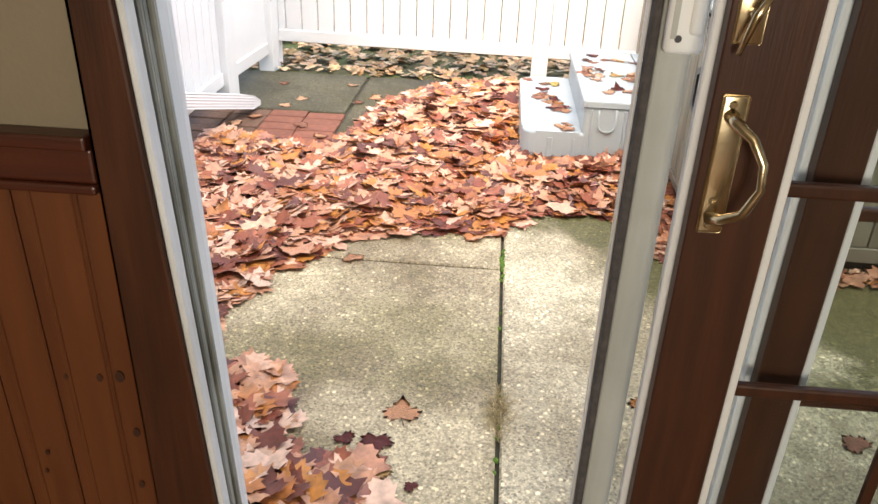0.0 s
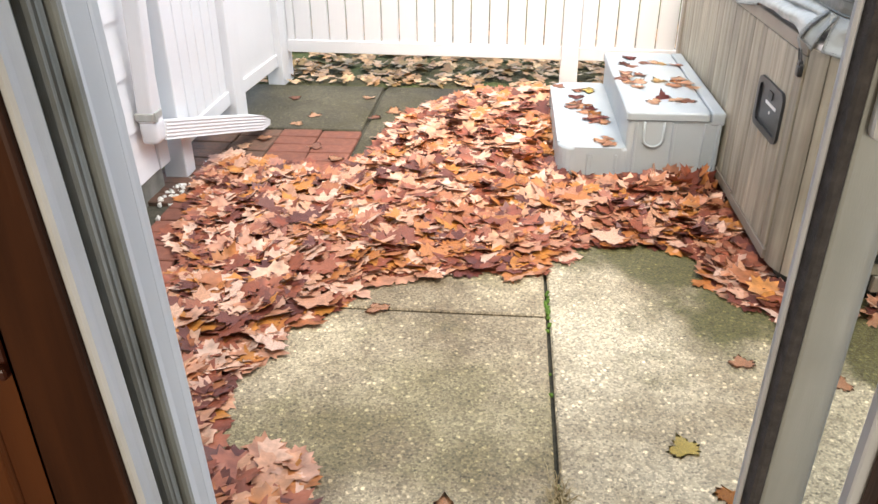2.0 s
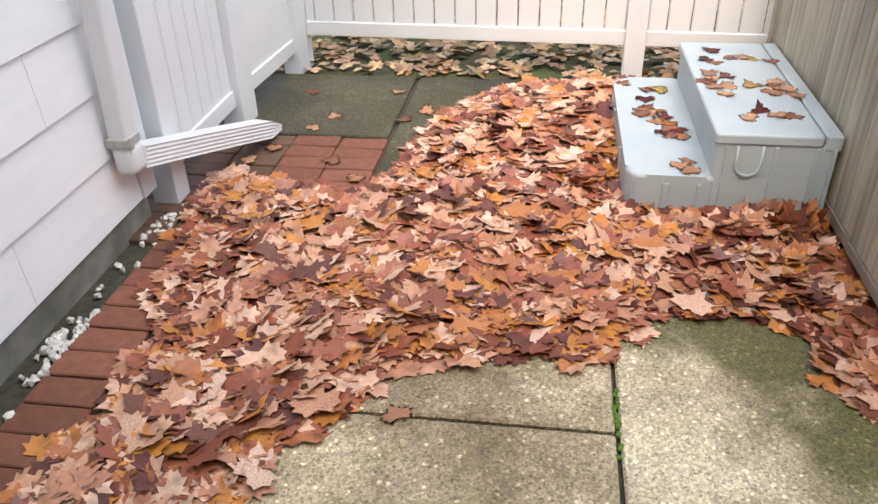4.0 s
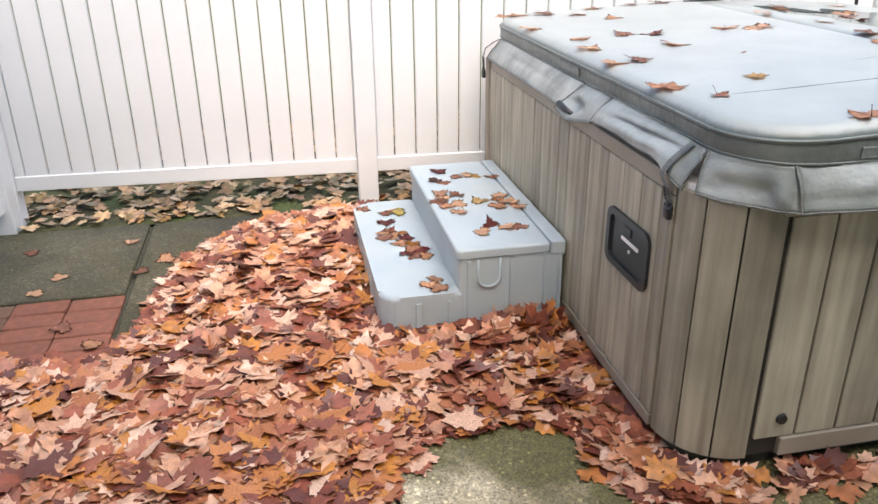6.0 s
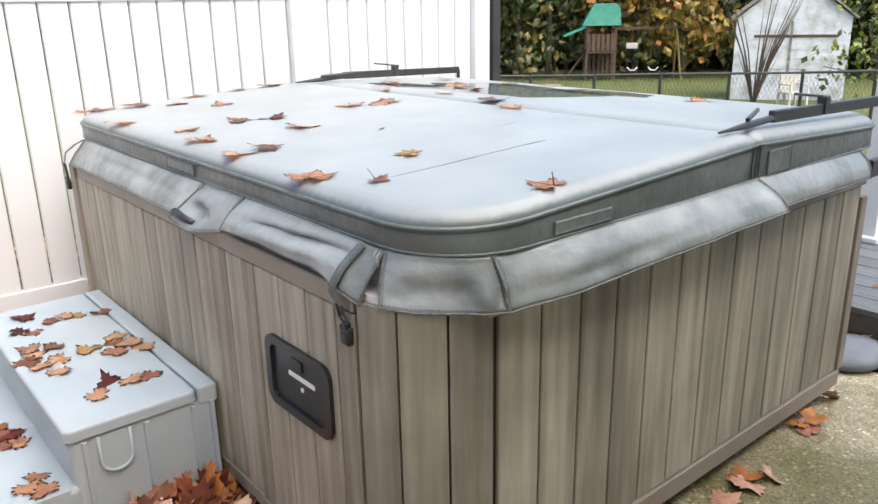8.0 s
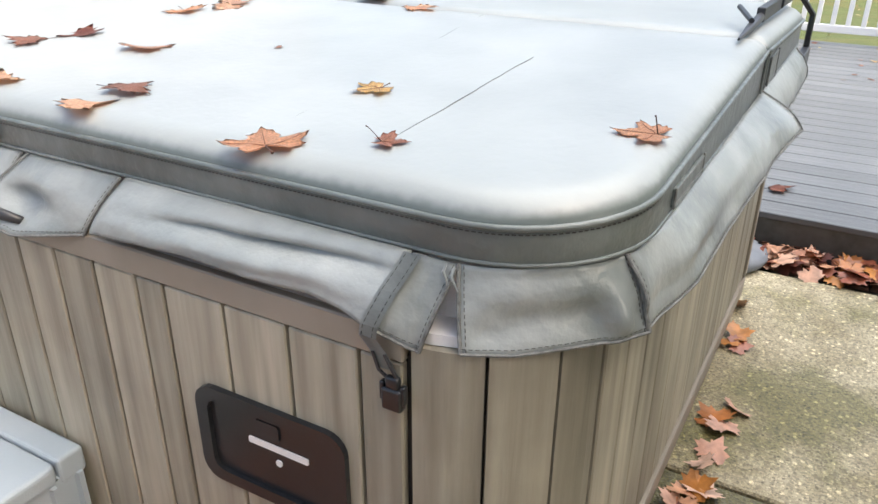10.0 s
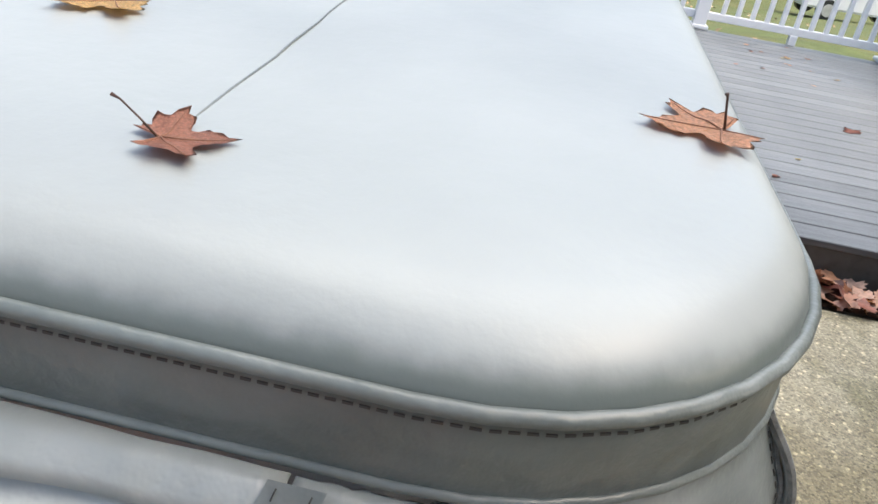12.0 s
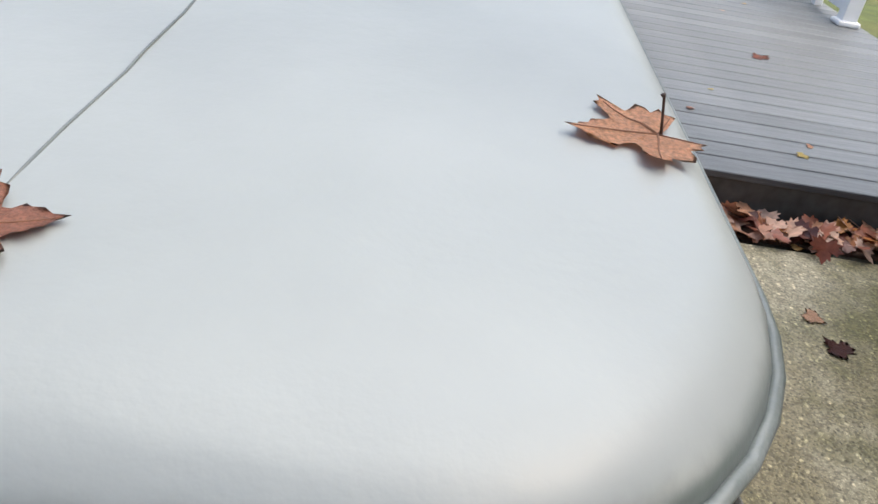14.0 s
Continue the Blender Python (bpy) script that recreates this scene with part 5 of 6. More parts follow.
def railing(name, p0, p1, posts, label):
    d = Vector((p1[0] - p0[0], p1[1] - p0[1], 0))
    f = empty(name, label, "railing", (p0[0], p0[1], DZ))
    f.rotation_euler.z = math.atan2(d.y, d.x)
    for s in posts:
        po = part("newel", boxm(s - 0.05, -0.05, 0, s + 0.05, 0.05, 1.0, 0.005, 2), VINYL, f)
        part("base_collar", boxm(s - 0.075, -0.075, 0, s + 0.075, 0.075, 0.035, 0.012, 3), VINYL, po)
        part("cap", boxm(s - 0.068, -0.068, 0.995, s + 0.068, 0.068, 1.035, 0.016, 3), VINYL, po)
    for a, b_ in zip(posts, posts[1:]):
        part("bottom_rail", boxm(a + 0.05, -0.024, 0.075, b_ - 0.05, 0.024, 0.135, 0.006, 2), VINYL, f)
        part("top_rail", boxm(a + 0.05, -0.033, 0.86, b_ - 0.05, 0.033, 0.92, 0.01, 2), VINYL, f)
        m = int((b_ - a - 0.1) / 0.118)
        for k in range(1, m + 1):
            xx = a + 0.05 + (b_ - a - 0.1) * k / (m + 1)
            part("baluster", boxm(xx - 0.018, -0.018, 0.130, xx + 0.018, 0.018, 0.865, 0.003), VINYL, f)
        xx = (a + b_) / 2
        part("foot_block", boxm(xx - 0.03, -0.03, 0, xx + 0.03, 0.03, 0.078, 0.004), VINYL, f)
    return f


railing("deck_railing", (7.28, 0.25), (7.28, 3.26), (0.0, 1.47, 3.01), "white railing along the far edge of the deck")
railing("deck_railing", (6.06, 0.29), (7.20, 0.26), (0.0, 1.09), "short white railing section beside the deck opening")
railing("deck_railing", (4.25, 3.26), (7.20, 3.26), (0.0, 1.50, 2.92), "white railing behind the hot tub end of the deck")
bag = bmesh.new()
bmesh.ops.create_uvsphere(bag, u_segments=24, v_segments=12, radius=1.0)
for v in bag.verts:
    v.co = Vector((v.co.x * 0.17, v.co.y * 0.13, max(-0.55, v.co.z) * 0.045 + 0.025))
    v.co.z += 0.008 * noise.noise(v.co * 12)
part("grey_cushion", bag, WATER_BAG, None, "flat grey fabric pad lying among leaves by the deck", "pad", smooth=True).location = (3.10, 2.83, 0.0)

# ---- background ----
def bg_z(x, y):
    return ground_z(x, y)


def tree(x, y, h, leafmat, seed, spread=2.2, trunk=0.14, label="broad tree with mixed autumn foliage", low=0.25, n=1500, size=0.16):
    r = random.Random(seed)
    z0 = bg_z(x, y)
    t = empty("tree", label, "tree", (x, y, z0 - 0.1))
    bm = bmesh.new()
    add_tube(bm, [(0, 0, 0), (0.08, 0.05, h * 0.3), (-0.05, 0.1, h * 0.6), (0.05, 0, h * 0.92)], [trunk, trunk * 0.8, trunk * 0.5, trunk * 0.1], 8)
    tips = []
    for k in range(12):
        a, zz = r.uniform(0, 6.28), h * r.uniform(low, 0.85)
        l = spread * r.uniform(0.5, 1.0) * (1 - 0.5 * zz / h)
        e = Vector((math.cos(a) * l, math.sin(a) * l, zz + l * r.uniform(0.2, 0.7)))
        mid = Vector((e.x * 0.5, e.y * 0.5, zz + l * 0.15))
        add_tube(bm, [(0, 0, zz), mid, e], [trunk * 0.35, trunk * 0.2, 0.012], 6)
        tips += [e, mid, e * 0.8 + mid * 0.2]
    part("trunk", bm, BARK, t, "grey brown bark")
    vs, fs = [], []
    for k in range(n):
        c = r.choice(tips) + Vector((r.gauss(0, spread * 0.22), r.gauss(0, spread * 0.22), r.gauss(0, h * 0.07)))
        q = Euler((r.uniform(0, 6.28), r.uniform(0, 6.28), r.uniform(0, 6.28))).to_matrix()
        s = size * r.uniform(0.6, 1.4)
        b0 = len(vs)
        for px, py in ((-0.5, 0), (-0.1, -0.35), (0.5, 0), (0.1, 0.35), (0.0, 0.0)):
            vs.append(c + q @ Vector((px * s, py * s, 0.12 * s if (px, py) == (0.0, 0.0) else 0)))
        fs += [(b0, b0 + 1, b0 + 4), (b0 + 1, b0 + 2, b0 + 4), (b0 + 2, b0 + 3, b0 + 4), (b0 + 3, b0, b0 + 4)]
    me = bpy.data.meshes.new("crown")
    me.from_pydata([tuple(v) for v in vs], [], fs)
    me.materials.append(leafmat)
    ob = new("crown", me)
    ob.parent = t
    return t


BARK = mat("grey_brown_bark", (0.05, 0.04, 0.03), (0.11, 0.09, 0.07), 0.9, 8, (5, 5, 0.8), bump=0.8, fine=30, dist=0.02)
DARK_GREEN = leaf_mat("dark_green_foliage", [(0.05, 0.075, 0.02), (0.09, 0.115, 0.035), (0.15, 0.145, 0.045), (0.04, 0.055, 0.018), (0.20, 0.16, 0.05)])
GOLD = leaf_mat("golden_foliage", [(0.22, 0.16, 0.03), (0.30, 0.22, 0.03), (0.12, 0.10, 0.03), (0.34, 0.16, 0.04)])
LIME = leaf_mat("yellow_green_foliage", [(0.16, 0.22, 0.03), (0.24, 0.28, 0.05), (0.10, 0.14, 0.03)])
SHED_PAINT = mat("peeling_pale_blue_paint", (0.50, 0.56, 0.62), (0.62, 0.66, 0.70), 0.7, 5, (1, 1, 4), bump=0.3, fine=30, stain=(0.30, 0.30, 0.28), stain_scale=2.5, stain_amt=0.8)
PLAY_WOOD = mat("dark_brown_playset_timber", (0.06, 0.035, 0.025), (0.11, 0.065, 0.045), 0.7, 6)
TARP = mat("green_canopy", (0.03, 0.26, 0.18), (0.06, 0.38, 0.28), 0.5, 3)
OLD_SHED = mat("dark_weathered_shed", (0.035, 0.035, 0.03), (0.06, 0.058, 0.05), 0.8, 5)


def polar(px_deg, dist):
    """A place at that bearing (degrees right of the fence line's normal) and distance from the door."""
    a = radians(px_deg)
    return (math.sin(a) * dist, 1.8 + math.cos(a) * dist)


# play set
px, py = polar(52.9, 36)
pz = bg_z(px, py)
play = empty("playset", "dark timber play tower with green canopy and two swings", "play set", (px, py, pz))
play.rotation_euler.z = radians(-46)
for x_, y_ in ((-1.5, -0.6), (-1.5, 0.6), (-0.3, -0.6), (-0.3, 0.6)):
    part("post", boxm(x_ - 0.05, y_ - 0.05, 0, x_ + 0.05, y_ + 0.05, 2.5), PLAY_WOOD, play)
part("platform", boxm(-1.55, -0.65, 1.2, -0.25, 0.65, 1.28), PLAY_WOOD, play)
for k in range(6):
    part("side_board", boxm(-1.5 + k * 0.2, -0.68, 1.3, -1.34 + k * 0.2, -0.65, 2.0), PLAY_WOOD, play)
    part("lower_board", boxm(-0.34 - 0.2 * k, 0.60, 0.05, -0.2 - 0.2 * k, 0.63, 1.2), PLAY_WOOD, play)
cn = bmesh.new()
cv = [cn.verts.new(v) for v in ((-1.75, -0.8, 2.35), (-0.1, -0.8, 2.35), (-0.1, 0, 3.25), (-1.2, 0, 3.25), (-0.1, 0.8, 2.35), (-1.75, 0.8, 2.35))]
cn.faces.new((cv[0], cv[1], cv[2], cv[3]))
cn.faces.new((cv[3], cv[2], cv[4], cv[5]))
bmesh.ops.solidify(cn, geom=cn.faces[:], thickness=0.03)
part("canopy", cn, TARP, play, "bright green canopy")
part("lower_canopy", shift(boxm(-0.5, -0.7, -0.015, 0.5, 0.7, 0.015), pose(-2.0, 0, 2.1, 0, -22, 0)), TARP, play, "pale green lower canopy")
part("swing_beam", boxm(-0.3, -0.05, 2.15, 2.4, 0.05, 2.26), PLAY_WOOD, play)
for s in (-1, 1):
    part("frame_leg", tube([(2.35, 0, 2.2), (2.5, 0.9 * s, 0)], 0.045, 6), DARK_GREEN, play)
for x_ in (0.55, 1.45):
    sw = part("swing_seat", tube([(x_ - 0.22, 0, 0.55), (x_ - 0.1, 0, 0.42), (x_ + 0.1, 0, 0.42), (x_ + 0.22, 0, 0.55)], 0.03, 6), WHITE_PLASTIC, play, "white sling swing seat")
    for dx in (-0.22, 0.22):
        part("chain", tube([(x_ + dx, 0, 0.55), (x_ + dx, 0, 2.15)], 0.008, 4), BLACK_METAL, play)
part("sign_plate", boxm(0.2, -0.3, 1.35, 0.7, -0.25, 1.6, 0.02), PEBBLE, play, "small cream panel")
part("ladder", tube([(-2.4, 0, 0), (-1.5, 0, 1.25)], 0.05, 6), PLAY_WOOD, play)

# pale shed
px, py = polar(63.9, 25)
pz = bg_z(px, py)
shed = empty("shed", "pale blue peeling wooden shed with gabled roof", "shed", (px, py, pz))
shed.rotation_euler.z = radians(-60)
part("cladding", boxm(-1.5, 0, -0.3, 1.5, 3.0, 2.3), SHED_PAINT, shed)
gb = bmesh.new()
add_prism(gb, [(-1.5, 2.3), (1.5, 2.3), (0, 3.5)], 0, 3.0)
bmesh.ops.transform(gb, matrix=Matrix(((1, 0, 0, 0), (0, 0, 1, 0), (0, 1, 0, 0), (0, 0, 0, 1))), verts=gb.verts)
bmesh.ops.recalc_face_normals(gb, faces=gb.faces)
part("gable", gb, SHED_PAINT, shed)
for s in (-1, 1):
    part("roof", shift(boxm(-1.05, -0.15, -0.03, 1.05, 3.1, 0.03), pose(0.82 * s, 0, 2.93, 0, 38.6 * s, 0)), FOUNDATION, shed, "grey roof slope")
for k in range(9):
    part("wall_board", boxm(-1.5, -0.02, -0.2 + k * 0.27, 1.5, 0, 0.04 + k * 0.27), SHED_PAINT, shed)
part("door_trim", boxm(-0.05, -0.04, -0.2, 0.02, -0.02, 2.2), FOUNDATION, shed)
part("lintel", boxm(-1.0, -0.04, 1.75, 1.2, -0.02, 1.83), PLAY_WOOD, shed)
chair = empty("garden_chair", "cream plastic garden armchair beside the pale shed", "chair", (*polar(64.4, 22), bg_z(*polar(64.4, 22))))
chair.rotation_euler.z = radians(-30)
part("seat", boxm(-0.25, -0.25, 0.38, 0.25, 0.25, 0.42, 0.01), PEBBLE, chair)
part("backrest", boxm(-0.25, 0.22, 0.42, 0.25, 0.26, 0.85, 0.01), PEBBLE, chair)
for x_ in (-0.24, 0.24):
    for y_ in (-0.24, 0.24):
        part("leg", boxm(x_ - 0.025, y_ - 0.025, 0, x_ + 0.025, y_ + 0.025, 0.60 if y_ < 0 else 0.4), PEBBLE, chair)
    part("armrest", boxm(x_ - 0.03, -0.26, 0.6, x_ + 0.03, 0.25, 0.63), PEBBLE, chair)

# dark barn-roofed shed
px, py = polar(44.9, 42)
barn = empty("dark_shed", "dark weathered shed with curved roof among trees", "shed", (px, py, bg_z(px, py)))
barn.rotation_euler.z = radians(-44)
bb = bmesh.new()
add_prism(bb, [(-1.3, 0), (1.3, 0), (1.35, 1.6), (1.0, 2.2), (0.4, 2.5), (-0.4, 2.5), (-1.0, 2.2), (-1.35, 1.6)], 0, 2.5)
bmesh.ops.transform(bb, matrix=Matrix(((1, 0, 0, 0), (0, 0, 1, 0), (0, 1, 0, 0), (0, 0, 0, 1))), verts=bb.verts)
bmesh.ops.recalc_face_normals(bb, faces=bb.faces)
part("body", bb, OLD_SHED, barn)

# wire fence
cf = empty("wire_fence", "black chain-link fence with round posts across the lawn", "fence")
pts = [polar(38 + 4.5 * k, 14.5 + 0.1 * k) for k in range(9)]
for k, (x_, y_) in enumerate(pts):
    z_ = bg_z(x_, y_)
    part("post", tube([(x_, y_, z_ - 0.2), (x_, y_, z_ + 1.18)], 0.03, 8), BLACK_METAL, cf)
tops = [(x_, y_, bg_z(x_, y_) + 1.16) for x_, y_ in pts]
part("top_rail", tube(tops, 0.022, 8), BLACK_METAL, cf)
wm = bmesh.new()
for (xa, ya, za), (xb, yb, zb_) in zip(tops, tops[1:]):
    A, B = Vector((xa, ya, za)), Vector((xb, yb, zb_))
    m = 16
    for k in range(m):
        for dr_ in (-1, 1):
            p = A.lerp(B, k / m)
            q = A.lerp(B, min(1, max(0, (k + dr_ * 8) / m)))
            add_tube(wm, [p, q - Vector((0, 0, 1.1))], 0.0025, 3, False)
part("wire_mesh", wm, BLACK_METAL, cf, "thin black wire mesh", kind="stuff")

# trees behind
rt = random.Random(11)
k = 0
for bearing in range(28, 92, 3):
    for dist in (39 + rt.uniform(-1, 1), 45 + rt.uniform(-2, 2)):
        b_ = bearing + rt.uniform(-1.2, 1.2)
        m_ = rt.choice([DARK_GREEN, DARK_GREEN, DARK_GREEN, GOLD, LIME]) if dist < 42 else DARK_GREEN
        if 38 < bearing < 50 and dist < 42:
            m_ = rt.choice([GOLD, DARK_GREEN])
        x_, y_ = polar(b_, dist)
        tree(x_, y_, rt.uniform(6.5, 9), m_, k, 3.2, 0.16, {"dark_green_foliage": "dark green tree at the back of the yard", "golden_foliage": "golden autumn tree at the back of the yard", "yellow_green_foliage": "yellow-green tree at the back of the yard"}[m_.name], 0.06, 1100, 0.42)
        k += 1
x_, y_ = polar(69.2, 19)
tree(x_, y_, 4.2, LIME, 91, 1.3, 0.06, "young yellow-green tree by the wire fence", 0.2, 500, 0.16)
# bare shrub in front of the pale shed
sh = bmesh.new()
x_, y_ = polar(62.0, 22)
z_ = bg_z(x_, y_)
for k in range(26):
    a, l = rt.uniform(0, 6.28), rt.uniform(1.0, 3.6)
    dx, dy = math.cos(a) * l * 0.35, math.sin(a) * l * 0.35
    add_tube(sh, [(x_, y_, z_), (x_ + dx * 0.4, y_ + dy * 0.4, z_ + l * 0.5), (x_ + dx + rt.uniform(-.1, .1), y_ + dy, z_ + l)], [0.025, 0.016, 0.004], 4, False)
bare = part("bare_shrub", sh, BARK, None, "leafless many-stemmed shrub against the pale shed", "shrub")

# distant hedge that closes the view
hd = bmesh.new()
ra = random.Random(3)
for k in range(120):
    b_ = 15 + 110 * k / 120
    x_, y_ = polar(b_, 52 + ra.uniform(-2, 2))
    g = bmesh.ops.create_icosphere(hd, subdivisions=2, radius=ra.uniform(2.2, 4.0))
    for v in g["verts"]:
        v.co *= 1 + 0.3 * noise.noise(v.co * 1.3 + Vector((k, 0, 0)))
        v.co += Vector((x_, y_, -1.5 + ra.uniform(0, 0.02)))
part("far_woods", hd, mat("far_wood_mass", (0.02, 0.03, 0.01), (0.05, 0.06, 0.02), 1.0, 3, bump=1.0, fine=6, dist=0.3), None, "dark far woods behind the yards", "woods", kind="backdrop")

# parked car beyond the railing
CAR = mat("silver_car_paint", (0.45, 0.48, 0.52), (0.5, 0.53, 0.56), 0.25, 5, metal=0.3, bump=0, coat=0.5)
CARW = mat("white_car_paint", (0.7, 0.72, 0.74), (0.75, 0.76, 0.78), 0.25, 5, bump=0, coat=0.5)


def car(x, y, rz, paint, label):
    c = empty("car", label, "car", (x, y, bg_z(x, y) - 0.0))
    c.rotation_euler.z = radians(rz)
    prof = [(-2.2, 0.35), (2.2, 0.35), (2.25, 0.7), (1.9, 0.85), (1.1, 0.92), (0.5, 1.40), (-1.2, 1.43), (-1.9, 0.95), (-2.25, 0.9)]
    bm = bmesh.new()
    add_prism(bm, prof, -0.85, 0.85)
    bmesh.ops.transform(bm, matrix=Matrix(((1, 0, 0, 0), (0, 0, -1, 0), (0, 1, 0, 0), (0, 0, 0, 1))), verts=bm.verts)
    bmesh.ops.recalc_face_normals(bm, faces=bm.faces)
    bmesh.ops.bevel(bm, geom=bm.edges[:], offset=0.06, segments=3, affect="EDGES")
    part("body", bm, paint, c, smooth=False)
    for s in (-1, 1):
        wn_ = bmesh.new()
        add_prism(wn_, [(0.95, 0.95), (0.45, 1.33), (-1.15, 1.36), (-1.65, 0.98)], 0.84 * s, 0.862 * s)
        bmesh.ops.transform(wn_, matrix=Matrix(((1, 0, 0, 0), (0, 0, -1, 0), (0, 1, 0, 0), (0, 0, 0, 1))), verts=wn_.verts)
        bmesh.ops.recalc_face_normals(wn_, faces=wn_.faces)
        part("side_window", wn_, BLACK_PLASTIC, c, "dark side windows")
        part("tail_light", boxm(-2.27, 0.55 * s - 0.15, 0.65, -2.2, 0.55 * s + 0.15, 0.82, 0.01), CHAIR, c, "red tail light")
        for x_ in (-1.35, 1.35):
            w = bmesh.new()
            bmesh.ops.create_cone(w, cap_ends=True, segments=24, radius1=0.33, radius2=0.33, depth=0.2, matrix=pose(x_, 0.80 * s, 0.33, 90))
            wh = part("wheel", w, BLACK_PLASTIC, c, "black tyre")
            w = bmesh.new()
            bmesh.ops.create_cone(w, cap_ends=True, segments=20, radius1=0.2, radius2=0.2, depth=0.02, matrix=pose(x_, 0.905 * s, 0.33, 90))
            part("rim", w, ALU, wh, "grey wheel rim")
    return c


car(29, -6.9, 100, CARW, "white parked car beyond the lawn")
car(32, -1.5, 100, CAR, "silver parked car beyond the lawn")

# ---- siding boards, bricks, deck boards, pebbles ----
def lap(y0, y1_, z):
    bm = bmesh.new()
    h = 0.218
    v = [bm.verts.new(p) for p in ((WX - 0.012, y0, z), (WX + 0.004, y0, z), (WX - 0.008, y0, z + h + 0.01), (WX - 0.012, y0, z + h + 0.01), (WX - 0.012, y1_, z), (WX + 0.004, y1_, z), (WX - 0.008, y1_, z + h + 0.01), (WX - 0.012, y1_, z + h + 0.01))]
    for f in ((0, 3, 2, 1), (4, 5, 6, 7), (0, 1, 5, 4), (1, 2, 6, 5), (2, 3, 7, 6), (3, 0, 4, 7)):
        bm.faces.new([v[q] for q in f])
    return bm


for k in range(11):
    z = 0.103 + 0.218 * k
    cut = (2.78, 2.05, 3.05, 1.7)[k % 4]
    part("siding_board", lap(1.08, cut - 0.001, z), SIDING, wing)
    part("siding_board", lap(cut + 0.001, WY - 0.087, z), SIDING, wing)

rb = random.Random(8)


def brick_mesh(w, d, material):
    me = bpy.data.meshes.new("brick")
    b = boxm(-w / 2, -d / 2, -0.06, w / 2, d / 2, 0.0, 0.004)
    b.to_mesh(me)
    b.free()
    me.materials.append(material)
    return me


BM_FULL, BM_OLD = brick_mesh(0.205, 0.102, BRICK), brick_mesh(0.205, 0.102, BRICK_OLD)


def brick(me, x, y, rz=0, z=0.0, parent=patio):
    ob = new("brick", me)
    ob.parent = parent
    ob.location = (x, y, z + rb.uniform(-0.003, 0.004))
    ob.rotation_euler = (radians(rb.uniform(-0.8, 0.8)), radians(rb.uniform(-0.8, 0.8)), radians(rz + rb.uniform(-0.8, 0.8)))
    tagged(ob, kind="structure")


for i in range(4):
    for j in range(9):
        brick(BM_FULL if i < 2 else BM_OLD, -0.872 - 0.2095 * i, 4.222 - 0.1065 * j)
for j in range(26):
    y = 1.15 + 0.1085 * j
    if y < 3.35:
        brick(BM_FULL, -1.305, y)
for j in range(18):
    brick(BM_OLD, 3.158, 1.20 + 0.209 * j, 90, -0.006)

pbm = bmesh.new()
for k in range(120):
    y = rb.choice([rb.gauss(3.50, 0.10), rb.gauss(2.75, 0.06), rb.gauss(2.75, 0.06), rb.uniform(2.2, 3.6)])
    x = rb.uniform(-1.475, -1.40) if y < 3.5 else rb.uniform(-1.44, -1.30)
    g = bmesh.ops.create_icosphere(pbm, subdivisions=1, radius=rb.uniform(0.008, 0.019))
    for v in g["verts"]:
        v.co = Vector((v.co.x * rb.uniform(0.9, 1.1), v.co.y, v.co.z * 0.65)) + Vector((x, y, rb.uniform(-0.012, 0.006)))
part("pebbles", pbm, PEBBLE, None, "white marble pebbles along the foundation", "pebbles", kind="stuff")

bw = 0.139
nb = int((DX1 - DX0) / bw)
dm = bpy.data.meshes.new("deck_board")
b = boxm(-bw / 2 + 0.0042, DY0, -0.025, bw / 2 - 0.0042, DY1, 0.0, 0.003)
b.to_mesh(dm)
b.free()
dm.materials.append(DECK)
for k in range(nb):
    ob = new("deck_board", dm)
    ob.parent = deck
    ob.location = (DX0 + bw * (k + 0.5), 0, DZ)
    tagged(ob, kind="structure")


# ---- leaves ----
OUTLINE = [(0, -0.02), (0.14, -0.10), (0.30, -0.20), (0.30, -0.07), (0.48, -0.05), (0.42, 0.08), (0.58, 0.26), (0.45, 0.29), (0.44, 0.42), (0.28, 0.36), (0.21, 0.40), (0.24, 0.58), (0.13, 0.57), (0.0, 0.80)]


def leaf_shape(r, lod=0):
    """Vertices and faces of one curled maple leaf about one unit wide, stem base at the origin."""
    half = OUTLINE
    o = [(x, y) for x, y in half] + [(-x, y) for x, y in half[-2:0:-1]]
    o = [(x * r.uniform(0.88, 1.12), y * r.uniform(0.9, 1.1)) for x, y in o]
    c = Vector((0, 0.22))
    ca, cb, tw = r.uniform(-0.45, 0.7), r.uniform(-0.35, 0.6), r.uniform(-0.4, 0.4)
    ph, tip = r.uniform(0, 6.28), r.uniform(-0.1, 0.45)

    def z(p):
        d = p - c
        rad = d.length
        return ca * d.x * d.x + cb * d.y * d.y + tw * d.x * d.y + 0.17 * rad * rad * math.sin(3 * math.atan2(d.y, d.x) + ph) + tip * max(0, rad - 0.42)
    vs = [Vector((c.x, c.y, 0.0))]
    n = len(o)
    fs = []
    if lod == 0:
        for x, y in o:
            p = c.lerp(Vector((x, y)), 0.5)
            vs.append(Vector((p.x, p.y, z(p))))
    for x, y in o:
        p = Vector((x, y))
        vs.append(Vector((p.x, p.y, z(p))))
    for k in range(n):
        j = (k + 1) % n
        if lod == 0:
            fs.append((0, 1 + k, 1 + j))
            fs.append((1 + k, 1 + n + k, 1 + n + j, 1 + j))
        else:
            fs.append((0, 1 + k, 1 + j))
    return vs, fs


rl = random.Random(21)
SHAPES = [leaf_shape(rl) for k in range(16)]
SHAPES_LO = [leaf_shape(rl, 1) for k in range(12)]


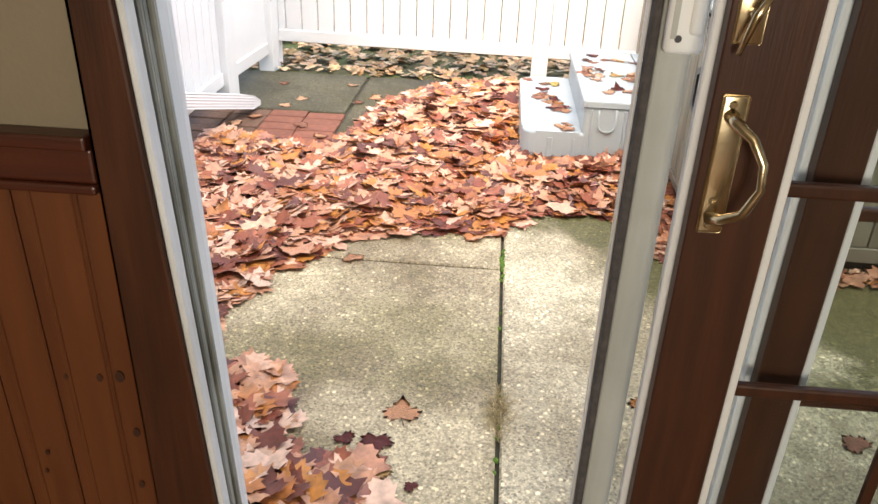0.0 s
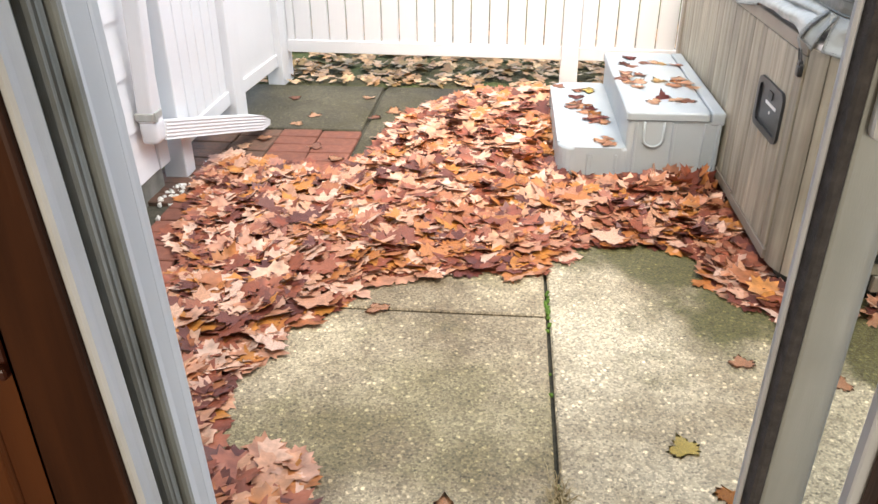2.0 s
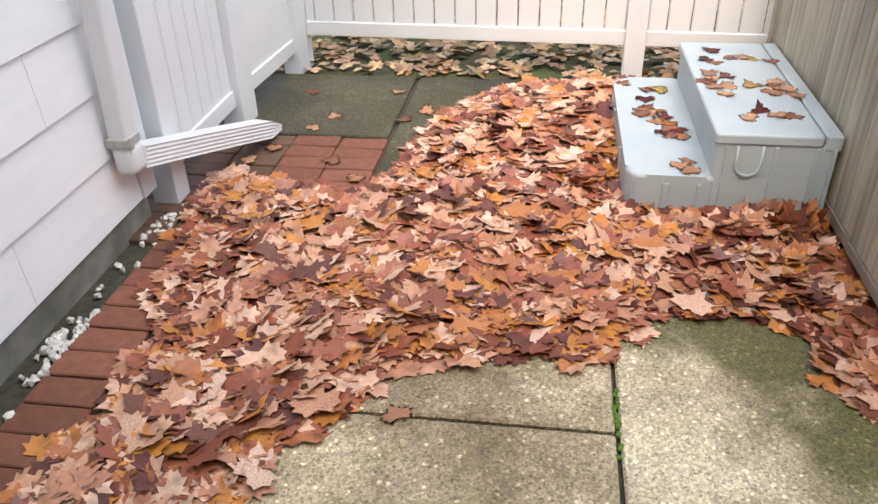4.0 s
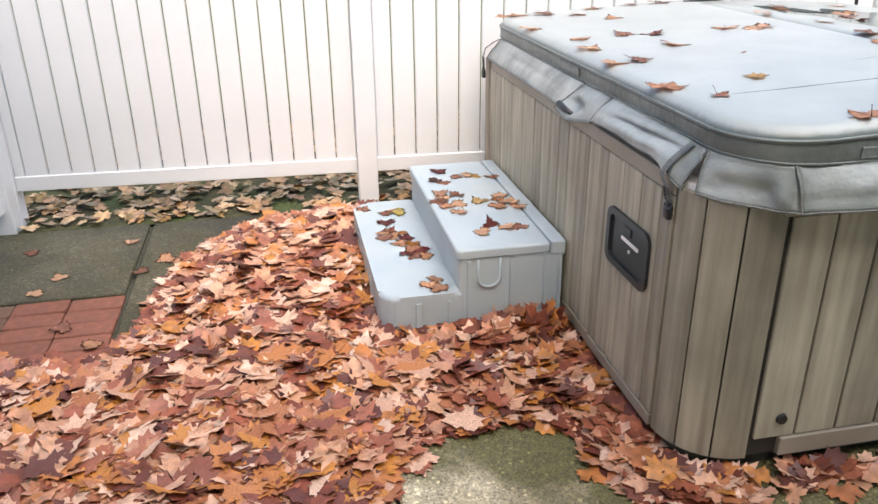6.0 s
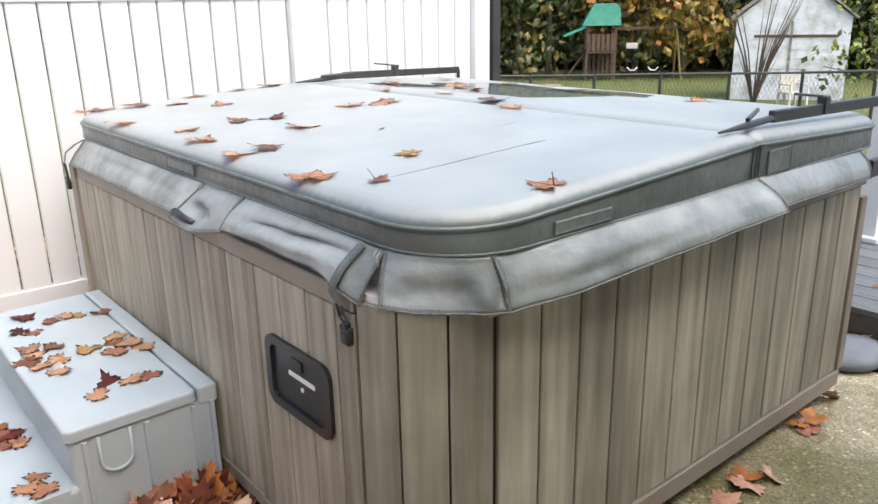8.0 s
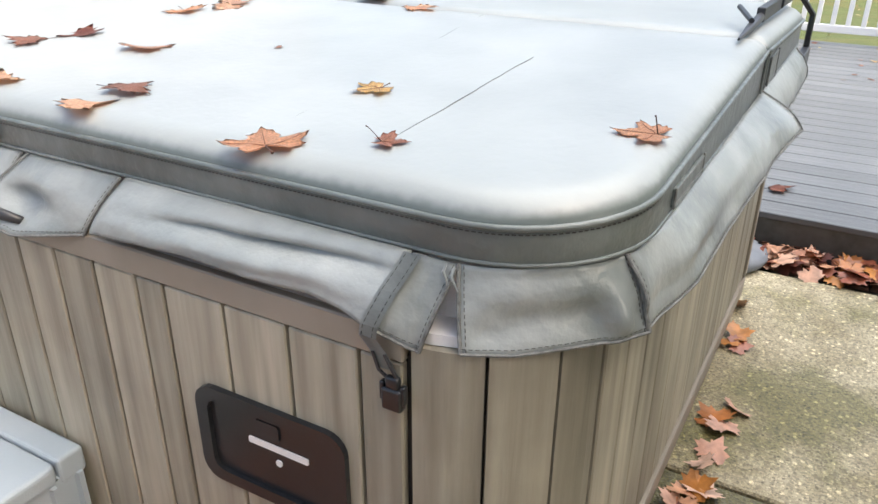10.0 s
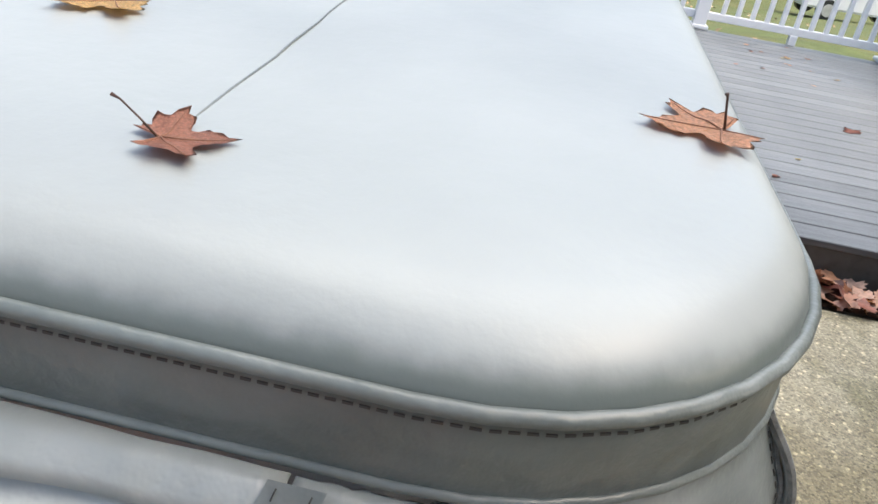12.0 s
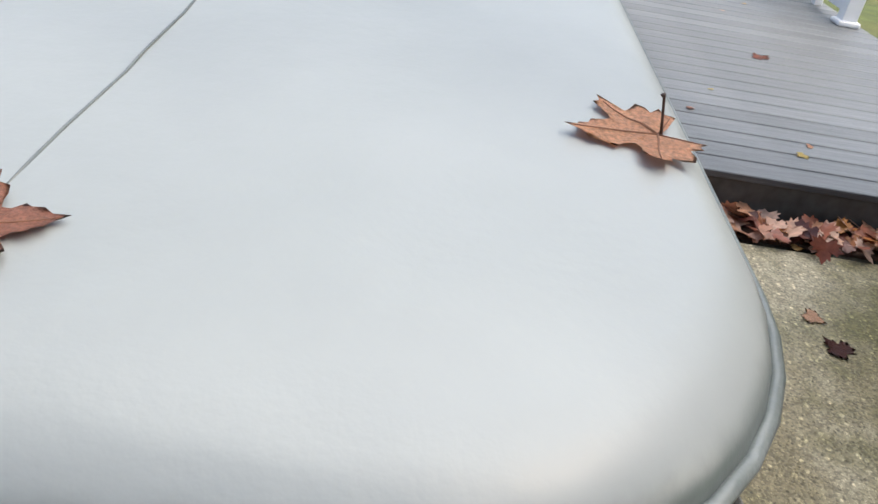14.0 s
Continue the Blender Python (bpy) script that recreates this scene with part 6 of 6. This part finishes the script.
def leaf_mesh(name, shape, material, stem=True, thick=True):
    bm = bmesh.new()
    vs = [bm.verts.new(v) for v in shape[0]]
    for f in shape[1]:
        bm.faces.new([vs[k] for k in f])
    if thick:
        bmesh.ops.solidify(bm, geom=bm.faces[:], thickness=0.007)
    me = bpy.data.meshes.new(name)
    bm.to_mesh(me)
    bm.free()
    me.materials.append(material)
    for p in me.polygons:
        p.use_smooth = True
    return me


PILE = [(-1.42, 3.86), (-1.15, 3.74), (-0.78, 3.68), (-0.70, 4.0), (-0.66, 4.38), (-0.50, 4.70), (-0.22, 4.97), (0.25, 5.02), (0.62, 4.95), (0.86, 4.6), (0.875, 2.85), (1.02, 2.60), (0.90, 2.56), (0.68, 2.76),
        (0.68, 2.98), (0.52, 3.08), (0.24, 3.06), (0.14, 2.93), (0.05, 2.84), (-0.18, 2.83), (-0.39, 2.79), (-0.59, 2.60), (-0.76, 2.40), (-0.80, 2.18), (-0.83, 1.96), (-0.80, 1.86), (-0.62, 1.86), (-0.48, 1.68), (-0.50, 1.54), (-0.28, 1.48),
        (-0.19, 1.36), (-0.30, 1.14), (-1.30, 1.14), (-1.30, 2.25), (-1.20, 2.45), (-1.19, 2.80), (-1.32, 3.0), (-1.38, 3.4), (-1.42, 3.6)]


PILE = [(px_ + 0.05, py_ + 0.02) for px_, py_ in PILE]


def edge_dist(x, y):
    """Distance inside the heap's outline (negative outside)."""
    ins, best = False, 9.0
    n = len(PILE)
    for k in range(n):
        (x0, y0), (x1, y1_) = PILE[k], PILE[(k + 1) % n]
        if (y0 > y) != (y1_ > y) and x < (x1 - x0) * (y - y0) / (y1_ - y0) + x0:
            ins = not ins
        dx, dy = x1 - x0, y1_ - y0
        t = max(0, min(1, ((x - x0) * dx + (y - y0) * dy) / (dx * dx + dy * dy)))
        best = min(best, math.hypot(x - x0 - dx * t, y - y0 - dy * t))
    return best if ins else -best


def heap_z(x, y, d):
    if d <= 0:
        return 0.0
    crest = 0.045 * math.exp(-((x - 0.10) ** 2 / 0.12 + (y - 4.55) ** 2 / 0.35)) + 0.05 * math.exp(-((x - 0.74) ** 2 / 0.02 + (y - 3.58) ** 2 / 0.012))
    e = min(1.0, d / 0.30)
    return 0.040 * e * (2 - e) + crest * min(1, d / 0.12) + 0.010 * noise.noise(Vector((x * 5, y * 5, 0))) * e


class Field:
    """Gathers many leaves into one mesh."""

    def __init__(self):
        self.vs, self.fs = [], []

    def add(self, shape, m):
        b0 = len(self.vs)
        self.vs += [tuple(m @ v) for v in shape[0]]
        self.fs += [tuple(b0 + q for q in f) for f in shape[1]]

    def build(self, name, material, parent, label=""):
        me = bpy.data.meshes.new(name)
        me.from_pydata(self.vs, [], self.fs)
        me.materials.append(material)
        for p in me.polygons:
            p.use_smooth = True
        ob = new(name, me)
        ob.parent = parent
        return tagged(ob, label, kind="stuff")


def leaf_pose(r, x, y, z, s, tilt):
    m = Matrix.LocRotScale((x, y, z), Euler((r.gauss(0, tilt), r.gauss(0, tilt), r.uniform(0, 6.283))), (s, s, s * 0.5))
    return m @ Matrix.Translation((0, -0.25, 0))


heap = empty("leaf_heap", "deep drift of curled orange-brown maple leaves over the patio", "leaf heap")
mb = bmesh.new()
step_ = 0.05
cells = {}
for i in range(60):
    for j in range(82):
        x, y = -1.45 + i * step_, 1.10 + j * step_
        d = edge_dist(x, y)
        if d > 0.03:
            cells[(i, j)] = mb.verts.new((x, y, max(0.003, heap_z(x, y, d) - 0.018)))
for (i, j), v in list(cells.items()):
    q = [(i, j), (i + 1, j), (i + 1, j + 1), (i, j + 1)]
    if all(c in cells for c in q):
        mb.faces.new([cells[c] for c in q])
part("filler_layer", mb, UNDER, heap, "dark filler layer for the shade between the leaves", smooth=True)
field = Field()
singles = [leaf_mesh("leaf", s, LEAVES, thick=False) for s in SHAPES]
count, tries, near = 0, 0, 0
while count < 5200 and tries < 60000:
    tries += 1
    x, y = rl.uniform(-1.46, 1.05), rl.uniform(1.12, 5.04)
    d = edge_dist(x, y) + rl.gauss(0, 0.02)
    if d < 0:
        continue
    if SX0 < x < SX1 and SY0 < y < SY1 + 0.02:
        continue
    if y < 2.2 and rl.random() < 0.25:
        continue
    count += 1
    hz = heap_z(x, y, max(d, 0.005))
    u = rl.random()
    z = 0.004 + hz * (0.42 + 0.72 * u) + 0.004 * u
    s = rl.uniform(0.09, 0.135)
    tilt = 0.07 + 0.22 * min(1, hz / 0.03) * rl.random()
    if 0.60 < x < 0.86 and 3.52 < y < 3.65:
        tilt = 0.7
    m = leaf_pose(rl, x, y, z, s, tilt)
    if near < 300 and u > 0.6 and 2.3 < y < 3.6 and -1.1 < x < 0.7 and rl.random() < 0.6:
        near += 1
        ob = new("leaf", singles[count % 16])
        ob.parent = heap
        ob.matrix_basis = Matrix.Translation((0, 0, 0.004)) @ m
    else:
        field.add(SHAPES[count % 16] if y < 4.2 else SHAPES_LO[count % 12], m)
field.build("leaves", LEAVES, heap)

strip = Field()
for k in range(2300):
    x, y = rl.uniform(-1.7, 3.6), rl.uniform(5.12, 7.0)
    strip.add(SHAPES_LO[k % 12], leaf_pose(rl, x, y, 0.008 + rl.uniform(0, 0.01), rl.uniform(0.055, 0.095), 0.22))
strip.build("leaf_litter", LITTER, None, "faded brown leaf litter on the mossy soil strip")["category"] = "leaf litter"
drift = Field()
for k in range(520):
    y = rl.uniform(1.2, 4.9)
    x = rl.gauss(3.17, 0.05)
    if x > 3.245:
        x = 6.49 - x
    drift.add(SHAPES_LO[k % 12], leaf_pose(rl, x, y, 0.008 + rl.uniform(0, 0.035), rl.uniform(0.07, 0.11), 0.35))
for k in range(190):
    x = rl.uniform(0.95, 2.9)
    y = 2.73 - abs(rl.gauss(0, 0.05)) - (0.04 * math.sin((x - 1.2) * 2.5) if x > 1.2 else 0)
    if x > 1.75 and rl.random() < 0.93:
        continue
    drift.add(SHAPES[k % 16], leaf_pose(rl, x, y, 0.006 + rl.uniform(0, 0.015), rl.uniform(0.07, 0.105), 0.3))
drift.build("leaf_drift", LEAVES, None, "orange-brown leaves blown against the deck and hot tub base")["category"] = "leaf drift"
lawnl = Field()
for k in range(500):
    x, y = rl.uniform(3.5, 22), rl.uniform(-6, 22)
    if x < 7.7 and y < 3.5:
        continue
    lawnl.add(SHAPES_LO[k % 12], leaf_pose(rl, x, y, ground_z(x, y) + 0.02, rl.uniform(0.05, 0.08), 0.3))
lawnl.build("lawn_leaves", LITTER, None, "faded leaves scattered over the lawn")["category"] = "leaves"


# loose leaves, one thing each
def loose(x, y, z, s, rz, material, label, group, shape=0, tilt=(0, 0), stem=None):
    sh_ = SHAPES[shape % 16]
    lf = part("maple_leaf", bmesh.new(), None, None)
    old = lf.data
    lf.data = leaf_mesh("maple_leaf", sh_, material)
    bpy.data.meshes.remove(old)
    zmin = min((Euler((radians(tilt[0]), radians(tilt[1]), 0)).to_matrix() @ v).z for v in sh_[0])
    lf.matrix_basis = Matrix.LocRotScale((x, y, z - zmin * s * 0.3 + 0.001), Euler((radians(tilt[0]), radians(tilt[1]), radians(rz))), (s, s, s * 0.3)) @ Matrix.Translation((0, -0.22, 0))
    if stem:
        part("stem", tube([(0, 0.0, 0.01), (stem[0] * 0.5, stem[1] * 0.5, stem[2] * 0.5 + 0.02), stem], [0.012, 0.012, 0.022], 5), STEM, lf)
    return tagged(lf, label, "leaf", group)


TAN, REDL, BRN, YEL, MIX = LEAF_TAN, LEAF_RED, LEAF_BROWN, LEAF_YELLOW, LEAVES
C_ = "leaves on the tub cover"
VEIN = mat("leaf_vein", (0.20, 0.09, 0.05), (0.28, 0.13, 0.07), 0.6)


def big_leaf(x, y, s, rz, material, label, cup, roll_, stem, seed):
    """A large dry maple leaf with a smooth toothed outline, cupped blade, raised veins and a long stem."""
    r = random.Random(seed)
    half = [(0.03, -0.02), (0.12, -0.12), (0.27, -0.24), (0.31, -0.16), (0.37, -0.15), (0.33, -0.06), (0.44, -0.06), (0.52, -0.01), (0.47, 0.06), (0.43, 0.12), (0.54, 0.19), (0.62, 0.32), (0.52, 0.31), (0.48, 0.38), (0.40, 0.36), (0.31, 0.33), (0.22, 0.33), (0.20, 0.40), (0.24, 0.50), (0.17, 0.54), (0.15, 0.64), (0.07, 0.68)]
    o = [(0.0, -0.01)] + half + [(0.0, 0.82)] + [(-x_, y_) for x_, y_ in half[::-1]]
    o = [(x_ * r.uniform(0.96, 1.04), y_ * r.uniform(0.97, 1.03)) for x_, y_ in o]

    def z(px_, py_):
        dx, dy = px_, py_ - 0.25
        rad = math.hypot(dx, dy)
        a = math.atan2(dy, dx)
        return cup * rad * rad * (1 + 0.5 * math.sin(3 * a + seed)) + roll_ * dx * dx + 0.05 * math.sin(5 * a + seed * 2) * rad + 0.5 * max(0, rad - 0.5) ** 1.5
    bm = bmesh.new()
    c = (0.0, 0.03)
    rings = []
    for f in (0.12, 0.3, 0.5, 0.7, 0.86, 1.0):
        rings.append([bm.verts.new((c[0] + (px_ - c[0]) * f, c[1] + (py_ - c[1]) * f, z(c[0] + (px_ - c[0]) * f, c[1] + (py_ - c[1]) * f))) for px_, py_ in o])
    mid = bm.verts.new((*c, z(*c)))
    n = len(o)
    for k in range(n):
        bm.faces.new((mid, rings[0][k], rings[0][(k + 1) % n]))
        for a_, b_ in zip(rings, rings[1:]):
            bm.faces.new((a_[k], b_[k], b_[(k + 1) % n], a_[(k + 1) % n]))
    zmin = min(v.co.z for v in bm.verts)
    bmesh.ops.solidify(bm, geom=bm.faces[:], thickness=0.006)
    lf = part("maple_leaf", bm, material, None, smooth=True)
    lf.matrix_basis = Matrix.LocRotScale((x, y, cover_top(x, y) - zmin * s + 0.0016), Euler((0, 0, radians(rz))), (s, s, s)) @ Matrix.Translation((0, -0.22, 0))
    vb = bmesh.new()
    for tx_, ty_ in ((0.0, 0.78), (0.56, 0.29), (-0.56, 0.29), (0.26, -0.20), (-0.26, -0.20)):
        line = [(tx_ * q, c[1] + (ty_ - c[1]) * q) for q in (0.0, 0.25, 0.5, 0.75, 0.95)]
        add_tube(vb, [(a_, b_, z(a_, b_) + 0.004) for a_, b_ in line], [0.010, 0.008, 0.007, 0.005, 0.003], 5)
    part("veins", vb, VEIN, lf, "raised brown veins", smooth=True)
    part("stem", tube([(0, 0.0, z(*c)), (stem[0] * 0.35, stem[1] * 0.35, z(*c) + stem[2] * 0.4), (stem[0] * 0.8, stem[1] * 0.8, stem[2] * 0.9), stem], [0.014, 0.011, 0.011, 0.022], 7), STEM, lf, "long dark stem", smooth=True)
    return tagged(lf, label, "leaf", C_)


big_leaf(1.262, 2.767, 0.082, 15, TAN, "curled tan maple leaf with upright stem on the grey cover", 0.03, 0.06, (0.02, 0.08, 0.31), 3)
big_leaf(1.066, 3.062, 0.052, 205, BRN, "small curled brown leaf with long stem on the grey cover", 0.16, 0.14, (-0.15, -0.42, 0.38), 5)
big_leaf(0.988, 3.215, 0.105, -45, TAN, "broad tan maple leaf with stem on the grey cover", 0.04, 0.06, (0.05, -0.45, 0.06), 7)
big_leaf(1.268, 3.225, 0.070, 60, YEL, "pale yellow leaf on the grey cover", 0.04, 0.06, (0.1, -0.3, 0.05), 9)
rc = random.Random(17)
cover_leaves = [(1.435, 3.562, BRN, "tiny dark scrap of leaf on the cover")]
DRY = ["dry orange-brown maple leaf on the grey cover", "curled brown maple leaf on the grey cover", "small dry leaf lying on the grey cover"]
for k, (x, y) in enumerate(((0.99, 3.59), (1.08, 3.59), (1.32, 3.81), (1.02, 3.86), (1.07, 4.08), (1.25, 4.09), (1.35, 4.05), (0.985, 4.84), (0.98, 4.42), (1.17, 4.80), (1.30, 4.71), (1.43, 4.86), (1.39, 4.52), (1.63, 4.89), (1.78, 4.88), (1.64, 4.03), (1.72, 3.97), (2.01, 3.72), (2.07, 4.03), (2.18, 4.49), (1.98, 4.31),
                          (2.30, 4.19), (2.28, 4.10), (2.35, 4.30), (2.60, 4.66), (2.64, 4.26), (2.75, 4.10), (2.62, 3.29), (1.93, 3.52), (2.02, 3.70), (1.78, 4.0), (1.05, 4.83), (2.42, 4.35), (2.2, 4.55))):
    cover_leaves.append((x, y, (TAN, BRN, MIX, TAN, TAN, BRN, MIX, TAN)[k % 8], DRY[k % 3]))
for k, (x, y, m_, l_) in enumerate(cover_leaves):
    loose(x, y, cover_top(x, y), 0.02 if "tiny" in l_ else rc.uniform(0.075, 0.11), rc.uniform(0, 360), m_, l_, C_, k, (rc.uniform(-6, 6), rc.uniform(-6, 6)), (rc.uniform(-.3, .3), -0.35, rc.uniform(0.1, 0.4)) if k % 2 == 0 else None)
S_ = "leaves on the spa steps"
zt = z2s + 0.034
LID_LEAVES = [(0.666, 3.847, REDL, 0), (0.619, 3.796, TAN, 1), (0.721, 3.823, TAN, 1), (0.768, 3.82, BRN, 1), (0.605, 4.545, REDL, 1), (0.564, 4.424, MIX, 1), (0.60, 4.39, BRN, 1), (0.667, 4.456, BRN, 1), (0.72, 4.47, TAN, 1), (0.751, 4.451, YEL, 1), (0.825, 4.424, BRN, 1),
              (0.556, 4.253, MIX, 1), (0.527, 4.155, BRN, 1), (0.555, 4.19, TAN, 1), (0.615, 4.223, BRN, 1), (0.60, 4.113, TAN, 1), (0.55, 4.09, TAN, 1), (0.583, 4.021, TAN, 1), (0.694, 4.127, YEL, 1), (0.79, 4.173, TAN, 1), (0.805, 4.082, TAN, 1), (0.77, 4.12, MIX, 1), (0.83, 4.03, TAN, 1), (0.75, 4.05, TAN, 1)]
for k, (x, y, m_, flat) in enumerate(LID_LEAVES):
    words = {REDL: "dark red", TAN: "tan", BRN: "brown", YEL: "pale yellow", MIX: "orange-brown"}[m_]
    loose(x, y, zt + 0.0015 * (k % 3), rc.uniform(0.062, 0.088), rc.uniform(0, 360), m_, words + " maple leaf on the step lid" if flat else "dark red leaf folded upright on the step lid", S_, k + 2, (rc.uniform(-6, 6), rc.uniform(-6, 6)) if flat else (50, 0))
TREAD_LEAVES = [(0.435, 3.775, MIX), (0.435, 3.69, TAN), (0.405, 3.73, TAN), (0.257, 4.574, BRN), (0.383, 4.517, TAN), (0.408, 4.495, YEL), (0.35, 4.50, BRN), (0.337, 4.382, REDL), (0.337, 4.285, MIX), (0.373, 4.252, MIX), (0.395, 4.19, REDL), (0.304, 4.206, BRN), (0.31, 4.27, TAN), (0.34, 4.22, TAN),
                (0.408, 4.119, MIX), (0.36, 4.14, TAN), (0.373, 4.031, REDL), (0.431, 4.044, REDL), (0.395, 4.0, BRN), (0.40, 4.07, MIX), (0.44, 3.99, TAN)]
for k, (x, y, m_) in enumerate(TREAD_LEAVES):
    words = {REDL: "dark red", TAN: "tan", BRN: "brown", YEL: "pale yellow", MIX: "orange-brown"}[m_]
    loose(x, y, z1s + 0.001 + 0.0015 * (k % 3), rc.uniform(0.062, 0.085), rc.uniform(0, 360), m_, words + " maple leaf on the lower tread", S_, k + 5, (rc.uniform(-6, 6), rc.uniform(-6, 6)))
P_ = "loose leaves on the patio"
for k, (x, y, s, m_, l_) in enumerate(((-0.121, 1.718, 0.10, TAN, "pale brown maple leaf on the bare concrete"), (-0.169, 1.583, 0.085, REDL, "dark red maple leaf on the bare concrete"), (-0.254, 1.595, 0.06, REDL, "small dark red leaf on the bare concrete"), (-0.155, 1.491, 0.08, YEL, "yellow-green leaf on the concrete"),
                                       (-0.064, 1.445, 0.04, REDL, "small red leaf on the concrete"), (0.464, 1.982, 0.08, YEL, "yellow leaf on the pale concrete"), (0.698, 2.364, 0.075, TAN, "curled tan leaf on the pale concrete"), (0.546, 1.826, 0.08, MIX, "orange leaf on the pale concrete"), (0.951, 2.288, 0.07, TAN, "pale leaf on the concrete by the tub"), (-0.409, 2.567, 0.08, TAN, "pale leaf at the slab joint"),
                                       (-1.264, 4.816, 0.08, BRN, "brown leaf on the dark mossy slab"), (-0.829, 4.854, 0.08, TAN, "pale leaf on the dark mossy slab"), (-1.073, 4.505, 0.08, TAN, "tan leaf on the dark mossy slab"), (-1.137, 4.36, 0.075, TAN, "pale leaf on the dark mossy slab"), (-0.738, 4.495, 0.085, BRN, "brown leaf at the slab edge"),
                                       (-0.645, 4.609, 0.10, TAN, "pale tan leaf at the slab edge"), (-0.60, 4.58, 0.09, TAN, "pale tan leaf at the slab edge"), (-0.954, 4.016, 0.08, BRN, "brown leaf on the red bricks"), (-0.822, 3.868, 0.09, TAN, "orange-tan leaf on the red bricks"), (-1.242, 4.115, 0.08, TAN, "pale leaf by the downspout outlet"), (-1.31, 3.99, 0.09, TAN, "pale leaf under the downspout outlet"),
                                       (2.654, 1.721, 0.07, TAN, "tan leaf on the pale concrete"), (2.515, 1.695, 0.095, MIX, "orange-brown leaf on the pale concrete"), (3.071, 1.619, 0.05, YEL, "bright yellow leaf by the brick edging"), (1.09, 1.74, 0.085, BRN, "brown leaf on the pale concrete"))):
    loose(x, y, 0.006 if x < -0.9 and y < 4.2 else 0.002, s, rc.uniform(0, 360), m_, l_, P_, k + 1, (rc.uniform(-5, 5), rc.uniform(-5, 5)), (0.1, -0.35, 0.1) if k % 3 == 0 else None)
D_ = "small leaves on the deck"
for k in range(58):
    x, y = rc.uniform(3.5, 7.1), rc.uniform(0.5, 3.1)
    if k == 0:
        x, y = 4.86, 1.24
    if k == 1:
        x, y = 4.17, 1.68
    if k == 2:
        x, y = 3.55, 2.75
    if k > 12:
        x, y = rc.gauss(6.4, 0.4), rc.uniform(0.9, 3.1)
        x = min(7.15, x)
    s = 0.10 if k == 0 else (0.12 if k == 2 else rc.uniform(0.025, 0.06))
    m_ = MIX if k in (0, 2) else (YEL if k == 1 else rc.choice([BRN, TAN, BRN, YEL]))
    loose(x, y, DZ + 0.001, s, rc.uniform(0, 360), m_, {"fallen_maple_leaf": "orange-brown leaf on the grey deck", "yellow_leaf": "small yellow leaf on the grey deck", "brown_maple_leaf": "small brown leaf on the grey deck", "tan_maple_leaf": "small tan leaf on the grey deck"}[m_.name], D_, k, (rc.uniform(-8, 8), rc.uniform(-8, 8)))
